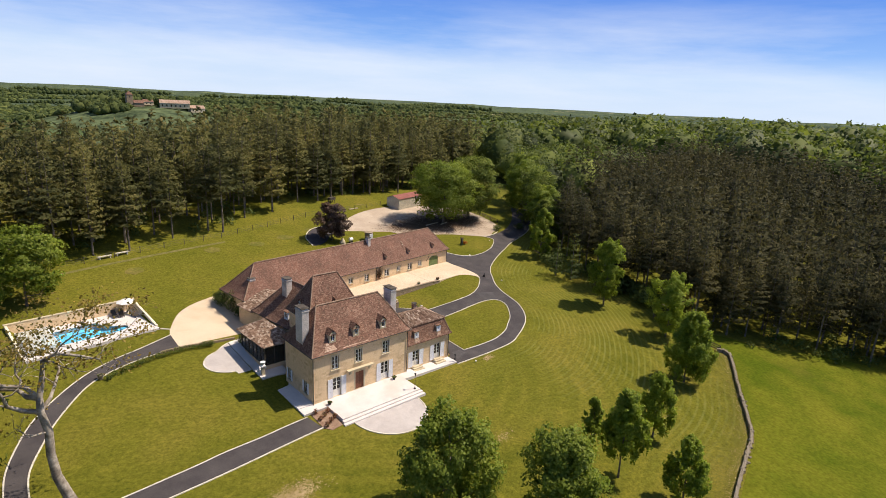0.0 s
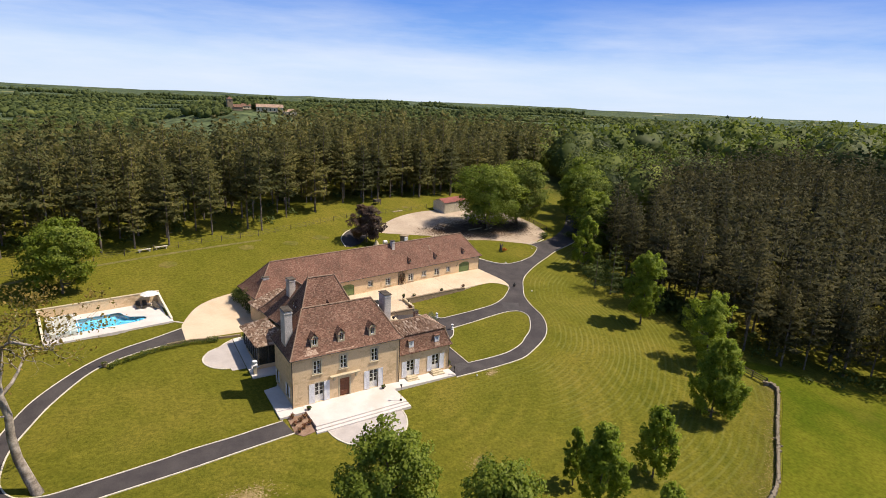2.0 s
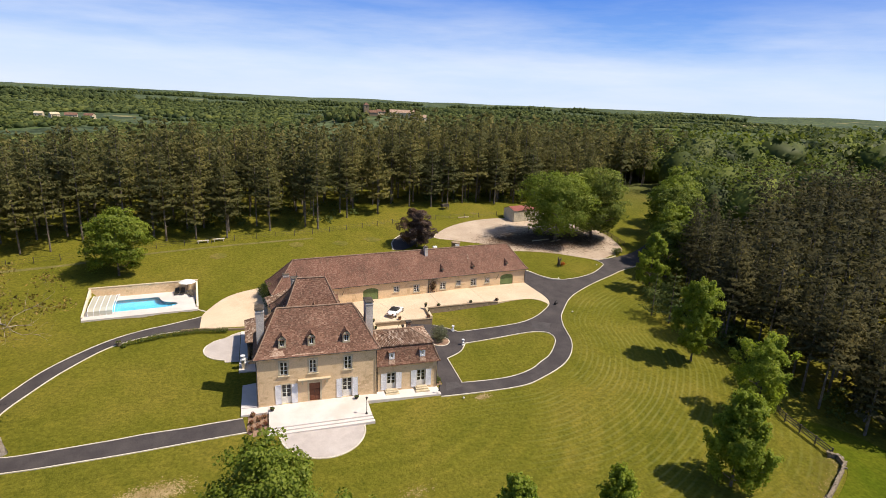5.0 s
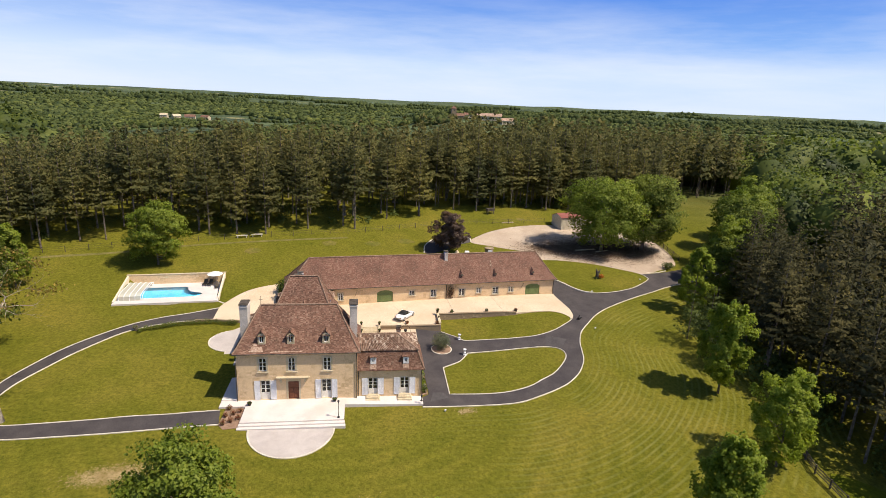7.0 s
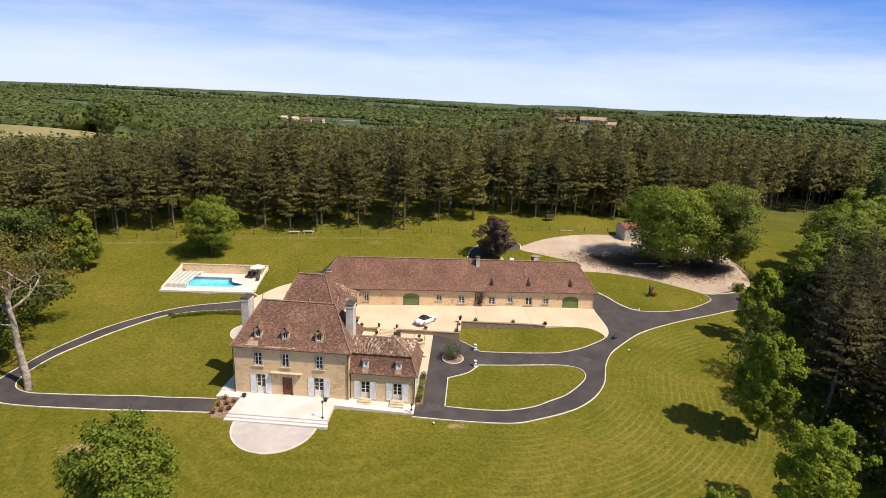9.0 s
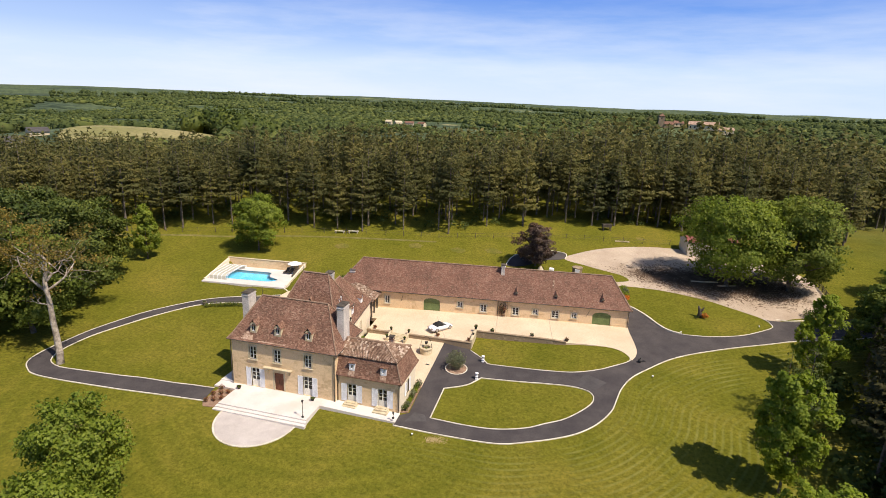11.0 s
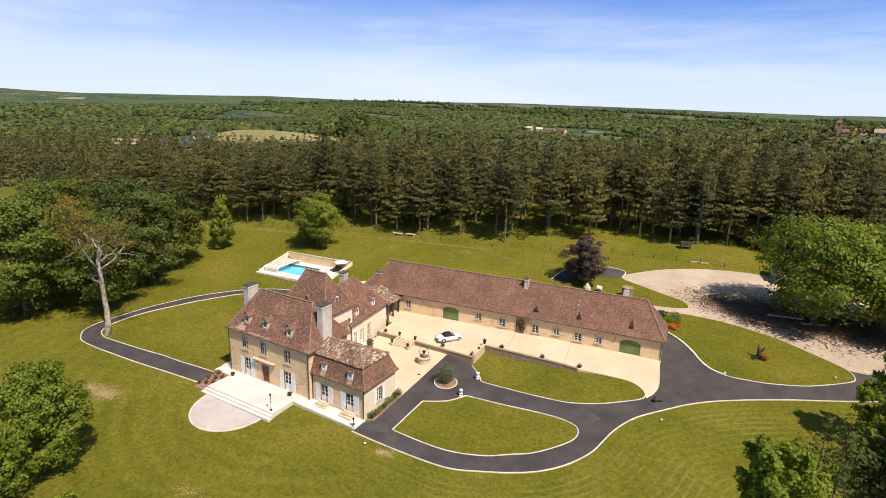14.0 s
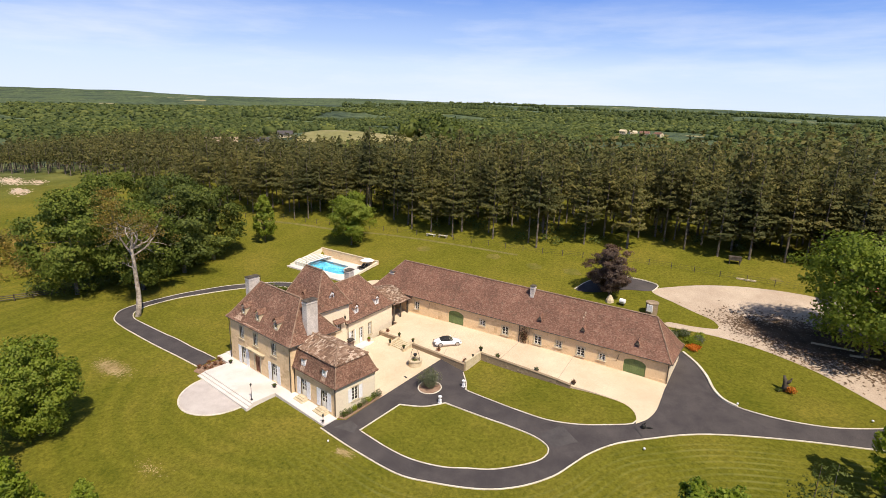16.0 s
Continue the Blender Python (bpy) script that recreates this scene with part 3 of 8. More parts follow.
def edging(line, width, top, height=ground_z, closed=False, deep=0.3, side=0.0):
    """A strip of stone along a plan line: width across, top above the land, deep below it."""
    n, s = len(line), Shape()
    for k, (x, y) in enumerate(line):
        a = Vector(line[(k - 1) % n] if closed or k else line[0])
        b = Vector(line[(k + 1) % n] if closed or k < n - 1 else line[-1])
        d = (b - a).normalized()
        o = Vector((-d.y, d.x))
        z = height(x, y)
        for w, h in ((-0.5, -deep), (-0.5, top - 0.02), (-0.5 + 0.02 / width, top), (0.5 - 0.02 / width, top), (0.5, top - 0.02), (0.5, -deep)):
            q = Vector((x, y)) + o * (w + side) * width
            s.v.append((q.x, q.y, z + h))
    for k in range(n if closed else n - 1):
        a, b = k * 6, ((k + 1) % n) * 6
        s.f += [(a + i, b + i, b + (i + 1) % 6, a + (i + 1) % 6) for i in range(6)]
    if not closed:
        s.f += [tuple(range(6)), tuple(range(len(s.v) - 6, len(s.v)))[::-1]]
    return s


def spaced(lo, hi, fine_lo, fine_hi, fine):
    """Grid lines: even in the middle, wider and wider outside."""
    mid = list(np.arange(fine_lo, fine_hi + 0.01, fine))
    up, down, w = [], [], fine
    while mid[-1] + sum(up) < hi:
        w *= 1.115
        up.append(w)
    w = fine
    while mid[0] - sum(down) > lo:
        w *= 1.115
        down.append(w)
    return list(mid[0] - np.cumsum(down))[::-1] + mid + list(mid[-1] + np.cumsum(up))


def build_ground():
    gx, gy = spaced(-4700, 4700, -60, 100, 1.0), spaced(-4700, 4700, -50, 90, 1.0)
    v = [(x, y, sunk_z(x, y)) for y in gy for x in gx]
    w = len(gx)
    f = [(j * w + i, j * w + i + 1, (j + 1) * w + i + 1, (j + 1) * w + i) for j in range(len(gy) - 1) for i in range(w - 1)]
    s = Shape()
    s.v, s.f = v, f
    ob = solid("ground", s, GRASS, "mown green lawn with mowing lines, woods and fields far off", "lawn", kind="structure", smooth=True)
    p = np.array(v)[:, :2]
    edge = np.array(LOOP_OUT)
    reach = np.zeros(len(p))
    park = (p[:, 0] > 20) & (p[:, 0] < 100) & (p[:, 1] > -50) & (p[:, 1] < 45)
    q = p[park]
    best = np.full(len(q), 1e9)
    for a, b in zip(edge, edge[1:]):
        t = np.clip(((q - a) @ (b - a)) / ((b - a) @ (b - a)), 0, 1)
        best = np.minimum(best, np.hypot(*(q - a - t[:, None] * (b - a)).T))
    outer = np.interp(q[:, 1], edge[:, 1], edge[:, 0])
    best[(q[:, 1] > -1.0) & (q[:, 0] < outer)] = 0
    reach[park] = best
    ob.data.attributes.new("mow", "FLOAT", "POINT").data.foreach_set("value", reach.astype(np.float32))


# ---- drives, yards and paths ----
LOOP_OUT = curve([(23.5, -1.7), (28.8, -1.75), (34.2, -1.55), (37, -1.1), (39.6, 0.0), (42.5, 1.4), (45.1, 3.05), (47.4, 5.4), (49.1, 8.3), (49.8, 10.9), (50.5, 13.6), (52, 16.9), (54.6, 20.3), (57.6, 23.8), (61.3, 26.8), (67.3, 30.4), (73.3, 33.4), (78.5, 36), (90, 40.5), (100, 47), (112, 58)])
build_ground()
LAWN_NE = curve([(51.2, 41.8), (53.7, 39.9), (55.8, 37.4), (57.2, 35.1), (58.8, 33.5), (60.6, 33), (62.2, 33), (65.6, 33.6), (69.6, 35.1), (72.4, 36.9), (75.1, 39.1), (75.8, 40.2), (75.5, 41.7), (75.0, 42.5)])
ROAD_NE = curve([(77.2, 42.4), (82, 43.6), (88, 46), (97, 52), (108, 62)])
LAWN_UP = curve([(28.6, 19.2), (30.8, 17.1), (31.8, 15.7)]) + curve([(31.9, 15.6), (36, 15.75), (40.2, 15.9), (44, 16.3), (47.3, 17.7), (49.7, 19.5), (51.4, 21.0), (52.0, 21.7), (52.1, 22.6)])[1:]
LAWN_D = (curve([(27.4, 1.0), (32, 0.9), (35.6, 1.25), (39, 2.45), (41.2, 3.9), (43.6, 5.5), (46.1, 8.4), (46.9, 10.2), (46.6, 11.6), (45.5, 12.3), (43.5, 12.65), (40.2, 12.5), (37.5, 12.2), (31.7, 11.6)])
          + curve([(31.7, 11.6), (30.6, 9.9), (29.6, 8.95), (27.4, 7.7)])[1:])
ISLAND = [(27.8 + 1.55 * math.cos(a), 13.0 + 1.55 * math.sin(a)) for a in np.linspace(0, 2 * math.pi, 28, endpoint=False)]
COURT_EAST = curve([(52.2, 32.7), (52.35, 31.2), (52.65, 29.5), (52.95, 27.7), (53.15, 26.3), (53.17, 24.8), (52.9, 23.3), (52.3, 21.9)])
LOOP = LOOP_OUT + ROAD_NE[::-1] + [(75.9, 42.3)] + LAWN_NE[::-1] + [(50.6, 41.5), (50.9, 39.5), (51.3, 36.5), (51.6, 33.0)] + COURT_EAST + LAWN_UP[::-1] + [(28.3, 19.7), (24.3, 19.5), (24.4, 8), (24.6, 1.2), (23.6, 0.4)]
solid("road", draped(LOOP, 0.05, holes=(LAWN_D, ISLAND)), ASPHALT, "dark grey asphalt drive looping round the lawns", "driveway", kind="structure", smooth=True)
DRIVE_OUT = curve([(-8.5, 26.9), (-12.9, 25), (-16.6, 23.6), (-20.3, 21.4), (-23.6, 18.2), (-26.5, 14.4), (-28.3, 10.6), (-29.7, 6.4), (-30.2, 2.7), (-30.4, -1.3), (-29.6, -4.1), (-27.6, -5.7), (-25.8, -6.35), (-22.4, -6.4), (-18.7, -6.15), (-12.7, -5.65), (-6.1, -4.9), (-1.0, -4.4)])
DRIVE_IN = curve([(-1.5, -1.5), (-4.9, -1.8), (-7.3, -2.1), (-11.8, -2.4), (-14.5, -2.8), (-17.6, -3.15), (-21.5, -3.55), (-24.5, -3.75), (-26.5, -3.15), (-27.4, -2.35), (-28.0, -1.2), (-28.4, 0.8), (-28.0, 5.0), (-26.4, 9.2), (-24.4, 13.3), (-21.0, 18.2), (-18.2, 20.4), (-15.4, 21.6), (-12.9, 22.3), (-8.5, 22.85)])
solid("road", draped(DRIVE_OUT + DRIVE_IN, 0.05), ASPHALT, "narrow curving dark asphalt drive with pale edging", "driveway", kind="structure", smooth=True)
for line, closed in ((LOOP_OUT, False), ([q for q in LAWN_NE if q[0] >= 60.5], False), (LAWN_UP, False), (LAWN_D, True), (ISLAND, True), (DRIVE_OUT, False), (DRIVE_IN, False)):
    solid("kerb", edging(line, 0.15, 0.11, closed=closed), KERB, "pale stone kerb along the drive", "kerb", kind="structure")
solid("kerb", edging([q for q in LAWN_NE if q[0] < 60.8], 0.34, 0.22), KERB, "thick pale stone edging of the lawn beside the barn", "kerb", kind="structure")
solid("kerb", edging(curve([(77.0, 43.0), (79.0, 43.0), (82, 44.2)]), 0.2, 0.13), KERB, "pale stone kerb beside the gateway", "kerb", kind="structure")
YARD_LINE = curve([(40.3, 58.4), (43.6, 62.6), (48.5, 66.4), (55.4, 69.7), (64, 71.6), (76, 71), (87, 66), (89, 58), (87.5, 50.5), (85.3, 46.6), (80.3, 44.3), (76.2, 42.0), (73.9, 43.4), (70.3, 45.5), (66.6, 47.4), (60.5, 49), (55.5, 49.3), (51.5, 48.9), (46.6, 48.0), (46.4, 49.4), (50, 50.2), (53.2, 51.7), (52, 53.8), (48.9, 54.9), (45, 56.3)], True)
solid("yard", draped(YARD_LINE, 0.03, cell=2.0), YARD, "pale dusty gravel yard under the oaks", "gravel yard", kind="structure", smooth=True)
solid("road", draped(curve([(29, 51.5), (30, 56.5), (34.2, 60.6), (40.0, 61.0), (40.3, 58.3), (36.2, 56.1), (32.6, 52.5)], True), 0.06), ASPHALT, "dark asphalt strip beneath the copper beech", "driveway", kind="structure", smooth=True)
solid("kerb", edging(curve([(28.8, 51.5), (29.8, 56.5), (34.0, 60.8), (40.1, 61.2), (40.5, 58.3)]), 0.2, 0.12), KERB, "pale stone kerb round the asphalt strip", "kerb", kind="structure")
NW_LINE = curve([(-8.5, 22.95), (-8.5, 27.0), (-7.4, 29.8), (-5.4, 33), (-2.8, 35), (0.5, 36.3), (5.0, 37.6)], step=0.6) + [(6, 33.5), (3.6, 28), (4, 22.6)]
solid("yard", draped(NW_LINE, 0.035), GRAVEL, "pale sand-coloured gravel yard beside the barn", "gravel yard", kind="structure", smooth=True)


def court_z(x, y):
    """The raised court before the barn: level across, rising a little to the barn, and meeting the land at its east end."""
    flat = 1.0 + 0.088 * (y - 19.6)
    t = smoothstep(38, 51, x)
    return flat * (1 - t) + (ground_z(x, y) + 0.04) * t


def patio_z(x, y):
    return ground_z(24.4, y) + 0.07


COURT = [(4.5, 23.5), (4.5, 27.2), (27, 30.2)] + COURT_EAST + curve([(52.1, 22.6), (51.4, 23.9), (50.2, 24.8), (48.6, 25.1), (45.4, 24.8), (42.9, 24.3)]) + [(28.3, 23.6), (28.3, 19.75), (18.4, 19.6), (18.4, 19.5), (15.4, 19.5), (11.6, 19.4), (11.6, 23.2)]
solid("pavement", draped(COURT, 0.0, court_z, skirt=0.6), GRAVEL, "smooth cream gravel forecourt before the barn", "forecourt", kind="structure", smooth=True)
PATIO = [(11.8, 7.0), (24.4, 7.0), (24.4, 8), (24.3, 19.5), (11.8, 19.5)]
solid("pavement", draped(PATIO, 0.0, patio_z, skirt=0.8), GRAVEL, "cream gravel patio round the old well", "patio", kind="structure", smooth=True)
# thin expansion strips across the court
for a, b in (((24.2, 20.2), (21.0, 27.0)), ((40.5, 24.6), (39.4, 31.2)), ((31.5, 24), (30.9, 29.9))):
    solid("trim", edging([a, b], 0.12, 0.008, court_z, deep=0.02), YARD, "thin darker strip across the gravel court", "joint strip", kind="structure")
PATIO_W = curve([(-2.4, 20.9), (-3.6, 20.2), (-4.6, 19.3), (-6.1, 18.6), (-7.3, 16.8), (-7.0, 14.8), (-5.6, 13.4), (-4.3, 13.0)]) + [(-4.2, 12.3), (-2.4, 12.3)]
solid("pavement", draped(PATIO_W, 0.05), SEMI, "grey stone patio with a rounded end", "patio", kind="structure")
solid("kerb", edging(PATIO_W[:-1], 0.18, 0.09), KERB, "pale kerb round the patio", "kerb", kind="structure")
solid("pavement", draped([(-2.3, 9.2), (-2.3, 20.9), (1.5, 21.4), (1.5, 9.2)], 0.16, skirt=0.5), PAVING, "grey paving beside the veranda", "paving", kind="structure")


# ---- front terrace ----
TERRACE_Z = -0.45
s = Shape()
s.slab(1.45, -4.75, -1.6, 13.6, 0.3, TERRACE_Z)
solid("pavement", s, PAVING, "wide white stone terrace before the front door", "terrace", kind="structure")
steps = thing("terrace_steps", "two long white stone steps below the terrace", "steps")
part("step", Shape().slab(1.35, -5.2, -1.6, 13.7, -4.75, TERRACE_Z - 0.17), PAVING, steps)
part("step", Shape().slab(1.25, -5.65, -1.6, 13.8, -5.2, TERRACE_Z - 0.34), PAVING, steps)
fall = Shape().slab(13.6, -1.35, -1.6, 23.6, 0.7, TERRACE_Z - 0.03)
fall.v = [(x, y, z - (0.034 * (x - 13.6) if z > -1.5 else 0)) for x, y, z in fall.v]
solid("pavement", fall, PAVING, "white stone path along the annex front", "paving", kind="structure")
solid("pavement", Shape().slab(-1.75, -1.15, -1.6, 1.45, 0.3, TERRACE_Z - 0.02), PAVING, "white stone path at the house corner", "paving", kind="structure")
solid("pavement", Shape().slab(-1.75, 0.3, -1.6, 0.35, 9.2, TERRACE_Z + 0.1), PAVING, "shaded grey stone path along the house side", "paving", kind="structure")
HALF = [(7.55 + 4.95 * math.cos(a), -5.5 + 5.3 * math.sin(a)) for a in np.linspace(math.pi, 2 * math.pi, 33)]
solid("pavement", draped(HALF, 0.05, cell=1.0), SEMI, "grey half-round concrete landing below the steps", "landing", kind="structure")
solid("kerb", edging(HALF, 0.2, 0.10), KERB, "pale kerb round the half-round landing", "kerb", kind="structure")
BED = [(-1.0, -4.5), (-0.9, -1.2), (1.4, -1.2), (1.4, -5.1), (-0.3, -5.4)]
solid("flower_bed", draped(BED, 0.06, cell=0.6), SOIL, "bare reddish soil flower bed beside the terrace", "flower bed", kind="structure")


# ---- house parts ----
def wall_frame(p0, p1):
    """Along the wall from p0 to p1 is x, into the building is y, up is z."""
    d = Vector((p1[0] - p0[0], p1[1] - p0[1]))
    a = math.degrees(math.atan2(d.y, d.x))
    return pose(p0[0], p0[1], 0, 0, 0, a), d.length


def wall(parent, p0, p1, z0, z1, openings=(), mat=None, thick=0.45, arches=()):
    """A wall with real thickness, openings cut through it; outside is to the right of the way from p0 to p1."""
    m, length = wall_frame(p0, p1)
    us = sorted({0, length, *[q for o in openings for q in o[:2]]})
    vs = sorted({z0, z1, *[q for o in openings for q in o[2:4]]})
    s, seen = Shape(), {}

    def at(*p):
        if p not in seen:
            seen[p] = len(s.v)
            s.v.append(p)
        return seen[p]

    for a, b in zip(us, us[1:]):
        for c, d in zip(vs, vs[1:]):
            if any(o[0] <= a and b <= o[1] and o[2] <= c and d <= o[3] for o in openings):
                for o in openings:      # reveals, where this cell touches its opening's rim
                    if o[0] <= a and b <= o[1] and o[2] <= c and d <= o[3]:
                        for on, e in ((a == o[0], ((a, c), (a, d))), (b == o[1], ((b, d), (b, c))), (c == o[2], ((b, c), (a, c))), (d == o[3], ((a, d), (b, d)))):
                            if on:
                                (u, v), (w, x) = e
                                s.f.append((at(u, 0, v), at(w, 0, x), at(w, thick, x), at(u, thick, v)))
                continue
            s.f.append((at(a, 0, c), at(b, 0, c), at(b, 0, d), at(a, 0, d)))
            s.f.append((at(a, thick, d), at(b, thick, d), at(b, thick, c), at(a, thick, c)))
        for z in (z0, z1):
            s.f.append((at(a, 0, z), at(b, 0, z), at(b, thick, z), at(a, thick, z)))
    part("wall", s.moved(m), mat or STONE, parent)
    return m


def shutter(u0, u1, v0, v1, y=-0.045):
    """A louvred shutter lying open against the wall."""
    s = Shape()
    s.box(u0, y - 0.02, v0, u0 + 0.07, y + 0.025, v1).box(u1 - 0.07, y - 0.02, v0, u1, y + 0.025, v1)
    for z in (v0, (v0 + v1) / 2 - 0.05, v1 - 0.09):
        s.box(u0 + 0.07, y - 0.018, z, u1 - 0.07, y + 0.022, z + 0.09)
    n = max(4, int((v1 - v0) / 0.16))
    for k in range(n):
        z = v0 + 0.09 + (v1 - v0 - 0.2) * k / n
        s.add([(u0 + 0.07, y - 0.012, z), (u1 - 0.07, y - 0.012, z), (u1 - 0.07, y + 0.015, z + 0.15), (u0 + 0.07, y + 0.015, z + 0.15)], [(0, 1, 2, 3)])
    return s


def window(parent, m, u0, u1, v0, v1, bars=3, shutters=0.0, sill=True, trim=0.14, door_panel=0.0, frame_mat=None, label="", curtain=0.0):
    """A casement pair in an opening: frame, drawn curtains, panes, stone surround, sill, and open shutters where asked for."""
    fm, mid, y0, y1 = frame_mat or CREAMPAINT, (u0 + u1) / 2, 0.13, 0.19
    s = Shape()
    s.box(u0, y0, v0, u0 + 0.1, y1, v1).box(u1 - 0.1, y0, v0, u1, y1, v1).box(u0 + 0.1, y0, v0, u1 - 0.1, y1, v0 + 0.1).box(u0 + 0.1, y0, v1 - 0.1, u1 - 0.1, y1, v1)
    s.box(mid - 0.065, y0 - 0.01, v0 + 0.1, mid + 0.065, y1, v1 - 0.1)
    lo = v0 + 0.1 + door_panel
    if door_panel:
        s.box(u0 + 0.1, y0 + 0.01, v0 + 0.1, u1 - 0.1, y1 - 0.01, lo)
    for k in range(1, bars):
        z = lo + (v1 - 0.1 - lo) * k / bars
        s.box(u0 + 0.1, y0 + 0.01, z - 0.028, mid - 0.065, y1 - 0.01, z + 0.028).box(mid + 0.065, y0 + 0.01, z - 0.028, u1 - 0.1, y1 - 0.01, z + 0.028)
    win = part("window", s.moved(m), fm, parent, label)
    for a, b in ((u0 + 0.1, mid - 0.065), (mid + 0.065, u1 - 0.1)):
        pane = part("pane", Shape().box(a, 0.155, lo, b, 0.163, v1 - 0.1).moved(m), GLASS, win)
        pane.visible_shadow = False
    if curtain:
        half = (mid - 0.065 - u0 - 0.1) * curtain
        for a, b in ((u0 + 0.1, u0 + 0.1 + half), (u1 - 0.1 - half, u1 - 0.1)):
            fold = Shape()
            n = 7
            fold.v = [(a + (b - a) * k / n, 0.24 + 0.03 * (k % 2), z) for z in (lo, v1 - 0.1) for k in range(n + 1)]
            fold.f = [(k, k + 1, n + 2 + k, n + 1 + k) for k in range(n)]
            part("curtain", fold.moved(m), CANVAS, win, "pale folded curtain behind the glass")
    if trim:
        t = Shape()
        t.box(u0 - trim, -0.025, v0, u0, 0.13, v1).box(u1, -0.025, v0, u1 + trim, 0.13, v1).box(u0 - trim, -0.028, v1, u1 + trim, 0.13, v1 + trim * 1.2)
        part("surround", t.moved(m), TRIM, win, "pale dressed stone surround")
    if sill:
        part("sill", Shape().slab(u0 - trim - 0.05, -0.14, v0 - 0.12, u1 + trim + 0.05, 0.13, v0).moved(m), TRIM, win)
    if shutters:
        for a, b in ((u0 - 0.03 - shutters, u0 - 0.03), (u1 + 0.03, u1 + 0.03 + shutters)):
            part("shutter", shutter(a, b, v0 + 0.02, v1 + 0.02).moved(m), WHITE, win, "white louvred wooden shutter, open")
    return win


def hip_roof(parent, x0, x1, y0, y1, ze, ra, rb, zr, mat, m=None, flare=0.16, caps=True, label=""):
    """A steep hipped roof with a kick at the eaves. ra, rb: the plan points of the ridge's ends."""
    m = m or Matrix()
    eaves = [(x0, y0), (x1, y0), (x1, y1), (x0, y1)]
    along_x = abs(ra[0] - rb[0]) > abs(ra[1] - rb[1])
    top = [ra, rb, rb, ra] if along_x else [ra, ra, rb, rb]
    s = Shape()
    levels = [(0.0, 0.0), (0.07, 0.045), (0.16, flare * 0.72), (0.3, 0.262), (1.0, 1.0)]
    for t, h in levels:
        s.v += [(e[0] + (q[0] - e[0]) * t, e[1] + (q[1] - e[1]) * t, ze + (zr - ze) * h) for e, q in zip(eaves, top)]
    for k in range(len(levels) - 1):
        s.f += [(4 * k + i, 4 * k + (i + 1) % 4, 4 * k + 4 + (i + 1) % 4, 4 * k + 4 + i) for i in range(4)]
    under = len(s.v)
    s.v += [(*e, ze - 0.12) for e in eaves]
    s.f += [(under + 3, under + 2, under + 1, under)] + [(under + i, under + (i + 1) % 4, (i + 1) % 4, i) for i in range(4)]
    corners = [[Vector(s.v[4 * k + i]) for k in range(len(levels))] for i in range(4)]
    roof = part("roof", s.moved(m), mat, parent, label)
    if caps:
        for line in corners:
            part("hip_tiles", Shape().tube([p + Vector((0, 0, 0.02)) for p in line], [0.09] * len(line), 6, False).moved(m), RIDGE, roof, "pale mortar-set hip tiles")
        part("ridge_tiles", Shape().tube([(*ra, zr + 0.03), (*rb, zr + 0.03)], [0.11, 0.11], 6).moved(m), RIDGE, roof, "pale mortar-set ridge tiles")
    g = Shape()
    for a, b in zip(eaves, eaves[1:] + eaves[:1]):
        g.tube([(*a, ze - 0.06), (*b, ze - 0.06)], [0.07, 0.07], 6)
    part("gutter", g.moved(m), DARKWOOD, roof, "dark metal gutter")
    return roof


def chimney(parent, x, y, w, d, z0, z1, m=None, mat=None):
    m = m or Matrix()
    s = Shape()
    s.box(x - w / 2, y - d / 2, z0, x + w / 2, y + d / 2, z1 - 0.45)
    s.slab(x - w / 2 - 0.06, y - d / 2 - 0.06, z1 - 0.45, x + w / 2 + 0.06, y + d / 2 + 0.06, z1 - 0.3, 0.03)
    s.box(x - w / 2 + 0.04, y - d / 2 + 0.04, z1 - 0.3, x + w / 2 - 0.04, y + d / 2 - 0.04, z1 - 0.08)
    c = part("chimney", s.moved(m), mat or CHIMNEY, parent, "tall grey rendered chimney stack with a flat cap")
    part("cap", Shape().slab(x - w / 2 - 0.1, y - d / 2 - 0.1, z1 - 0.08, x + w / 2 + 0.1, y + d / 2 + 0.1, z1).moved(m), DARKWOOD, c, "dark slate cap")


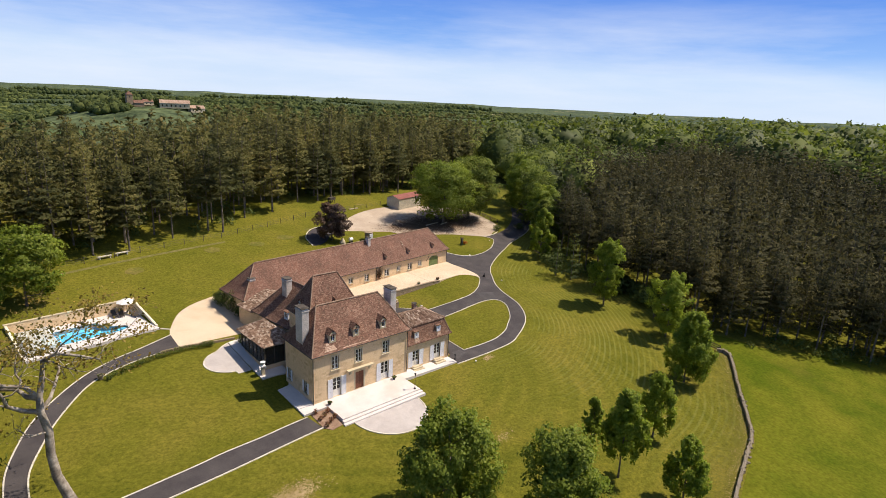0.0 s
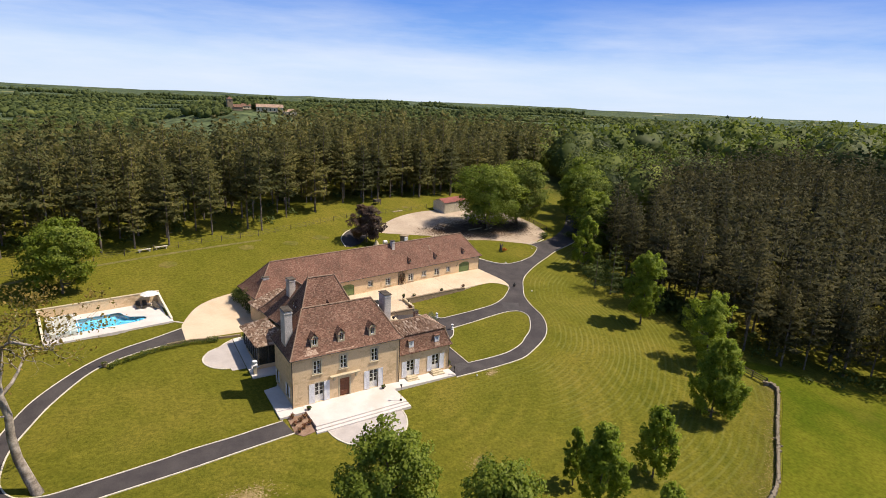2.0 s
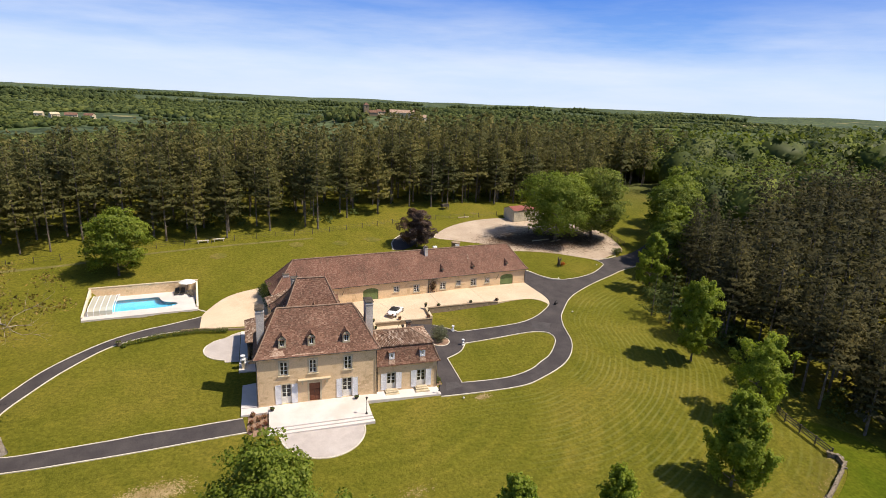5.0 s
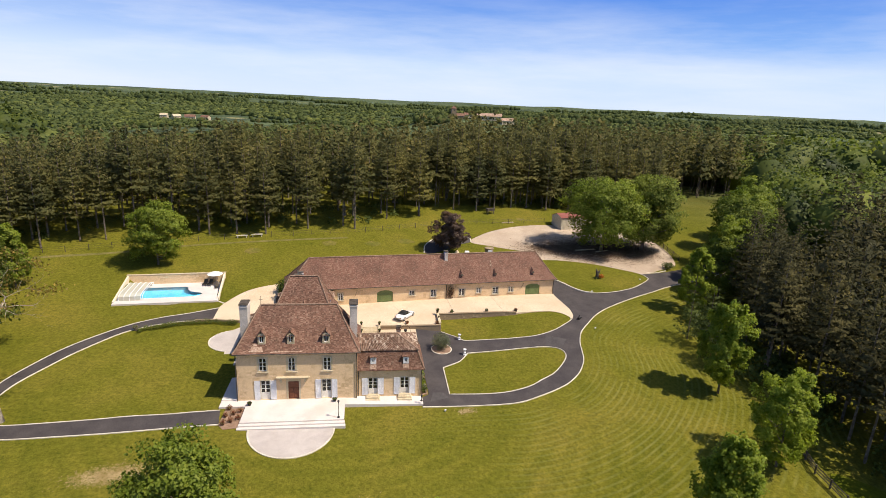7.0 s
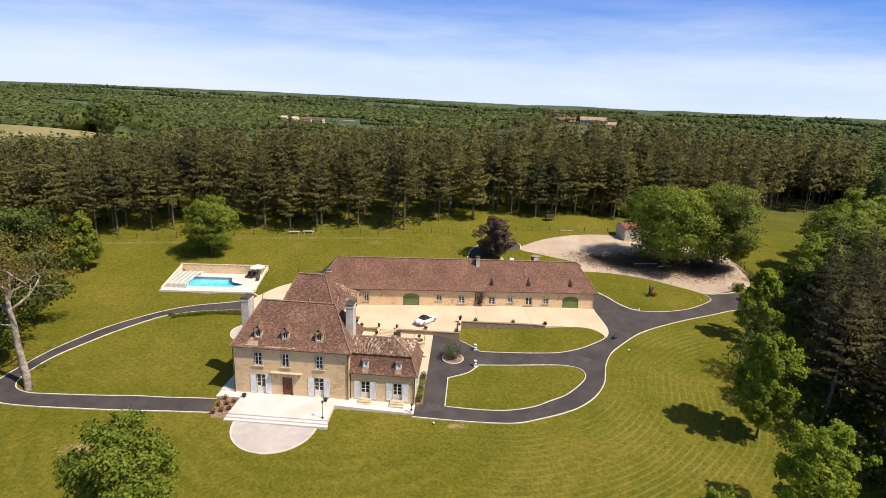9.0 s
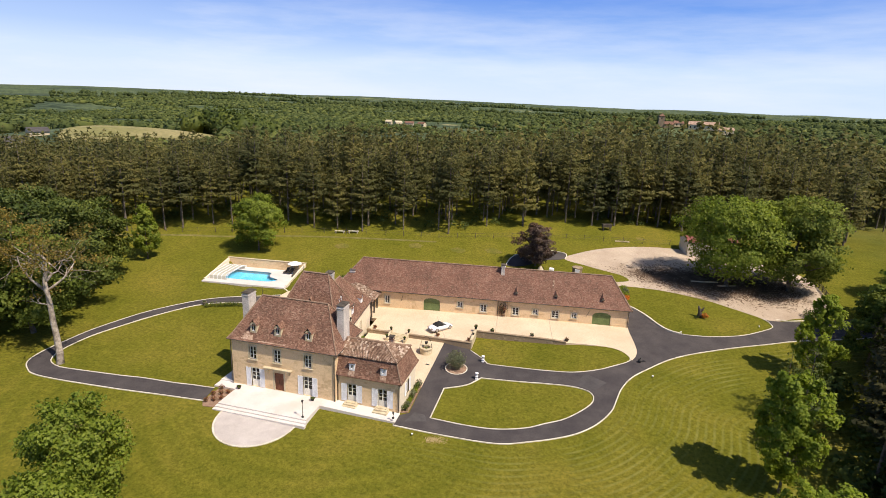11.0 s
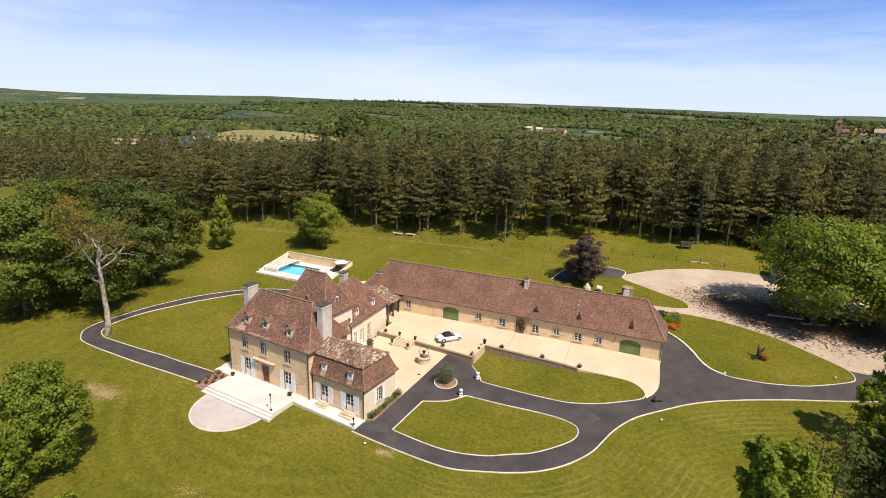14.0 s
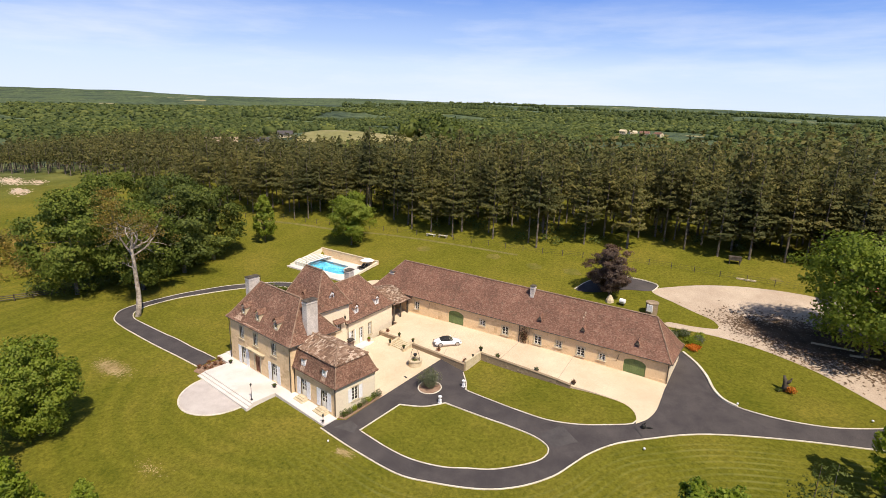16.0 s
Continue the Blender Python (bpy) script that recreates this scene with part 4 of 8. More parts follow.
def dormer(parent, x, y, z, w, h, depth, turn=0.0, arched=True, roof_mat=None, front=None, label="small dormer with a white-framed window"):
    """A roof window of stone and tile; x, y, z is the middle of its front sill, y into the roof."""
    m = pose(x, y, z, 0, 0, turn)
    n = 7 if arched else 2
    arc = [(w / 2 * math.cos(a), h - 0.32 + 0.36 * math.sin(a)) for a in np.linspace(0, math.pi, n)] if arched else [(w / 2, h), (-w / 2, h)]
    gl = [(-w / 2 + 0.23, 0.24), (w / 2 - 0.23, 0.24)] + ([(0.58 * a, b - 0.2) for a, b in arc] if arched else [(w / 2 - 0.23, h - 0.22), (-w / 2 + 0.23, h - 0.22)])
    rim = [(-w / 2, 0.0), (w / 2, 0.0)] + arc
    s, k = Shape(), len(rim)
    s.v += [(a, 0, b) for a, b in rim] + [(a, 0.0, b) for a, b in gl] + [(a, 0.14, b) for a, b in gl] + [(a, depth, b) for a, b in rim]
    for i in range(k):
        j = (i + 1) % k
        s.f += [(i, j, k + j, k + i), (k + i, k + j, 2 * k + j, 2 * k + i), (i, 3 * k + i, 3 * k + j, j)]
    d = part("dormer", s.moved(m), front or TRIM, parent, label)
    p = Shape()
    p.v, p.f = [(a, 0.1, b) for a, b in gl], [tuple(range(k))]
    part("pane", p.moved(m), GLASS, d)
    f = Shape()
    f.box(-0.03, 0.05, 0.24, 0.03, 0.1, h - 0.18)
    for a, b in zip(gl, gl[1:] + gl[:1]):
        f.tube([(a[0], 0.07, a[1]), (b[0], 0.07, b[1])], [0.035, 0.035], 5)
    part("frame", f.moved(m), WHITE, d, "white painted frame")
    r = Shape()
    e = 0.12
    if arched:
        ridge_z = h + 0.34
        r.add([(-w / 2 - e, -e, h - 0.32), (0, -e * 0.3, ridge_z), (w / 2 + e, -e, h - 0.32), (-w / 2 - e, depth + 0.3, h - 0.32), (0, depth + 0.9, ridge_z), (w / 2 + e, depth + 0.3, h - 0.32)],
              [(0, 1, 4, 3), (1, 2, 5, 4), (0, 3, 5, 2)])
        r.tube([(0, 0, ridge_z), (0, 0, ridge_z + 0.3)], [0.04, 0.015], 5)
        r.add([(-w / 2 - e, -e, h - 0.32), (-w / 4, -e, h + 0.1), (0, -e * 0.3, ridge_z)], [(0, 1, 2)])
        r.add([(w / 2 + e, -e, h - 0.32), (0, -e * 0.3, ridge_z), (w / 4, -e, h + 0.1)], [(0, 1, 2)])
    else:
        r.slab(-w / 2 - e, -e, h, w / 2 + e, depth + 0.4, h + 0.09)
    part("dormer_roof", r.moved(m), roof_mat or TILE, d)


def vent(parent, m, x, y, z):
    """A small triangular roof vent."""
    s = Shape()
    s.add([(x - 0.42, y - 0.5, z - 0.02), (x + 0.42, y - 0.5, z - 0.02), (x, y - 0.42, z + 0.62), (x, y + 0.75, z + 0.95)], [(0, 2, 3), (2, 1, 3)])
    v = part("roof_vent", s.moved(m), TILE_BARN, parent)
    # closed dark triangle: the hollow's shade given as colour
    part("opening", Shape().add([(x - 0.34, y - 0.47, z), (x + 0.34, y - 0.47, z), (x, y - 0.40, z + 0.5)], [(0, 1, 2)]).moved(m), DARKWOOD, v)


def pipe(parent, x, y, z0, z1, m=None):
    part("downpipe", Shape().tube([(x, y, z0), (x, y, z1)], [0.055, 0.055], 7).moved(m or Matrix()), DARKWOOD, parent)


def canal_slope(a0, a1, b0, b1, gap=0.235):
    """Rows of half-round tiles from the line a0-a1 (low) up to the line b0-b1."""
    a0, a1, b0, b1 = map(Vector, (a0, a1, b0, b1))
    n = max(2, round((a1 - a0).length / gap))
    deck = Shape().add([a0, a1, b1, b0], [(0, 1, 2, 3)])
    s = Shape()
    for k in range(n):
        t = (k + 0.5) / n
        p, q = a0.lerp(a1, t), b0.lerp(b1, t)
        up = Vector((0, 0, 0.03 + 0.02 * math.sin(k * 7.3)))
        s.tube([p + up * 0.5, p.lerp(q, 0.5) + up, q + up * 0.6], [0.10, 0.092, 0.085], 6, False)
    return deck, s


def canal_roof(parent, label, *corners):
    deck, rows = canal_slope(*corners)
    r = part("roof", deck, CANAL, parent, label)
    tagged(part("tiling", rows, CANAL, r), kind="stuff")


# ---- manor house ----
manor = thing("manor_house", "two-storey pale stone manor with steep brown tiled roofs", "house")
W0, W1 = (0.3, 0.2), (15.1, 7.6)
FR = [(1.0 + 1.78, 1.0 + 2.98, -0.40, 2.25), (10.3, 11.55, -0.40, 2.25)]
UP = [(2.65, 3.6, 3.5, 5.3), (6.2, 7.1, 3.5, 5.3), (10.55, 11.5, 3.5, 5.3)]
DOOR = (6.1, 7.55, -0.45, 2.15)
front = wall(manor, W0, (W1[0], W0[1]), -1.5, 6.1, [*FR, *UP, DOOR])
for o in UP:
    window(manor, front, *o, bars=3, trim=0.2, curtain=0.45, label="tall upper casement window with stone sill")
for o, drawn in zip(FR, (0.5, 0.95)):
    window(manor, front, *o, bars=3, shutters=0.72, sill=False, door_panel=0.85, curtain=drawn, label="French window with open white shutters")
d = part("door", Shape().box(DOOR[0] + 0.06, 0.14, DOOR[2], DOOR[1] - 0.06, 0.2, DOOR[3] - 0.06).moved(front), OAK, manor, "dark red-brown panelled double door")
pan = Shape()
for u in (DOOR[0] + 0.14, (DOOR[0] + DOOR[1]) / 2 + 0.05):
    for v, h in ((-0.3, 0.55), (0.4, 0.75), (1.3, 0.65)):
        pan.slab(0, 0, 0, 0.54, h, 0.03, 0.02)
        k = len(pan.v) - 12
        pan.v[k:] = [(u + x, 0.14 - z, v + y) for x, y, z in pan.v[k:]]
part("door_panels", pan.moved(front), OAK, d)
part("frame", Shape().box(DOOR[0] - 0.16, -0.03, DOOR[2], DOOR[0] + 0.06, 0.2, DOOR[3]).box(DOOR[1] - 0.06, -0.03, DOOR[2], DOOR[1] + 0.16, 0.2, DOOR[3]).box(DOOR[0] - 0.16, -0.032, DOOR[3] - 0.06, DOOR[1] + 0.16, 0.2, DOOR[3] + 0.2).moved(front), TRIM, d, "stone door surround")
part("handle", Shape().tube([(6.78, 0.1, 0.75), (6.78, 0.06, 0.9), (6.78, 0.1, 1.05)], [0.02] * 3, 5).moved(front), IRON, d)
hood = part("door_hood", Shape().slab(4.75, -0.5, 2.74, 8.85, 0.0, 2.83).slab(4.9, -0.4, 2.6, 8.7, 0.0, 2.74).moved(front), TRIM, manor, "stone hood over the front door on brackets")
for u in (5.3, 8.3):
    part("bracket", Shape().box(u - 0.11, -0.42, 2.3, u + 0.11, 0, 2.58).box(u - 0.11, -0.2, 2.05, u + 0.11, 0, 2.3).moved(front), TRIM, hood)
wall(manor, (W1[0], W0[1]), W1, -1.5, 6.1)
wall(manor, W1, (W0[0], W1[1]), -1.5, 6.1)
west = wall(manor, (W0[0], W1[1]), W0, -1.5, 6.1, [(0.75, 1.5, 0.35, 1.9), (5.1, 5.85, 0.35, 1.9)])
for u in (0.75, 5.1):
    window(manor, west, u, u + 0.75, 0.35, 1.9, bars=3, shutters=0.4, trim=0.1, label="small side window with white shutters")
part("cornice", Shape().box(W0[0] - 0.14, W0[1] - 0.14, 5.86, W1[0] + 0.14, W0[1] - 0.002, 6.04).moved(Matrix()), TRIM, manor)
hip_roof(manor, -0.08, 15.48, -0.18, 7.98, 6.1, (2.85, 3.95), (12.45, 3.95), 11.0, TILE, label="steep hipped roof of small brown tiles")
rep = Shape()
for a, b, lo, hi in ((1.9, 3.6, 0.05, 0.17), (4.4, 8.4, 0.03, 0.06), (2.2, 2.9, 0.17, 0.23)):
    q = []
    for x, t in ((a, lo), (b, lo), (b - 0.2, hi), (a + 0.25, hi)):
        h = np.interp(t, [0, 0.07, 0.16, 0.3, 1], [0, 0.045, 0.115, 0.262, 1])
        q.append((x, -0.18 + 4.13 * t, 6.1 + 4.9 * h + 0.03))
    rep.add(q, [(0, 1, 2, 3)])
part("patched_tiles", rep, REPAIR, manor, "patch of paler worn tiles")
for x in (3.35, 6.87, 11.2):
    dormer(manor, x, 0.72, 6.98, 0.92, 1.4, 1.3, front=TRIM, label="arched stone dormer with a small tiled roof")
chimney(manor, 0.85, 3.85, 0.95, 1.75, 5.9, 11.4)
chimney(manor, 14.55, 3.85, 0.95, 1.75, 5.9, 11.4)
for x in (0.22, 15.0):
    pipe(manor, x, 0.1, -0.5, 6.0)
fin = Shape().tube([(2.85, 3.95, 11.0), (2.85, 3.95, 12.2)], [0.035, 0.012], 5)
fin.tube([(2.6, 3.95, 11.7), (3.1, 3.95, 11.7)], [0.015, 0.015], 4)
part("finial", fin, IRON, manor, "thin iron roof finial")
disc = Shape().turned(0, 0, 0, [(0.05, 0.0), (0.2, 0.05), (0.25, 0.1)], 12).moved(pose(1.42, 3.7, 8.6, 75, 0, 85))
part("aerial_dish", disc, WHITE, manor, "small white satellite dish on the chimney")

# tower block behind
tw = [(3.6, 6.9), (11.65, 12.9)]
wall(manor, (tw[0][0], tw[0][1]), (tw[1][0], tw[0][1]), 4.0, 7.7, mat=RENDER)
te = wall(manor, (tw[1][0], tw[0][1]), tw[1], -1.5, 7.7, [(3.35, 4.35, 3.75, 5.15), (3.5, 4.2, 0.6, 2.2)], mat=RENDER)
window(manor, te, 3.35, 4.35, 3.75, 5.15, bars=3, trim=0.12, frame_mat=WHITE, label="tall stair window in the tower wall")
window(manor, te, 3.5, 4.2, 0.6, 2.2, bars=3, trim=0.1, frame_mat=WHITE)
hood = Shape().add([(2.9, -0.75, 5.3), (4.8, -0.75, 5.3), (4.8, 0, 5.75), (2.9, 0, 5.75), (2.9, -0.75, 5.2), (4.8, -0.75, 5.2), (4.8, 0, 5.65), (2.9, 0, 5.65)], [(0, 1, 2, 3), (7, 6, 5, 4), (0, 4, 5, 1), (1, 5, 6, 2), (0, 3, 7, 4)])
part("window_hood", hood.moved(te), TILE, manor, "small tiled hood over the stair window")
wall(manor, tw[1], (tw[0][0], tw[1][1]), 4.0, 7.7, mat=RENDER)
wall(manor, (tw[0][0], tw[1][1]), tw[0], -1.5, 7.7, mat=STONE)
hip_roof(manor, 3.25, 12.0, 6.55, 13.25, 7.7, (5.75, 9.85), (9.55, 9.85), 12.9, TILE, label="tall pavilion roof of brown tiles")
dormer(manor, 11.25, 10.1, 8.45, 0.85, 1.35, 0.9, 90, label="white-fronted dormer on the tower roof", front=WHITE)
vt = Shape().add([(7.4, 7.6, 9.3), (8.2, 7.6, 9.3), (7.8, 7.65, 9.95), (7.8, 8.8, 10.3)], [(0, 2, 3), (2, 1, 3)])
part("roof_vent", vt, TILE, manor)
for x in (5.75, 9.55):
    part("finial", Shape().tube([(x, 9.85, 12.9), (x, 9.85, 13.9)], [0.035, 0.012], 5), IRON, manor, "thin iron roof finial")
dormer(manor, 3.9, 10.2, 8.2, 0.9, 1.3, 0.9, -90, label="pale dormer on the shaded side of the tower", front=WHITE)

# north wing, turned a little, and its passage to the barn
WG = pose(11.75, 12.4, 0, 0, 0, 7)


def wg(x, y):
    p = WG @ Vector((x, y, 0))
    return (p.x, p.y)


we = wall(manor, wg(0, 0), wg(0, 10.7), -1.5, 4.55, [(0.75, 1.5, 1.15, 3.0), (2.7, 3.5, 0.45, 2.85), (4.75, 5.55, 1.0, 3.0)], mat=RENDER)
window(manor, we, 0.75, 1.5, 1.15, 3.0, bars=3, trim=0.1, label="tall casement with pale shutters in the wing", shutters=0.34)
window(manor, we, 4.75, 5.55, 1.0, 3.0, bars=3, trim=0.1, label="tall casement in the wing")
window(manor, we, 2.7, 3.5, 0.45, 2.85, bars=4, sill=False, trim=0.1, door_panel=0.6, frame_mat=WHITE, label="white glazed door of the wing")
wall(manor, wg(0, 10.7), wg(-8.1, 10.7), -1.5, 4.55, mat=RENDER)
wall(manor, wg(-8.1, 10.7), wg(-8.1, 0), -1.5, 4.55, mat=STONE)
hip_roof(manor, -8.45, 0.35, -0.3, 11.05, 4.6, (-4.0, 0.4), (-4.0, 7.1), 9.5, TILE, m=WG, label="hipped brown tiled roof of the wing")
chimney(manor, -5.2, 6.2, 0.95, 1.2, 6.5, 10.45, m=WG)
for y in (2.6, 7.4):
    p = WG @ Vector((-0.45, y, 0))
    dormer(manor, p.x, p.y, 5.15, 0.85, 1.35, 0.9, 97, label="white-fronted dormer on the wing roof", front=WHITE)
p = WG @ Vector((-7.6, 3.0, 0))
dormer(manor, p.x, p.y, 5.3, 1.0, 1.2, 1.0, -83, label="pale dormer on the shaded side of the wing", arched=False, front=WHITE)
part("landing", Shape().slab(-0.05, 1.5, -1.0, 1.5, 5.2, 0.35).moved(WG), PAVING, manor, "low stone landing before the wing's door")
pipe(manor, 0.08, 0.1, 0, 4.5, WG)
lw = Shape().tube([(11.66, 11.9, 6.0), (11.9, 11.9, 6.1), (11.95, 11.9, 5.95)], [0.02] * 3, 5)
lw.turned(11.95, 11.9, 5.5, [(0.08, 0), (0.15, 0.35), (0.17, 0.4), (0.03, 0.5)], 8)
part("wall_lantern", lw, IRON, manor)
# covered passage
canal_roof(manor, "mixed brown canal tiles over the passage", wg(0.5, 10.6) + (4.25,), wg(0.9, 15.2) + (4.25,), wg(-3.6, 10.6) + (5.75,), wg(-3.6, 15.2) + (5.75,))
canal_roof(manor, "mixed brown canal tiles over the passage", wg(-8.6, 15.2) + (4.3,), wg(-8.6, 10.6) + (4.3,), wg(-3.6, 15.2) + (5.75,), wg(-3.6, 10.6) + (5.75,))
wall(manor, wg(-8.2, 15.2), wg(-8.2, 10.6), 0.0, 4.3, mat=STONE)
for y in (10.9, 12.7, 14.6):
    part("post", Shape().box(0.05, y, 0.8, 0.3, y + 0.22, 4.25).moved(WG), DARKWOOD, manor)
part("beam", Shape().box(0.0, 10.7, 4.05, 0.32, 15.0, 4.27).moved(WG), DARKWOOD, manor)
wall(manor, wg(-3.0, 10.7), wg(-3.0, 15.1), 0.5, 4.3, mat=DARKWOOD)

# mansard annex
annex = thing("annex", "low stone annex with a mansard roof and white shutters", "annex")
AX0, AX1, AY0, AY1 = 15.1, 23.5, 0.65, 7.1
AF = [(1.42, 2.62, -0.4, 2.0), (5.55, 6.75, -0.4, 2.0)]
af = wall(annex, (AX0, AY0), (AX1, AY0), -1.6, 3.3, AF)
for o in AF:
    window(annex, af, *o, bars=3, shutters=0.78, sill=False, door_panel=0.75, curtain=0.25, label="French window with open white shutters")
    part("step", Shape().slab(o[0] - 0.35, -1.15, -0.9, o[1] + 0.35, -0.02, -0.55).slab(o[0] - 0.25, -0.8, -0.6, o[1] + 0.25, -0.02, -0.36).slab(o[0] - 0.1, -0.5, -0.36, o[1] + 0.1, -0.02, -0.26).moved(af), TRIM, annex, "pale stone doorstep")
ae = wall(annex, (AX1, AY0), (AX1, AY1), -1.6, 3.3, [(2.55, 3.6, 0.35, 2.2)], mat=RENDER)
window(annex, ae, 2.55, 3.6, 0.35, 2.2, bars=4, shutters=0.6, label="white-shuttered window in the end wall")
wall(annex, (AX1, AY1), (AX0, AY1), -1.6, 3.3, mat=RENDER)
lowr = Shape()
ea = [(AX0, 0.3), (23.85, 0.3), (23.85, 7.4), (AX0, 7.4)]
br = [(AX0, 1.25), (22.85, 1.25), (22.85, 6.35), (AX0, 6.35)]
for t, h in ((0, 0), (0.22, 0.12), (0.5, 0.42), (1, 1)):
    lowr.v += [(a[0] + (b[0] - a[0]) * t, a[1] + (b[1] - a[1]) * t, 3.28 + 2.35 * h) for a, b in zip(ea, br)]
for k in range(3):
    lowr.f += [(4 * k + i, 4 * k + i + 1, 4 * k + 5 + i, 4 * k + 4 + i) for i in range(3)]
lowr.add([(*q, 3.18) for q in ea], [(3, 2, 1, 0)])
lowr.add([(*q, z) for z in (3.18, 3.28) for q in ea], [(0, 1, 5, 4), (1, 2, 6, 5), (2, 3, 7, 6)])
mr = part("roof", lowr, TILE, annex, "steep brown tiled lower slope of the mansard")
for i in (1, 2):
    part("hip_tiles", Shape().tube([Vector(lowr.v[4 * k + i]) for k in range(4)], [0.08] * 4, 6, False), RIDGE, mr)
tz, rz_, rx = 5.62, 6.75, 20.3
canal_roof(annex, "weathered canal tiles on the upper slope", (AX0, 1.1, tz), (23.0, 1.1, tz), (AX0, 3.8, rz_), (rx, 3.8, rz_))
canal_roof(annex, "weathered canal tiles on the upper slope", (23.0, 6.5, tz), (AX0, 6.5, tz), (rx, 3.8, rz_), (AX0, 3.8, rz_))
canal_roof(annex, "weathered canal tiles on the upper slope", (23.0, 1.1, tz), (23.0, 6.5, tz), (rx, 3.79, rz_), (rx, 3.81, rz_))
part("ridge_tiles", Shape().tube([(AX0, 3.8, rz_ + 0.1), (rx, 3.8, rz_ + 0.1)], [0.13, 0.13], 7), RIDGE, annex)
for end in ((23.0, 1.1, tz + 0.08), (23.0, 6.5, tz + 0.08)):
    part("hip_tiles", Shape().tube([(rx, 3.8, rz_ + 0.1), end], [0.12, 0.12], 6), RIDGE, annex)
for x in (17.15, 21.35):
    dormer(annex, x, 0.62, 4.0, 0.74, 0.98, 0.7, arched=False, front=WHITE, label="small white skylight dormer")
for x in (17.15, 21.35):
    part("patched_tiles", Shape().add([(x - 0.4, 0.37, 3.43), (x + 0.4, 0.37, 3.43), (x + 0.4, 0.62, 3.95), (x - 0.4, 0.62, 3.95)], [(0, 1, 2, 3)]), REPAIR, annex, "pale flashing below the dormer")
for x in (AX0 + 0.15, AX1 - 0.05):
    pipe(annex, x, AY0 - 0.08, -0.5, 3.2)
chimney(annex, 20.6, 5.6, 0.55, 0.55, 6.0, 7.1, mat=CANAL)

# veranda on the west side
ver = thing("veranda", "glazed timber veranda under a brown tiled lean-to roof", "veranda")
canal_roof(ver, "brown canal tiles with pale streaks", (-1.65, 19.2, 3.5), (-1.35, 10.9, 3.5), (2.1, 17.9, 4.65), (2.4, 13.0, 4.65))
canal_roof(ver, "brown canal tiles on the hipped end", (-1.35, 10.9, 3.5), (3.6, 10.9, 3.5), (2.38, 13.0, 4.65), (2.42, 13.0, 4.65))
canal_roof(ver, "brown canal tiles on the far hip", (3.3, 19.2, 3.5), (-1.65, 19.2, 3.5), (2.12, 17.9, 4.65), (2.08, 17.9, 4.65))
for y in np.linspace(11.2, 18.8, 7):
    part("post", Shape().box(-1.1, y - 0.08, 0.1, -0.94, y + 0.08, 3.5), DARKWOOD, ver)
for x in (0.4, 1.9):
    part("post", Shape().box(x - 0.08, 11.12, 0.1, x + 0.08, 11.28, 3.5), DARKWOOD, ver)
part("beam", Shape().box(-1.12, 11.1, 3.3, -0.92, 18.9, 3.46).box(-0.92, 11.1, 3.3, 3.4, 11.3, 3.46), DARKWOOD, ver)
part("sill_wall", Shape().box(-1.15, 11.1, -0.4, -0.9, 18.9, 0.7).box(-0.9, 11.1, -0.4, 3.3, 11.35, 0.7), STONE, ver)
g1 = part("pane", Shape().box(-1.03, 11.3, 0.7, -1.02, 18.8, 3.3), GLASS, ver)
g2 = part("pane", Shape().box(-0.9, 11.2, 0.7, 3.3, 11.21, 3.3), GLASS, ver)
g1.visible_shadow = g2.visible_shadow = False
part("floor", Shape().box(-0.9, 11.35, -0.4, 3.5, 18.9, 0.12), DARKROOM, ver)
part("end_wall", Shape().box(-0.9, 18.7, -0.4, 3.2, 18.95, 3.5), STONE, ver)

# ---- long barn ----
barn = thing("barn", "long single-storey stone barn with a brown tiled roof and green doors", "barn")
BN = pose(2.75, 26.55, 0, 0, 0, 7)


def bn(x, y):
    p = BN @ Vector((x, y, 0))
    return (p.x, p.y)


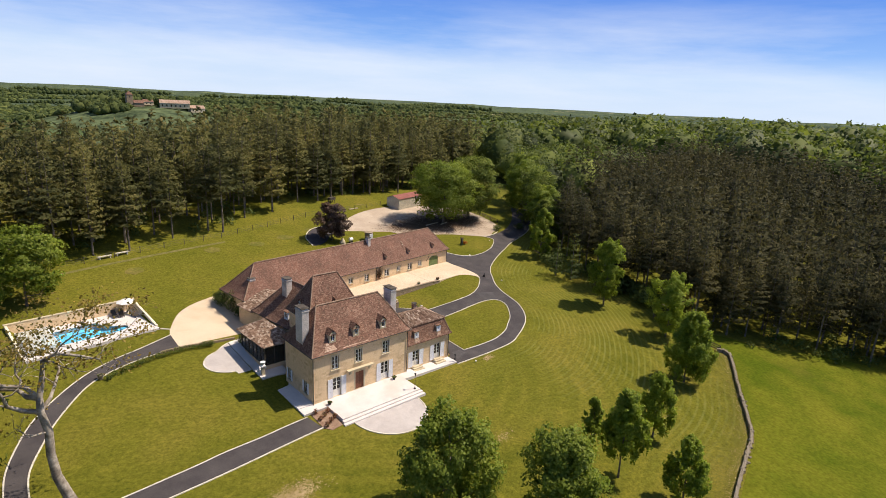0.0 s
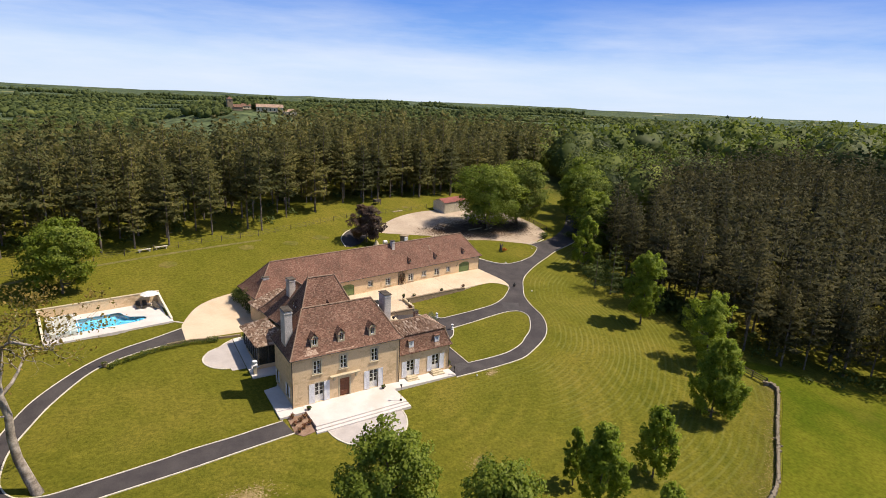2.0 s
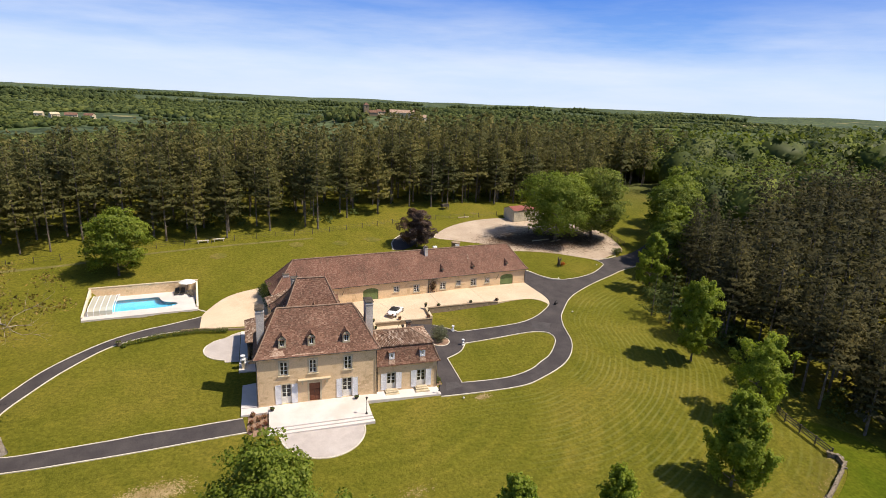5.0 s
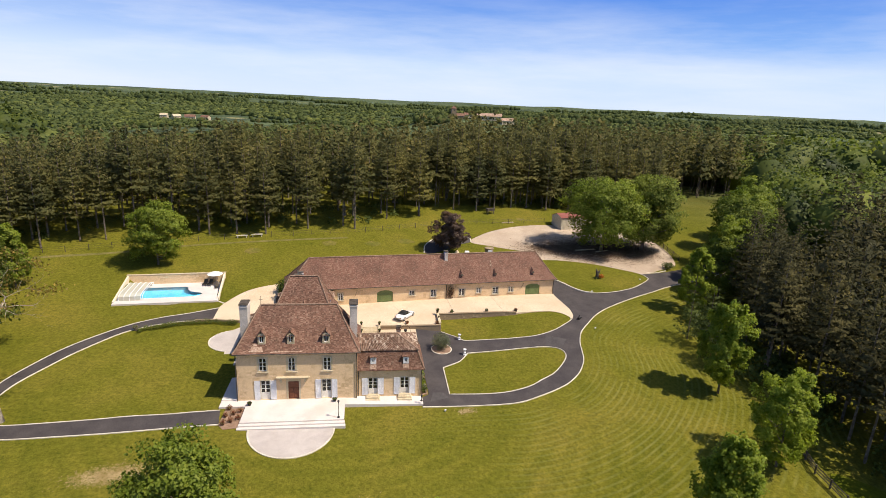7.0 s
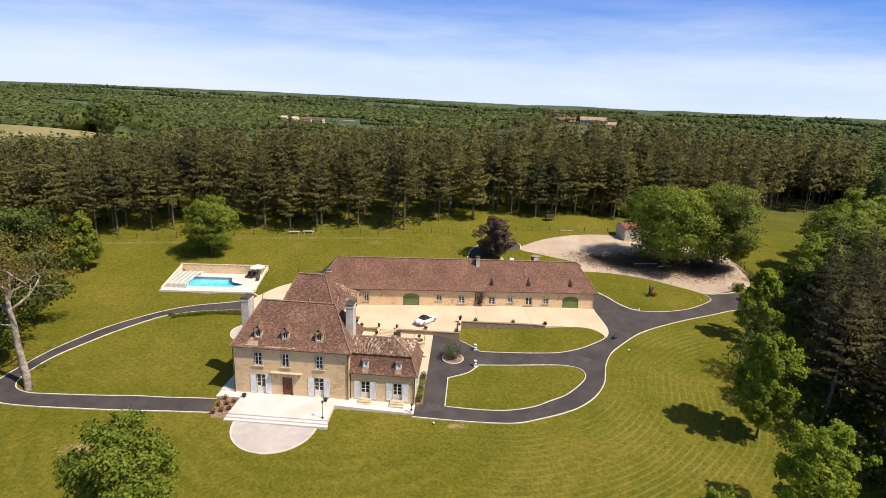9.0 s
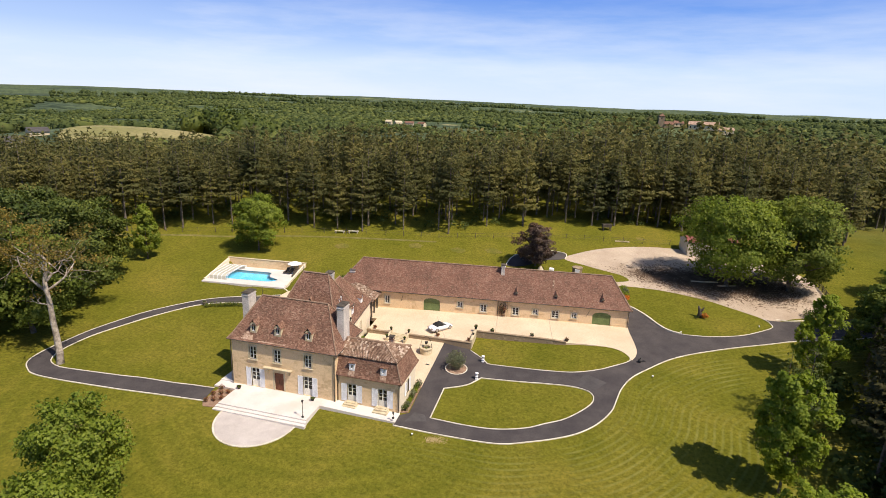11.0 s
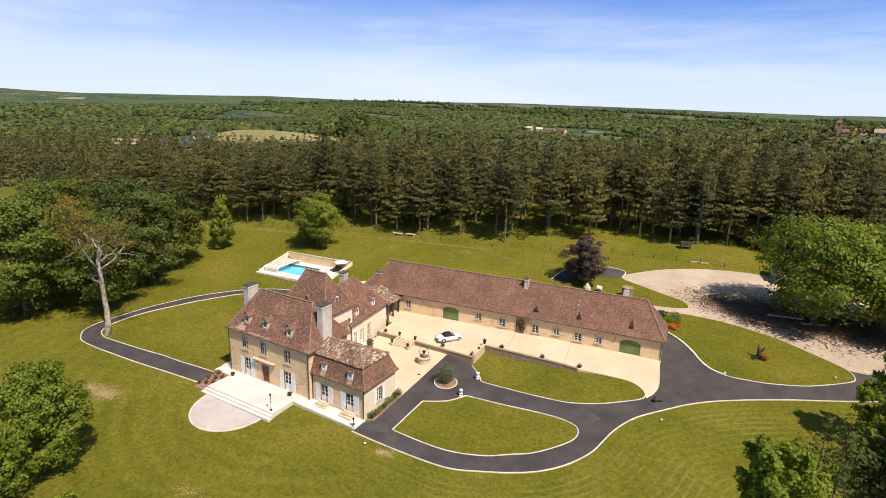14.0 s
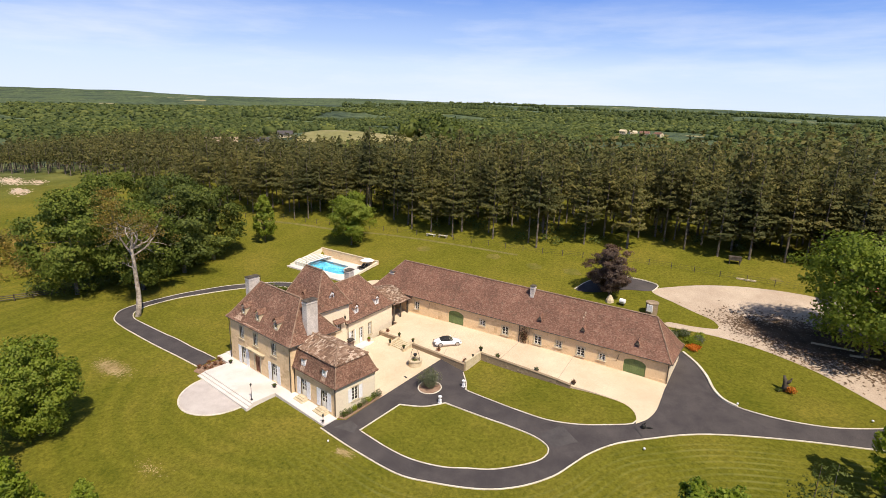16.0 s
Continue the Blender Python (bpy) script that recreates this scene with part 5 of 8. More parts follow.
BL, BD = 49.8, 6.9
GATES = [(15.5, 18.35, 1.5, 4.05), (43.95, 46.9, 1.6, 4.05)]
BW = [(8.65, 9.5, 2.5, 3.85), (21.35, 22.3, 2.8, 3.8), (25.3, 26.35, 2.35, 3.7), (30.7, 31.8, 2.3, 3.65), (34.1, 35.0, 2.7, 3.65), (37.3, 38.45, 2.35, 3.65), (40.5, 41.4, 2.6, 3.55)]
bs = wall(barn, bn(0, 0), bn(BL, 0), 0.0, 4.95, GATES + BW)
for o in BW:
    window(barn, bs, *o, bars=3, trim=0.16, label="small cream casement in a stone surround")
for a, b, c, d in GATES:
    g = part("barn_door", Shape().box(a + 0.02, 0.17, c, b - 0.02, 0.2, d - 0.03).moved(bs), GREENWOOD, barn, "faded green boarded double door under a low arch")
    n = 12
    for k in range(n):
        u0, u1 = a + (b - a) * k / n, a + (b - a) * (k + 1) / n
        part("board", Shape().slab(u0 + 0.012, 0.1, c, u1 - 0.012, 0.165, d - 0.02, 0.01).moved(bs), GREENWOOD, g)
    arch = Shape()
    m_ = 12
    for k in range(m_):
        t0, t1 = k / m_, (k + 1) / m_
        z0, z1 = (d - 0.5 + 0.5 * math.sin(math.pi * t) ** 0.6 for t in (t0, t1))
        u0, u1 = a + (b - a) * t0, a + (b - a) * t1
        arch.add([(u0, 0.0, z0), (u1, 0.0, z1), (u1, 0.0, d + 0.001), (u0, 0.0, d + 0.001), (u0, 0.1, z0), (u1, 0.1, z1)], [(0, 1, 2, 3), (0, 4, 5, 1)])
    part("arch", arch.moved(bs), STONE, g)
    part("door_stile", Shape().box((a + b) / 2 - 0.05, 0.07, c, (a + b) / 2 + 0.05, 0.1, d - 0.05).box(a + 0.06, 0.075, c + 0.5, b - 0.06, 0.1, c + 0.65).box(a + 0.06, 0.075, d - 0.75, b - 0.06, 0.1, d - 0.6).moved(bs), GREENWOOD, g)
wall(barn, bn(BL, 0), bn(BL, BD), 0.0, 4.95, mat=RENDER)
wall(barn, bn(BL, BD), bn(0, BD), 0.0, 4.95)
wall(barn, bn(0, BD), bn(0, 0), 0.0, 4.95)
hip_roof(barn, -0.4, BL + 0.4, -0.42, BD + 0.42, 4.85, (3.9, 3.45), (46.9, 3.45), 9.45, TILE_BARN, m=BN, label="very long hipped roof of mottled brown tiles")
chimney(barn, 2.4, 1.9, 0.95, 0.8, 5.8, 7.6, m=BN)
chimney(barn, 28.7, 3.0, 0.6, 0.85, 8.0, 10.2, m=BN)
for x in (31.2, 37.8, 45.4):
    vent(barn, BN, x, 0.75, 6.05)
part("roof_light", Shape().add([(37.1, 1.5, 7.13), (37.35, 1.5, 7.13), (37.5, 2.4, 8.22), (37.25, 2.4, 8.22)], [(0, 1, 2, 3)]).moved(BN), CANAL, barn)
for x in (28.25, 49.7, 0.1):
    pipe(barn, x, -0.07, 1.2, 4.8, BN)
for x in (11.6, 43.0):
    part("wall_bracket", Shape().tube([(x, -0.02, 3.2), (x + 0.35, -0.45, 4.4)], [0.04, 0.03], 5).moved(BN), DARKWOOD, barn)
part("plinth", Shape().box(-0.0, -0.05, 0.5, 15.4, -0.002, 1.75).box(18.45, -0.05, 0.5, 43.85, -0.002, 1.95).box(47.0, -0.05, 0.5, BL, -0.002, 2.2).moved(BN), STONE, barn)


# ---- trees ----
def array_mesh(name, v, f, mat, normals=None):
    me = bpy.data.meshes.new(name)
    v, f = np.asarray(v, np.float32), np.asarray(f, np.int32)
    me.vertices.add(len(v))
    me.vertices.foreach_set("co", v.ravel())
    me.loops.add(f.size)
    me.loops.foreach_set("vertex_index", f.ravel())
    me.polygons.add(len(f))
    me.polygons.foreach_set("loop_start", np.arange(0, f.size, f.shape[1], dtype=np.int32))
    me.materials.append(mat)
    me.update(calc_edges=True)
    if normals is not None:
        me.polygons.foreach_set("use_smooth", np.ones(len(f), bool))
        me.normals_split_custom_set_from_vertices(np.asarray(normals, np.float32))
    return me


def facing(p, out, sizes, rng, loose=0.6, wide=0.75, own=0.5):
    """Kite-shaped leaves that face outwards, loosely; returns vertices, faces and soft normals."""
    n = len(p)
    out = out / (np.linalg.norm(out, axis=1)[:, None] + 1e-9)
    tilt = out + loose * rng.normal(size=(n, 3))
    tilt /= np.linalg.norm(tilt, axis=1)[:, None]
    a = np.cross(tilt, rng.normal(size=(n, 3)))
    a /= np.linalg.norm(a, axis=1)[:, None]
    b = np.cross(tilt, a)
    s = np.asarray(sizes)[:, None] * 0.5
    v = np.stack([p - a * s, p - 0.15 * a * s - b * s * wide, p + a * s, p - 0.15 * a * s + b * s * wide], 1).reshape(-1, 3)
    f = np.arange(4 * n).reshape(-1, 4)
    q = v.reshape(-1, 4, 3)
    wrong = (np.cross(q[:, 1] - q[:, 0], q[:, 2] - q[:, 0]) * tilt).sum(1) < 0
    f[wrong] = f[wrong][:, ::-1]
    nrm = out * (1 - own) + tilt * own
    nrm /= np.linalg.norm(nrm, axis=1)[:, None]
    return v, f, np.repeat(nrm, 4, 0)


def crown_points(rng, h, r, base, n, clumps, taper, ragged, up=0.0):
    """Leaf places in clumps on the lobes of an uneven crown, and which way each faces; taper narrows the top, up draws the clumps into rising sprays."""
    lobes = max(8, clumps // (6 if not up else 4))
    t = (np.arange(lobes) + rng.random(lobes)) / lobes
    prof = np.sin(np.pi * (0.10 + 0.82 * t)) ** 0.7 * (1 - taper * t) * (1 + 0.25 * taper)
    if taper > 0.4:          # a spade-shaped young crown
        prof = np.where(t < 0.3, (0.3 + t) ** 0.5 * 1.29, np.clip(1.04 - (t - 0.3) / 0.72, 0, 1) ** 0.75)
    ang = np.arange(lobes) * 2.4 + rng.normal(size=lobes) * 0.5
    wob = 1 + ragged * np.sin(ang * 3 + rng.random() * 6) * 0.3 + ragged * rng.normal(size=lobes) * 0.4
    rad = r * prof * wob * np.where(rng.random(lobes) < 0.2, 0.2, 0.66)
    lc = np.stack([rad * np.cos(ang), rad * np.sin(ang), base + (h - base) * (0.06 + 0.86 * t)], 1)
    ls = r * (0.34 + 0.16 * rng.random(lobes)) * (0.7 + 0.3 * prof) * (1 if taper <= 0.4 else 0.35 + 0.4 * prof)
    j = rng.integers(0, lobes, clumps)
    e = rng.normal(size=(clumps, 3))
    e[:, :2] += 0.9 * lc[j][:, :2] / (np.linalg.norm(lc[j][:, :2], axis=1)[:, None] + 0.1)
    e[:, 2] += 0.35
    e /= np.linalg.norm(e, axis=1)[:, None]
    c = lc[j] + e * (ls[j] * (0.55 + 0.5 * rng.random(clumps)))[:, None] * (1, 1, 0.85)
    c[:, 2] = np.clip(c[:, 2], base * 0.8, h)
    size = r * (0.13 + 0.12 * rng.random(clumps)) * (1 if taper <= 0.4 else 0.72)
    k = rng.integers(0, clumps, n)
    d = rng.normal(size=(n, 3))
    d /= np.linalg.norm(d, axis=1)[:, None]
    d[:, 2] = np.where(rng.random(n) < 0.7, np.abs(d[:, 2]), d[:, 2])
    d *= (rng.random(n) ** 0.35)[:, None]
    p = c[k] + d * size[k][:, None] * (1.15, 1.15, 0.75)
    if up:
        axis = np.concatenate([0.45 * c[:, :2] / (np.linalg.norm(c[:, :2], axis=1)[:, None] + 0.2), np.ones((clumps, 1))], 1)
        run = rng.random(n)
        p = c[k] + d * (size[k] * (1.25 - 0.6 * run))[:, None] * (1.0, 1.0, 0.7) + axis[k] * (up * r * 0.5 * (run - 0.45))[:, None]
    fill = rng.random(n) < 0.14
    p[fill] = (lc[j] + 0.5 * (c - lc[j]))[k][fill] + d[fill] * ls[j][k][fill][:, None] * 0.6
    mid = p - (0, 0, base + 0.4 * (h - base))
    out = 0.75 * d + 0.5 * e[k] + 0.65 * mid / (np.linalg.norm(mid, axis=1)[:, None] + 0.1) + (0, 0, 0.2)
    return c, p, out


def limbs(rng, h, base, centres, girth, lean=(0, 0), count=16):
    s = Shape()
    top = base + (h - base) * 0.72
    zs = np.linspace(-0.4, top, 7)
    wob = rng.normal(size=(7, 2)) * girth * 0.35
    wob[0] = 0
    path = [(lean[0] * z / h + wob[k][0], lean[1] * z / h + wob[k][1], z) for k, z in enumerate(zs)]
    s.tube(path, [girth * (1.35 if k == 0 else 1.0 - 0.8 * k / 6) for k in range(7)], 9)
    order = rng.permutation(len(centres))[:count]
    for i in order:
        c = Vector(centres[i])
        z0 = max(base * 0.7, min(top * 0.95, c.z - 0.35 * math.hypot(c.x, c.y) - 0.4))
        k = z0 / top
        p = Vector((lean[0] * z0 / h, lean[1] * z0 / h, z0))
        q = p.lerp(c, 0.5) + Vector(rng.normal(size=3) * 0.12 * (c - p).length) - Vector((0, 0, 0.05 * (c - p).length))
        g = girth * (0.45 - 0.25 * k) * (1.35 if count > 40 else 1)
        s.tube([p, q, c], [g, g * 0.6, g * 0.2], 5, False)
    return s


def tree(name, x, y, h, r, label, category="tree", mat=None, leaves=5000, leaf=0.34, clumps=70, base=0.18, taper=0.25, ragged=0.22, girth=0.16, seed=1, bark=None, group="", lean=(0, 0), count=16, height=ground_z, up=0.0):
    leaves, clumps, leaf = int(leaves * (2.6 if leaves < 10000 else 1.7)), int(clumps * 2.0) if leaves > 2000 else clumps, leaf * (0.78 if leaves < 10000 else 0.86)
    rng = np.random.default_rng(seed)
    ob = thing(name, label, category, group, at=(x, y, height(x, y) - 0.05))
    c, p, out = crown_points(rng, h, r, base * h, leaves, clumps, taper, ragged, up)
    c[:, 0] += lean[0] * c[:, 2] / h
    p[:, 0] += lean[0] * p[:, 2] / h
    c[:, 1] += lean[1] * c[:, 2] / h
    p[:, 1] += lean[1] * p[:, 2] / h
    part("trunk", limbs(rng, h, base * h, c, girth, lean, count), bark or BARK, ob, smooth=True)
    v, f, nrm = facing(p, out, leaf * (0.6 + 0.8 * rng.random(leaves)), rng, 0.65, 0.75)
    part("crown", array_mesh("crown", v, f, mat or LEAF, nrm), None, ob)
    return ob


def dead_oak():
    """A tall half-dead oak: a leaning bare stem, a fork, contorted bleached limbs, rusty leaves at the twig ends only."""
    rng = np.random.default_rng(63)
    x, y = -25.2, -2.9
    ob = thing("dead_oak", "half-dead tree with bleached limbs and sparse rusty leaves", "tree", at=(x, y, ground_z(x, y) - 0.05))
    stem = [(0.1, -0.1, -0.4), (-0.5, 0.5, 1.3), (-1.15, 0.95, 3.6), (-1.35, 0.95, 6.0), (-1.25, 0.85, 8.2), (-1.6, 0.95, 10.2), (-1.55, 0.8, 11.6)]
    wood = Shape().tube(stem, [0.6, 0.46, 0.40, 0.36, 0.33, 0.30, 0.27], 10)
    tips = []

    def grow(p, d, length, girth, depth):
        pts, radii = [p], [girth]
        for k in range(5):
            d = (d + Vector(rng.normal(size=3)) * (0.42 if depth < 3 else 0.3) + Vector((0, 0, 0.1))).normalized()
            pts.append(pts[-1] + d * length / 5)
            radii.append(girth * (1 - 0.15 * (k + 1)))
            if depth < 3 and k > 0:
                for _ in range(1 if k < 4 else 2):
                    turn = (d + Vector(rng.normal(size=3)) * 0.75 + Vector((0, 0, 0.1))).normalized()
                    grow(pts[-1], turn, length * (0.45 + 0.2 * rng.random()), radii[-1] * 0.66, depth + 1)
            elif depth == 3 and k in (2, 4):
                tips.append(pts[-1])
        wood.tube(pts, radii, 6 if depth < 2 else 4, False)

    for k, way, length, girth in ((6, (-0.75, -0.2, 0.45), 6.6, 0.20), (6, (0.45, 0.1, 0.8), 8.2, 0.21), (6, (-0.1, 0.5, 0.9), 8.0, 0.17), (5, (-0.9, 0.25, 0.35), 6.4, 0.18), (5, (0.85, -0.35, 0.6), 6.6, 0.15), (4, (-0.6, -0.7, 0.3), 3.0, 0.09)):
        grow(Vector(stem[k]), Vector(way).normalized(), length, girth * 1.3, 1)
    part("trunk", wood, DEADBARK, ob, "bleached grey trunk and twisted limbs", smooth=True)
    tips = np.array([t[:] for t in tips])
    top = tips[rng.random(len(tips)) < np.clip(0.12 + 0.08 * (tips[:, 2] - 13), 0.05, 0.8)]
    n = 4400
    k = rng.integers(0, len(top), n)
    p = top[k] + rng.normal(size=(n, 3)) * (0.8, 0.8, 0.3)
    out = rng.normal(size=(n, 3)) * 0.6 + (0, 0, 0.8)
    v, f, nrm = facing(p, out, 0.27 * (0.6 + 0.8 * rng.random(n)), rng, 0.7, 0.7)
    part("crown", array_mesh("crown", v, f, LEAF_RUST, nrm), None, ob, "sparse rusty leaves")


def pine_arrays(rng, h, bare, boughs, n, r, size, loose=0.5):
    """A pine's crown: whorls of level boughs that turn up at the tip, shorter to the top, each a flat spray of needle tufts."""
    ring = max(1, boughs // 6)
    level = np.repeat((np.arange(ring) + 0.25 + 0.5 * rng.random(ring)) / ring, 6)
    t = np.clip(level + 0.012 * rng.normal(size=len(level)), 0, 1)
    swing = np.repeat(0.68 + 0.5 * rng.random(ring), 6)
    prof = r * ((1 - t) ** 0.72 * np.minimum(1, 0.6 + 2.0 * t) * 1.1 + 0.07) * swing * (0.7 + 0.45 * rng.random(len(t)))
    ang = np.tile(np.arange(6) * 1.047, ring) + np.repeat(rng.random(ring) * 6.28, 6) + rng.normal(size=len(t)) * 0.22
    z = h * (bare + (0.985 - bare) * t)
    w = 0.2 + prof ** 1.4
    k = rng.choice(len(t), n, p=w / w.sum())
    s = rng.random(n) ** 0.6
    side = rng.normal(size=n) * (0.1 + 0.17 * prof[k] * s)
    ca, sa = np.cos(ang[k]), np.sin(ang[k])
    rad = prof[k] * (0.1 + 0.95 * s)
    p = np.stack([ca * rad - sa * side, sa * rad + ca * side, z[k] + 0.42 * t[k] * rad + 0.16 * prof[k] * s ** 3 - 0.06 * rad - 0.12 * side ** 2 + rng.normal(size=n) * 0.1], 1)
    p[:3] = (0, 0, h - 0.4) + rng.normal(size=(3, 3)) * (0.12, 0.12, 0.3)
    out = np.stack([ca * s * 0.75, sa * s * 0.75, 0.55 + 0.35 * rng.random(n)], 1)
    return facing(p, out, size * (0.6 + 0.8 * rng.random(n)) * (1.1 - 0.35 * t[k]), rng, loose, 0.42, 0.3)


def stem_arrays(h, g, sides=6, rings=3):
    s = Shape()
    s.tube([(0, 0, h * k / (rings - 1) - 0.4 * (k == 0)) for k in range(rings)], [g * (1 - 0.85 * k / (rings - 1)) for k in range(rings)], sides, False)
    return s


PINES = []
for k in range(6):
    rng = np.random.default_rng(40 + k)
    h = (18.0, 19.5, 17.0, 20.5, 18.5, 16.0)[k]
    crown = pine_arrays(rng, h, (0.28, 0.35, 0.24, 0.38, 0.31, 0.22)[k], 84, 1750, 3.6, 0.67)
    stem = stem_arrays(h, 0.19 + 0.02 * (k % 3), 7, 4)
    for j in range(7):          # dead stubs under the crown
        z, a = h * (0.16 + 0.03 * j), rng.random() * 6.28
        ln = 0.5 + 0.7 * rng.random()
        stem.tube([(0, 0, z), (ln * math.cos(a), ln * math.sin(a), z + 0.1)], [0.035, 0.01], 4, False)
    PINES.append((h, crown, stem))


def pine_group(rows, label, group, needles):
    """Separate pines, sharing six shapes."""
    shapes = [(array_mesh("crown", c[0], c[1], needles, c[2]), st.mesh("trunk", BARK)) for _, c, st in PINES]
    for x, y, k, sc, turn in rows:
        ob = tagged(new("pine_tree"), label, "pine", group)
        ob.matrix_world = pose(x, y, ground_z(x, y) - 0.1, 0, 0, turn) @ Matrix.Diagonal((sc, sc, sc, 1))
        for name, me in (("trunk", shapes[k][1]), ("crown", shapes[k][0])):
            p = new(name, me)
            p.parent = ob


def pine_mass(name, rows, label, needles, seed, bare=0.3, n_tufts=180, tuft=1.5, wide=3.7):
    """The depth of a plantation, as one mass."""
    rng = np.random.default_rng(seed)
    kinds = []
    for k in range(7):
        kinds.append(pine_arrays(rng, 18.0 + 0.4 * k, bare, 60, n_tufts, wide, tuft))
    vs, fs, ns, tv, tf, n, m = [], [], [], [], [], 0, 0
    stem = stem_arrays(15.5, 0.2, 4, 2)
    sv, sf = np.array(stem.v), np.array(stem.f)
    for x, y, k, sc, turn in rows:
        v, f, nr = kinds[k % 7]
        c, s_ = math.cos(turn), math.sin(turn)
        rot = np.array([[c, -s_, 0], [s_, c, 0], [0, 0, 1]]).T
        z = ground_z(x, y)
        vs.append(v @ rot * sc + (x, y, z))
        fs.append(f + n)
        ns.append(nr @ rot)
        n += len(v)
        tv.append(sv * (1, 1, sc) + (x, y, z))
        tf.append(sf + m)
        m += len(sv)
    ob = thing(name, label, "pine wood", kind="stuff")
    for nm, v, f, mt, nr in (("crown", vs, fs, needles, np.concatenate(ns)), ("trunk", tv, tf, BARK, None)):
        tagged(part(nm, array_mesh(nm, np.concatenate(v), np.concatenate(f), mt, nr), None, ob), kind="stuff")


def heap(rng, k, n, leaf, core):
    """One far crown of unit size: an uneven heap of leaf clusters, round a dense lumpy core."""
    def lump(d):
        return 1 + 0.2 * np.sin(d[:, 0] * 6 + k) * np.cos(d[:, 1] * 5 - k) + 0.17 * np.sin(d[:, 0] * 9 - d[:, 2] * 11 + 2 * k)
    d = rng.normal(size=(n, 3))
    d[:, 2] = np.abs(d[:, 2]) * 1.1 - 0.3
    d /= np.linalg.norm(d, axis=1)[:, None]
    p = d * (lump(d) * (1 + 0.05 * rng.normal(size=n)))[:, None] * (0.5, 0.5, 0.5) + (0, 0, 0.46)
    v, f, nr = facing(p, d + (0, 0, 0.25), leaf / 12 * (0.6 + 0.8 * rng.random(n)), rng, 0.6, 0.8)
    if core:
        bm = bmesh.new()
        if n <= 12:
            bmesh.ops.create_cone(bm, segments=5, radius1=1.05, radius2=0.55, depth=1.5, cap_ends=True, cap_tris=True)
            bmesh.ops.triangulate(bm, faces=[q for q in bm.faces if len(q.verts) > 3])
        else:
            bmesh.ops.create_icosphere(bm, subdivisions=2 if n > 100 else 1, radius=1.0 if n > 100 else 1.1)
        e = np.array([q.co[:] for q in bm.verts])
        cf = np.array([[q.index for q in t.verts] for t in bm.faces])
        bm.free()
        cv = e * (lump(e) * (1 + 0.07 * rng.normal(size=len(e))))[:, None] * (0.43 if n > 90 else 0.46) + (0, 0, 0.44)
        cf = np.concatenate([cf, cf[:, :1]], 1)
        return v, f, nr, cv, cf
    return v, f, nr, None, None


def leaf_mass(name, rows, label, leaves_mat, seed, n=130, leaf=1.5, category="woodland", core=True, tall=1.0):
    """Broadleaved crowns in the distance, as one mass."""
    rng = np.random.default_rng(seed)
    kinds = [heap(rng, k, n, leaf, core) for k in range(8)]
    vs, fs, ns, m, cvs, cfs, cm = [], [], [], 0, [], [], 0
    for x, y, k, sc, turn in rows:
        v, f, nr, cv, cf = kinds[k % 8]
        c, s_ = math.cos(turn), math.sin(turn)
        rot = np.array([[c, -s_, 0], [s_, c, 0], [0, 0, 1]]).T
        at = (x, y, ground_z(x, y) - 0.5)
        vs.append(v @ rot * (sc * 1.05, sc * 1.05, sc * tall) + at)
        fs.append(f + m)
        ns.append(nr @ rot)
        m += len(v)
        if core:
            cvs.append(cv @ rot * (sc * 1.05, sc * 1.05, sc * tall) + at)
            cfs.append(cf[:, :3] + cm)
            cm += len(cv)
    ob = tagged(new(name, array_mesh(name, np.concatenate(vs), np.concatenate(fs), leaves_mat, np.concatenate(ns))), label, category, kind="stuff")
    if core:
        inner = array_mesh("inner_foliage", np.concatenate(cvs), np.concatenate(cfs), leaves_mat)
        tagged(part("inner_foliage", inner, None, ob), kind="stuff")


def scatter(rng, x0, x1, y0, y1, gap, keep):
    """Places on a loose grid that keep() accepts: x, y, kind, size, turn."""
    rows = []
    for i in range(int((x1 - x0) / gap)):
        for j in range(int((y1 - y0) / gap)):
            x, y = x0 + (i + 0.5 + 0.75 * (rng.random() - 0.5)) * gap, y0 + (j + 0.5 + 0.75 * (rng.random() - 0.5)) * gap
            if keep(x, y):
                rows.append((x, y, int(rng.integers(0, 6)), 0.86 + 0.3 * rng.random(), rng.random() * 360))
    return rows


def north_edge(x):
    """The front of the north plantation, along the fence."""
    pts = [(-340, 8), (-215, 21), (-185, 33), (-134, 42), (-103, 43), (-90, 41), (-69, 43), (-52, 49), (-40, 53), (-27, 59), (-7, 61), (6, 63), (17, 66), (27, 72), (35, 77), (55, 84), (75, 88), (90, 93), (104, 95), (113, 97), (125, 106), (200, 130)]
    for (a, b), (c, d) in zip(pts, pts[1:]):
        if a <= x <= c:
            return b + (d - b) * (x - a) / (c - a) - 2.9
    return 15 if x < -340 else 130


def east_edge(y):
    """The front of the east plantation, behind the line of lawn trees."""
    pts = [(-140, 128), (-80, 110), (-43, 95), (-33, 87), (-26, 79), (-19, 76), (-4, 76), (10, 76.5), (18, 78.5), (30, 90), (40, 100)]
    for (a, b), (c, d) in zip(pts, pts[1:]):
        if a <= y <= c:
            return b + (d - b) * (y - a) / (c - a) - 0.5
    return 128 if y < -140 else 112


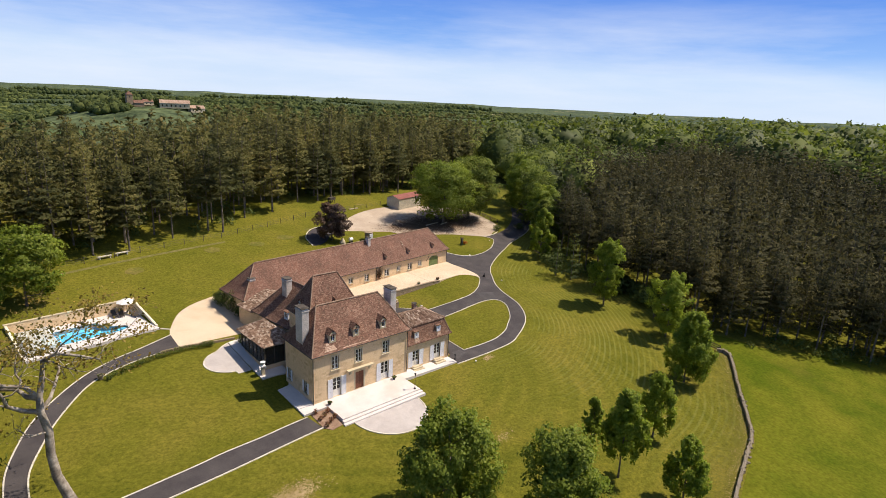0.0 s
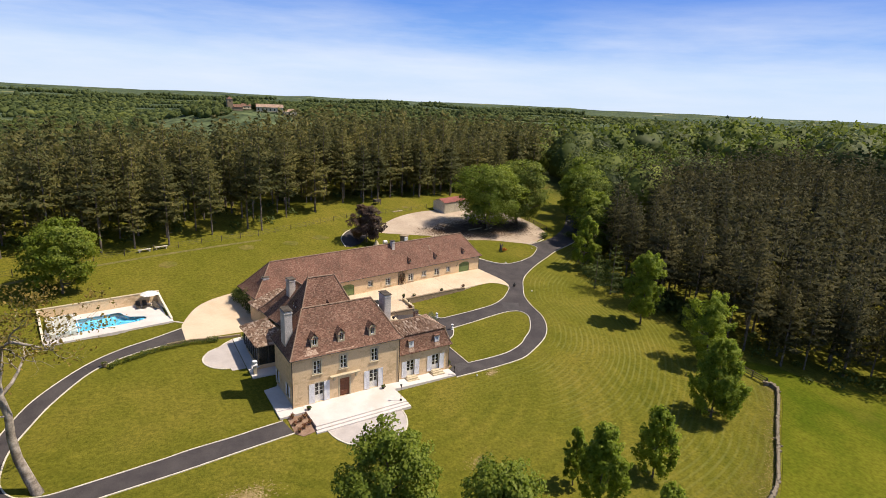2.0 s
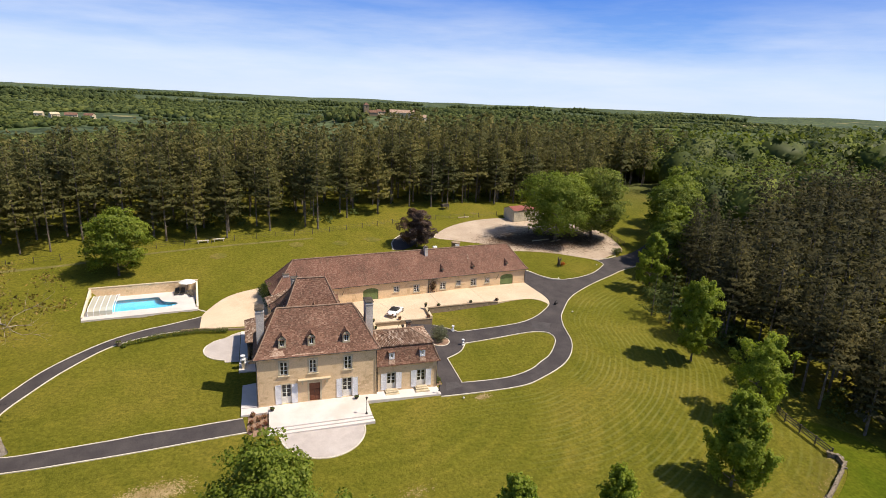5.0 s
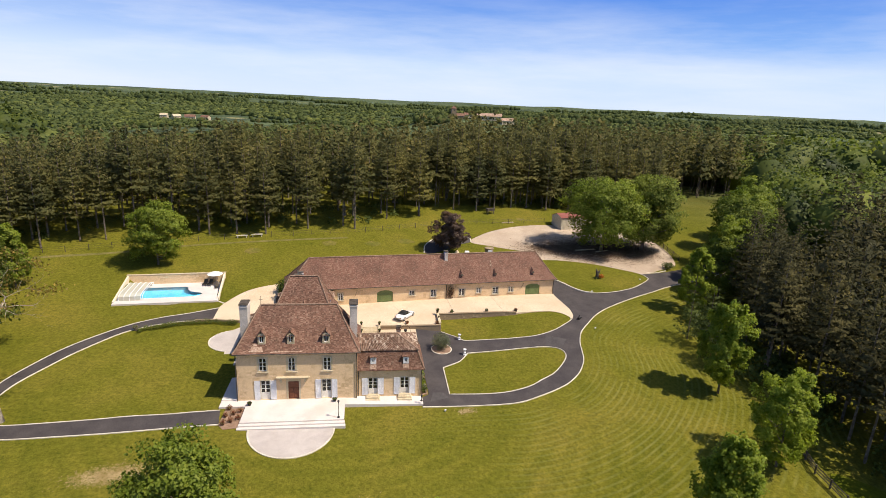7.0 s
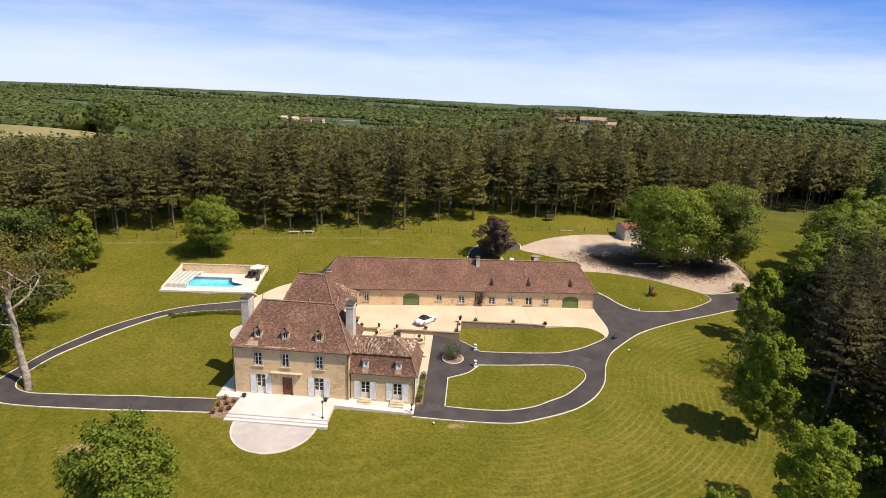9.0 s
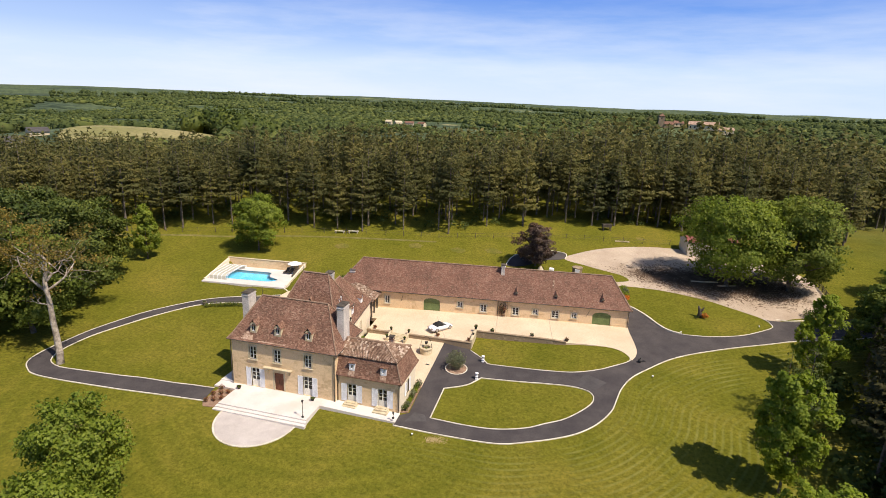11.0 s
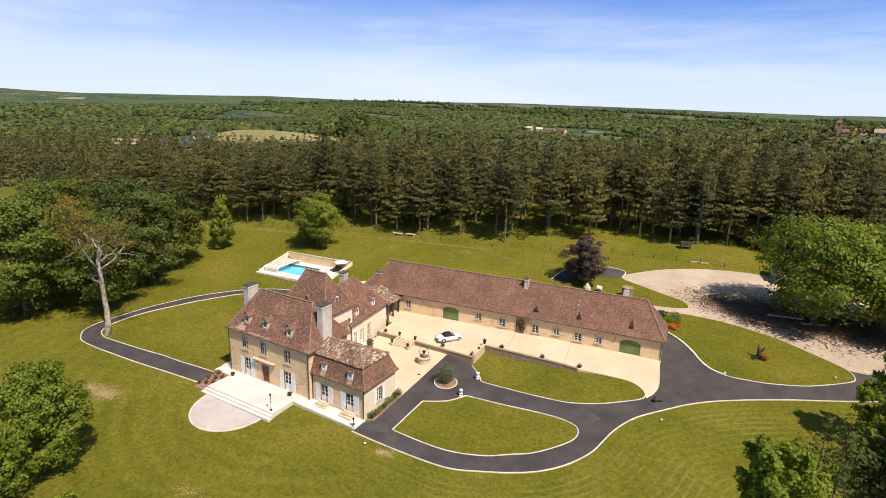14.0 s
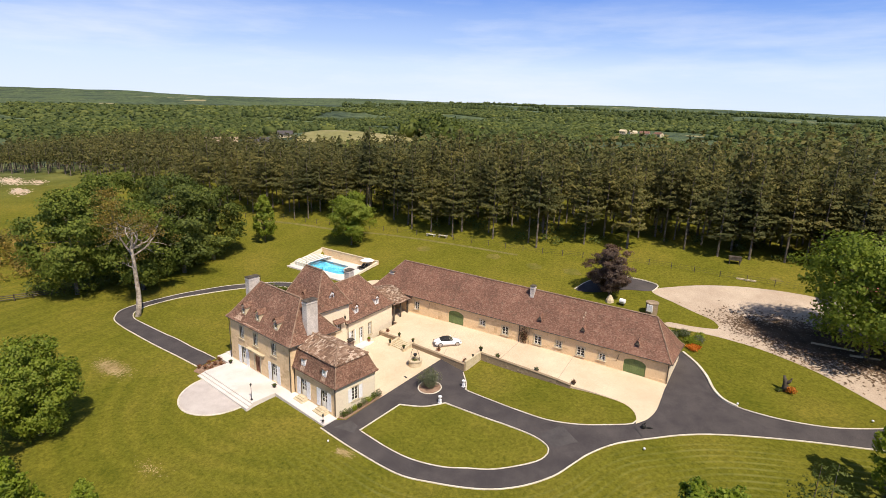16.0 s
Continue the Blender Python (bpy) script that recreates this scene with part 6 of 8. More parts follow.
rng = np.random.default_rng(7)
in_ride = lambda x, y: abs(x - 97 - (y - 58) * 0.9) < 6.0          # the mown ride beyond the gateway
front = scatter(rng, -95, 112, 20, 115, 5.1, lambda x, y: 0 < y - north_edge(x) < 17 and not in_ride(x, y))
front = [(x, y, k, sc * (1.0 + 0.12 * smoothstep(10, 70, x) - 0.07 * smoothstep(10, -80, x)), tn) for x, y, k, sc, tn in front]
pine_group(front, "tall dark pine with a bare lower trunk, at the plantation's edge", "pines of the north plantation", PINE)
deep = scatter(rng, -330, 190, 20, 250, 5.4, lambda x, y: y - north_edge(x) >= (17 if x > -95 else 0) and y < 140 + 0.22 * max(x, -60) + (18 if x > 40 else 0) - 30 * smoothstep(-90, -170, x) and not (y < 150 and in_ride(x, y)))
deep = [(x, y, k, sc * (0.92 + 0.28 * smoothstep(0, 70, x) - 0.20 * smoothstep(0, -110, x)), tn) for x, y, k, sc, tn in deep]
pine_mass("pine_plantation", deep, "deep stand of dark green pines", PINE, 11)
east_front = [(x, y, k, sc * 0.86, tn) for x, y, k, sc, tn in scatter(rng, 70, 130, -80, 42, 4.2, lambda x, y: 0 < x - east_edge(y) < 11)]
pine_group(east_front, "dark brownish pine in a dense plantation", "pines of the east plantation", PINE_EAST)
east_deep = scatter(rng, 80, 235, -135, 62, 4.9, lambda x, y: x - east_edge(y) >= 11 and x < 200 + 0.3 * (y + 60) and not (y > 36 and x < 112))
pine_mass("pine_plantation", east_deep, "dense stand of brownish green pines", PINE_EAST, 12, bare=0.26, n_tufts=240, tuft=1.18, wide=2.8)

# broadleaved woods: behind the gate, beyond the east pines, in the country to the north and west
rng = np.random.default_rng(9)
wood = []
for x0, x1, y0, y1, gap, lo, hi, keep in (
        (98, 190, 48, 125, 9.0, 9, 19, lambda x, y: y < 62 + 1.1 * (x - 112) and y > 40 + 0.25 * (x - 95) and not (y - 0.9 * x < -32 and x < 118)),
        (160, 520, -160, 260, 14.5, 12, 25, lambda x, y: x > 206 + 0.3 * (y + 60) or y > 110),
        (520, 900, -250, 500, 16, 11, 18, lambda x, y: True)):
    for x, y, k, sc, turn in scatter(rng, x0, x1, y0, y1, gap, keep):
        wood.append((x, y, k + int(rng.integers(0, 3)), lo + (hi - lo) * rng.random(), turn))
gate_wood = [r for r in wood if r[0] < 190 and not in_ride(r[0] - 3, r[1])]
leaf_mass("broadleaved_wood", gate_wood[::2], "fresh green broadleaved wood behind the gateway", LEAF_WOOD, 20, 800, 0.62)
leaf_mass("broadleaved_wood", gate_wood[1::2], "deep green broadleaved wood behind the gateway", LEAF_DARK, 19, 800, 0.62)
near_wood = [r for r in wood if 190 <= r[0] < 330]
leaf_mass("broadleaved_wood", [r for k, r in enumerate(near_wood) if k % 5 < 2], "fresh green broadleaved wood beyond the pines", LEAF_WOOD, 21, 260, 1.1)
leaf_mass("broadleaved_wood", [r for k, r in enumerate(near_wood) if k % 5 >= 2], "deep green broadleaved wood beyond the pines", LEAF_DARK, 26, 260, 1.1)
mid_wood = [r for r in wood if 330 <= r[0] < 520]
leaf_mass("broadleaved_wood", mid_wood[::2], "fresh green woodland on the eastern rise", LEAF_WOOD, 28, 130, 1.45)
leaf_mass("broadleaved_wood", mid_wood[1::2], "deep green woodland on the eastern rise", LEAF_DARK, 29, 130, 1.45)
leaf_mass("broadleaved_wood", [r for r in wood if r[0] >= 520], "broadleaved wood reaching to the horizon", LEAF_HILL, 27, 34, 2.2)


def woody(x, y):
    """Where woods stand in the far country; clearings hold fields, farms and the church."""
    for cx, cy, cr in ((111, 530, 60), (150, 525, 60), (85, 465, 60), (120, 450, 60), (60, 400, 50), (-246, 133, 32), (-225, 120, 30), (-200, 112, 26), (-214, 140, 30), (-232, 168, 30), (-195, 150, 32), (-180, 130, 26), (-205, 195, 40), (-195, 225, 42), (-185, 185, 36), (-170, 160, 28), (-300, 118, 16), (-238, 222, 38), (-255, 200, 34), (-218, 244, 30), (-282, 162, 34), (-262, 185, 26), (-62, 322, 30), (-25, 322, 30), (-239, 800, 60), (-250, 940, 70)):
        if math.hypot(x - cx, y - cy) < cr:
            return -1.0
    if 330 < y < 560 and 0 < x - 0.12 * y < 125:
        return -1.0
    if x < -180 and 90 < y < 420:
        return 0.4
    return noise.noise((x / 300, y / 220, 8.0)) + 0.22 * noise.noise((x / 60, y / 60, 3.0))


bands = {0: [], 1: [], 2: []}
for k, (x0, x1, y0, y1, gap, lo, hi, cut) in enumerate(((-420, 330, 95, 360, 7.8, 5, 14, -0.1), (-800, 800, 90, 850, 10.5, 7, 12, -0.3), (-1500, 1300, 200, 1700, 16.5, 10, 19, -0.22))):
    rows = scatter(rng, x0, x1, y0, y1, gap, lambda x, y: y > 158 + 0.1 * x + (0.25 * (x + 100) if x < -100 else 0) and math.hypot(x, y) > (0, 400, 840)[k] and woody(x, y) > cut)
    bands[k] = [(x, y, q, lo + (hi - lo) * rng.random() ** 1.5, turn) for x, y, q, sc, turn in rows if k or not (math.hypot(x, y) > 400)]
for k, (n, lf) in enumerate(((40, 2.5), (12, 4.0), (4, 4.8))):
    fresh = [noise.noise((r[0] / 70, r[1] / 45, 5.0)) + 0.25 * rng.normal() > 0.22 for r in bands[k]]
    leaf_mass("hill_wood", [r for r, g in zip(bands[k], fresh) if not g], ("deep green woods behind the plantation", "deep green woods over the hills", "woods on the far ridges")[k], LEAF_HILL, 22 + k, n, lf, tall=0.8 - 0.15 * k)
    leaf_mass("hill_wood", [r for r, g in zip(bands[k], fresh) if g], ("fresh green woods behind the plantation", "lighter green woods over the hills", "lighter woods on the far ridges")[k], LEAF_HILL_PALE, 35 + k, n, lf, tall=0.8 - 0.15 * k)
scrub = [(rng.uniform(-92, -58), rng.uniform(-16, -3), int(rng.integers(0, 8)), rng.uniform(2.0, 4.2), rng.random() * 6) for k in range(60)]
leaf_mass("scrub", scrub, "bare brownish scrub beside the western field", LEAF_RUST, 46, 90, 1.6, "scrub", False)
# hedges along the field edges
hedge_rows = []
for k in range(60):
    hx, hy, a = rng.uniform(-1000, 800), rng.uniform(380, 1500), rng.uniform(0, 3.14)
    ln = rng.uniform(60, 220)
    hedge_rows += [(hx + s * math.cos(a), hy + s * math.sin(a), int(rng.integers(0, 8)), rng.uniform(4, 9), rng.random() * 6) for s in np.arange(0, ln, 6.0)]
for k in range(60):
    hx, hy, a = rng.uniform(-2000, 1700), rng.uniform(1300, 2700), rng.uniform(-0.6, 0.6)
    ln = rng.uniform(120, 480)
    hedge_rows += [(hx + s * math.cos(a), hy + s * math.sin(a) + 8 * rng.normal(), int(rng.integers(0, 8)), rng.uniform(8, 18), rng.random() * 6) for s in np.arange(0, ln, 11.0)]
leaf_mass("field_hedge", hedge_rows, "dark hedges with trees between far fields", LEAF_HILL, 44, 20, 2.6, "hedge")
# trees round the church and the hill farm
leaf_mass("hamlet_trees", [(74 + 32 * rng.random(), 520 + 22 * rng.random(), k, 4 + 5 * rng.random(), k) for k in range(40)] + [(70 + 120 * rng.random(), 556 + 30 * rng.random(), k, 7 + 5 * rng.random(), k) for k in range(60)], "dark trees round the church hill", LEAF_HILL, 47, 40, 2.4, "trees")
# a stand of tall trees beside the sandy field
leaf_mass("tree_stand", [(-208 + 5.5 * k + rng.normal() * 2, 262 + rng.normal() * 6 + 0.5 * k, k, 16 + 5 * rng.random(), k) for k in range(9)], "stand of tall dark trees beside the field", LEAF_DARK, 45, 200, 1.2)
rng = np.random.default_rng(23)
# more bushes than grow here: the extra ones cover lit grass as shade would
under = [(x, y, k, 1.1 + 1.6 * rng.random(), tn) for x, y, k, sc, tn in scatter(rng, -90, 100, 25, 120, 3.4, lambda x, y: 3.0 < y - north_edge(x) < 18 and rng.random() < 0.42)]
under += [(x, y, k, 1.2 + 1.8 * rng.random(), tn) for x, y, k, sc, tn in scatter(rng, 68, 130, -90, 40, 3.2, lambda x, y: -2.5 < x - east_edge(y) < 9 and rng.random() < 0.45)]
# dark bushes added to deepen the shade at the east pines' foot
under += [(rng.uniform(73.5, 79), rng.uniform(-6, 23), k, rng.uniform(2.2, 4.2), k) for k in range(34)]
leaf_mass("undergrowth", under, "bushes and saplings on the plantation floor, many added to deepen its shade", LEAF_DARK, 24, 90, 2.2, "undergrowth", False)

# trees of the park
tree("maple_tree", 1.0, -23.9, 11.5, 4.7, "large rounded green tree on the front lawn", mat=LEAF_LAWN, leaves=9000, leaf=0.36, clumps=130, base=0.08, taper=0.3, girth=0.2, seed=31, up=0.45)
tree("maple_tree", 7.3, -31.9, 11.3, 4.0, "rounded green tree on the front lawn", mat=LEAF_LAWN, leaves=7000, leaf=0.36, clumps=110, base=0.1, taper=0.3, seed=32, up=0.45)
tree("young_tree", 22.4, -25.8, 7.3, 1.6, "slim young green tree with a pointed crown", mat=LEAF, leaves=2600, leaf=0.3, clumps=90, base=0.15, taper=0.6, girth=0.07, seed=33, up=0.7)
tree("young_tree", 20.7, -30.6, 10.6, 2.6, "egg-shaped green tree on a clear thin trunk", mat=LEAF, leaves=5200, leaf=0.33, clumps=150, base=0.25, taper=0.6, girth=0.11, seed=34, up=1.0)
tree("young_tree", 31.9, -28.9, 8.9, 2.4, "egg-shaped green tree on the lawn", mat=LEAF, leaves=4200, leaf=0.32, clumps=130, base=0.1, taper=0.6, girth=0.1, seed=35, up=1.0)
tree("young_tree", 22.5, -37.0, 8.0, 2.3, "egg-shaped green tree near the field wall", mat=LEAF, leaves=4200, leaf=0.32, clumps=130, base=0.12, taper=0.6, girth=0.1, seed=36, up=1.0)
tree("lime_tree", 50.4, -24.4, 11.8, 3.9, "tall fresh green lime tree on the lawn", mat=LEAF, leaves=7600, leaf=0.36, clumps=170, base=0.06, taper=0.42, girth=0.14, seed=37, up=0.7)
tree("lime_tree", 64.0, -14.6, 12.2, 3.4, "tall open green lime tree on the lawn", mat=LEAF, leaves=5600, leaf=0.36, clumps=80, base=0.12, taper=0.15, ragged=0.6, girth=0.14, seed=38, up=0.5)
tree("lime_tree", 65.9, -0.2, 14.2, 3.1, "tall bright green lime tree with a square top", mat=LEAF, leaves=6500, leaf=0.4, clumps=90, base=0.1, taper=-0.1, girth=0.15, seed=39, up=0.6)
tree("lime_tree", 77.0, 25.2, 13.2, 3.4, "tall green tree beside the drive", mat=LEAF, leaves=5600, leaf=0.38, clumps=80, base=0.06, taper=0.45, ragged=0.4, girth=0.14, seed=40, up=0.5)
tree("oak_tree", 71.5, 55.2, 16.4, 9.0, "broad old oak shading the gravel yard", mat=LEAF_LAWN, leaves=14000, leaf=0.5, clumps=130, base=0.17, taper=0.05, ragged=0.4, girth=0.42, seed=41, count=24)
tree("oak_tree", 82.6, 56.6, 17.4, 8.0, "tall deep green oak shading the gravel yard", mat=LEAF_WOOD, leaves=13000, leaf=0.5, clumps=110, base=0.12, taper=0.05, ragged=0.4, girth=0.42, seed=42, count=24)
rng = np.random.default_rng(64)
p2 = np.concatenate([rng.normal(size=(5000, 2)) * (3.8, 1.9) + (60.5, 56.0), rng.normal(size=(11000, 2)) * (4.4, 3.3) + (67.5, 55.8), rng.normal(size=(9000, 2)) * (4.0, 3.3) + (77.0, 56.4)])
p2 = np.array([q for q in p2 if inside(*q, YARD_LINE)])
p3 = np.array([(x, y, ground_z(x, y) + 0.06) for x, y in p2])
v, f, nrm = facing(p3, np.zeros_like(p3) + (0, 0, 1.0), 0.3 * (0.5 + rng.random(len(p3))), rng, 0.12, 0.8)
tagged(new("fallen_leaves", array_mesh("fallen_leaves", v, f, LITTER, nrm)), "brown fallen leaves strewn under the oaks", "leaf litter", kind="stuff")
tree("copper_beech", 34.7, 53.2, 8.8, 3.5, "dark purple copper beech behind the barn", mat=LEAF_RED, leaves=7500, leaf=0.36, clumps=110, base=0.1, taper=0.1, ragged=0.5, girth=0.2, seed=43)
tree("lime_tree", -23.6, 43.6, 12.0, 5.2, "round fresh green tree beside the pool", mat=LEAF_LIME, leaves=7000, leaf=0.42, clumps=100, base=0.14, taper=0.1, girth=0.2, seed=44)
tree("young_tree", -43.2, 33.5, 11.8, 2.9, "light green tree at the lawn's edge", mat=LEAF_LIME, leaves=5000, leaf=0.4, clumps=110, base=0.12, taper=0.42, girth=0.13, seed=45, up=0.5)
for k, (x, y, h, r) in enumerate(((-37, 3, 17.0, 7.0), (-40.5, 12.5, 17.5, 7.5), (-43, -6.5, 19.6, 7.6), (-43, 20.3, 16.4, 6.2), (-53, 4, 20.2, 7.6), (-52, 16, 18.2, 7.4))):
    tree("oak_tree", x, y, h, r, "big spreading green oak in the western grove", mat=LEAF_WOOD if k in (0, 2, 4) else LEAF_DARK, leaves=10500, leaf=0.52, clumps=105, base=0.1, taper=-0.05, ragged=0.34, girth=0.35, seed=50 + k, group="oaks of the western grove", count=20)
rng = np.random.default_rng(65)
leaf_mass("undergrowth", [(-43 - 4 * abs(rng.normal()), q, k, 2.2 + 2.4 * rng.random(), k) for k, q in enumerate(np.linspace(-12, 27, 34))], "dark bushes in the shade of the western grove", LEAF_DARK, 66, 160, 1.2, "undergrowth", False)
dead_oak()
for k, (x, y, h, r) in enumerate(((107, 55, 16.5, 6.8), (100, 45, 16, 6.6), (116, 64, 17, 6.5), (93, 37, 14, 5.6), (86, 31, 12, 4.0))):
    tree("broadleaved_tree", x, y, h, r, "green broadleaved tree beside the gateway", mat=(LEAF_LAWN, LEAF_WOOD, LEAF_LAWN)[k % 3], leaves=6600, leaf=0.55, clumps=85, base=0.08, taper=0.1, girth=0.2, seed=70 + k, group="trees at the gateway")
# young firs with open boughs
for x, y, h, r, n_, seed in ((70.2, 15.2, 8.3, 2.6, 1000, 80), (71.3, 11.8, 11.2, 3.2, 1500, 81)):
    fir = thing("fir_tree", "young open-branched fir at the wood's edge", "fir", "young firs", at=(x, y, ground_z(x, y)))
    v, f, nrm = pine_arrays(np.random.default_rng(seed), h, 0.05, 54, n_, r, 0.34)
    part("crown", array_mesh("crown", v, f, LEAF_DARK, nrm), None, fir)
    part("trunk", stem_arrays(h - 0.2, 0.13), BARK, fir)


# ---- walls and steps of the court ----
def stone_wall(name, line, thick, z_of, h_of, mat, label, coping=True):
    """A masonry wall along a plan line; z_of gives the foot, h_of the top."""
    s, n = Shape(), len(line)
    for k, (x, y) in enumerate(line):
        d = (Vector(line[min(k + 1, n - 1)]) - Vector(line[max(k - 1, 0)])).normalized()
        o = Vector((-d.y, d.x)) * thick / 2
        for sx, z in ((-1, z_of(x, y)), (-1, h_of(x, y)), (1, h_of(x, y)), (1, z_of(x, y))):
            s.v.append((x + sx * o.x, y + sx * o.y, z))
    for k in range(n - 1):
        a, b = 4 * k, 4 * k + 4
        s.f += [(a + i, b + i, b + (i + 1) % 4, a + (i + 1) % 4) for i in range(4)]
    s.f += [(0, 1, 2, 3), (len(s.v) - 1, len(s.v) - 2, len(s.v) - 3, len(s.v) - 4)]
    ob = thing(name, label, "wall")
    part("masonry", s, mat, ob)
    if coping:
        c = edging(line, thick + 0.1, 0.1, h_of, deep=0.0)
        part("coping", c, TRIM if mat is TRIM else mat, ob, "flat coping stones")
    return ob


def dense(a, b, step=1.0):
    n = max(1, round(math.dist(a, b) / step))
    return [(a[0] + (b[0] - a[0]) * k / n, a[1] + (b[1] - a[1]) * k / n) for k in range(n + 1)]


rim = lambda x, y: court_z(x, y + 0.4) + 0.06
stone_wall("retaining_wall", dense((18.55, 19.45), (28.5, 19.62)), 0.32, lambda x, y: -1.2, rim, RUBBLE, "low brown rubble wall holding up the court")
stone_wall("retaining_wall", dense((11.5, 19.25), (15.25, 19.35)), 0.32, lambda x, y: -1.2, rim, RUBBLE, "short rubble wall beside the stone steps")
stone_wall("retaining_wall", dense((28.42, 19.8), (28.42, 23.6), 0.6), 0.34, lambda x, y: -0.8, lambda x, y: court_z(28, y) + 0.35, TRIM, "pale dressed wall at the court's corner")
stone_wall("retaining_wall", dense((28.6, 23.5), (42.6, 24.2)), 0.34, lambda x, y: ground_z(x, y) - 0.4, lambda x, y: max(court_z(x, y + 0.3) + 0.12 - 0.1 * smoothstep(40, 46, x), ground_z(x, y) + 0.06), RUBBLE, "long brown rubble wall along the upper lawn")
st = thing("stone_steps", "pale stone steps between patio and court, with side walls", "steps")
pz = patio_z(17, 18.5)
cz = court_z(17, 19.6)
for k in range(6):
    part("step", Shape().slab(15.65, 17.75 + 0.32 * k, pz - 0.3, 18.2, 19.9, pz + (cz - pz) * (k + 1) / 6), TRIM, st)
for x in (15.3, 18.2):
    s = Shape()
    s.add([(x, 17.5, pz - 0.3), (x + 0.34, 17.5, pz - 0.3), (x + 0.34, 19.9, pz - 0.3), (x, 19.9, pz - 0.3), (x, 17.5, pz + 0.35), (x + 0.34, 17.5, pz + 0.35), (x + 0.34, 19.9, cz + 0.3), (x, 19.9, cz + 0.3)],
          [(3, 2, 1, 0), (4, 5, 6, 7), (0, 1, 5, 4), (1, 2, 6, 5), (2, 3, 7, 6), (3, 0, 4, 7)])
    part("side_wall", s, TRIM, st)


# ---- plants in pots, urns and shrubs ----
def foliage(rng, n, r, h, z=0.0, size=0.12, squash=1.0):
    d = rng.normal(size=(n, 3))
    d /= np.linalg.norm(d, axis=1)[:, None]
    d *= (rng.random(n) ** 0.4)[:, None]
    lump = 1 + 0.25 * np.sin(d[:, 0] * 5 + 1) * np.cos(d[:, 1] * 4)
    p = d * np.array([r, r * squash, h / 2]) * lump[:, None] + (0, 0, z + h / 2)
    return facing(p, d + (0, 0, 0.3), size * (0.7 + 0.7 * rng.random(n)), rng, 0.7, 0.7)[:2]


def pot(x, y, z, r=0.28, h=0.42, mat=None, leaves=None, plant_h=0.4, label="terracotta pot with a small plant", seed=0, category="flower pot", group=""):
    ob = thing("flower_pot", label, category, group, at=(x, y, z))
    part("pot", Shape().turned(0, 0, 0, [(r * 0.62, 0), (r * 0.7, 0.04), (r * 0.9, h * 0.75), (r * 1.08, h * 0.8), (r * 1.08, h), (r * 0.9, h), (r * 0.85, h * 0.85)], 12), mat or TERRACOTTA, ob)
    if leaves:
        rng = np.random.default_rng(100 + seed)
        part("plant", array_mesh("plant", *foliage(rng, 90, r * 1.25, plant_h, h * 0.8, 0.14), leaves), None, ob)


def urn(x, y, z, label, mat=None, h=1.25):
    k = h / 1.25
    ob = thing("stone_urn", label, "garden urn", "urns beside the drive", at=(x, y, z))
    part("pedestal", Shape().slab(-0.26 * k, -0.26 * k, -0.05, 0.26 * k, 0.26 * k, 0.12 * k).slab(-0.2 * k, -0.2 * k, 0.12 * k, 0.2 * k, 0.2 * k, 0.5 * k).slab(-0.25 * k, -0.25 * k, 0.5 * k, 0.25 * k, 0.25 * k, 0.58 * k), mat or WHITE, ob)
    part("bowl", Shape().turned(0, 0, 0.58 * k, [(0.15 * k, 0), (0.08 * k, 0.1 * k), (0.1 * k, 0.16 * k), (0.26 * k, 0.34 * k), (0.3 * k, 0.5 * k), (0.34 * k, 0.62 * k), (0.3 * k, 0.66 * k), (0.24 * k, 0.6 * k)], 14), mat or WHITE, ob)


urn(31.1, 16.1, ground_z(31.1, 16.1) + 0.05, "white stone urn on a pedestal beside the upper lawn", h=0.95)
urn(31.15, 11.2, ground_z(31.15, 11.2) + 0.05, "white stone urn on a pedestal beside the lower lawn", h=0.95)
for k, (x, y, z) in enumerate(((15.47, 17.7, pz + 0.38), (18.37, 17.7, pz + 0.38), (15.47, 19.7, cz + 0.28), (18.37, 19.7, cz + 0.28))):
    pot(x, y, z, 0.19, 0.4, IRON, LEAF_DARK, 0.25, "dark iron urn with a plant on the step wall", k, group="urns on the steps")
for k, (x, y) in enumerate(((23.0, 20.4), (28.0, 20.3), (12.6, 20.0))):
    pot(x, y, court_z(x, y), 0.28, 0.28, TERRACOTTA, LEAF_ROSE, 0.35, "wide terracotta bowl with reddish flowers", 10 + k, group="pots on the court")
for k, (x, y) in enumerate(((31.0, 24.1), (37.3, 24.4), (42.7, 24.8))):
    pot(x, y, court_z(x, y), 0.3, 0.3, DARKWOOD, (LEAF_DARK, LEAF_OLIVE, LEAF_ROSE)[k], 0.42, "dark planter bowl along the court wall", 20 + k, group="pots on the court")
pot(28.42, 23.5, court_z(28, 23.5) + 0.44, 0.25, 0.5, IRON, LEAF_DARK, 0.4, "dark iron urn on the wall corner", 30)
pot(28.42, 21.6, court_z(28, 21.6) + 0.44, 0.16, 0.3, IRON, None, 0, "small dark iron urn on the wall", 31)
pot(1.9, -1.0, TERRACE_Z, 0.26, 0.4, IRON, LEAF_DARK, 0.14, "dark cast urn on the front terrace", 32, group="urns on the terrace")
pot(12.3, -0.6, TERRACE_Z, 0.26, 0.4, IRON, LEAF_DARK, 0.14, "dark cast urn on the front terrace", 33, group="urns on the terrace")
pot(11.9, 16.6, patio_z(0, 16.6), 0.26, 0.45, TERRACOTTA, LEAF, 0.4, "terracotta pot beside the wing", 34)

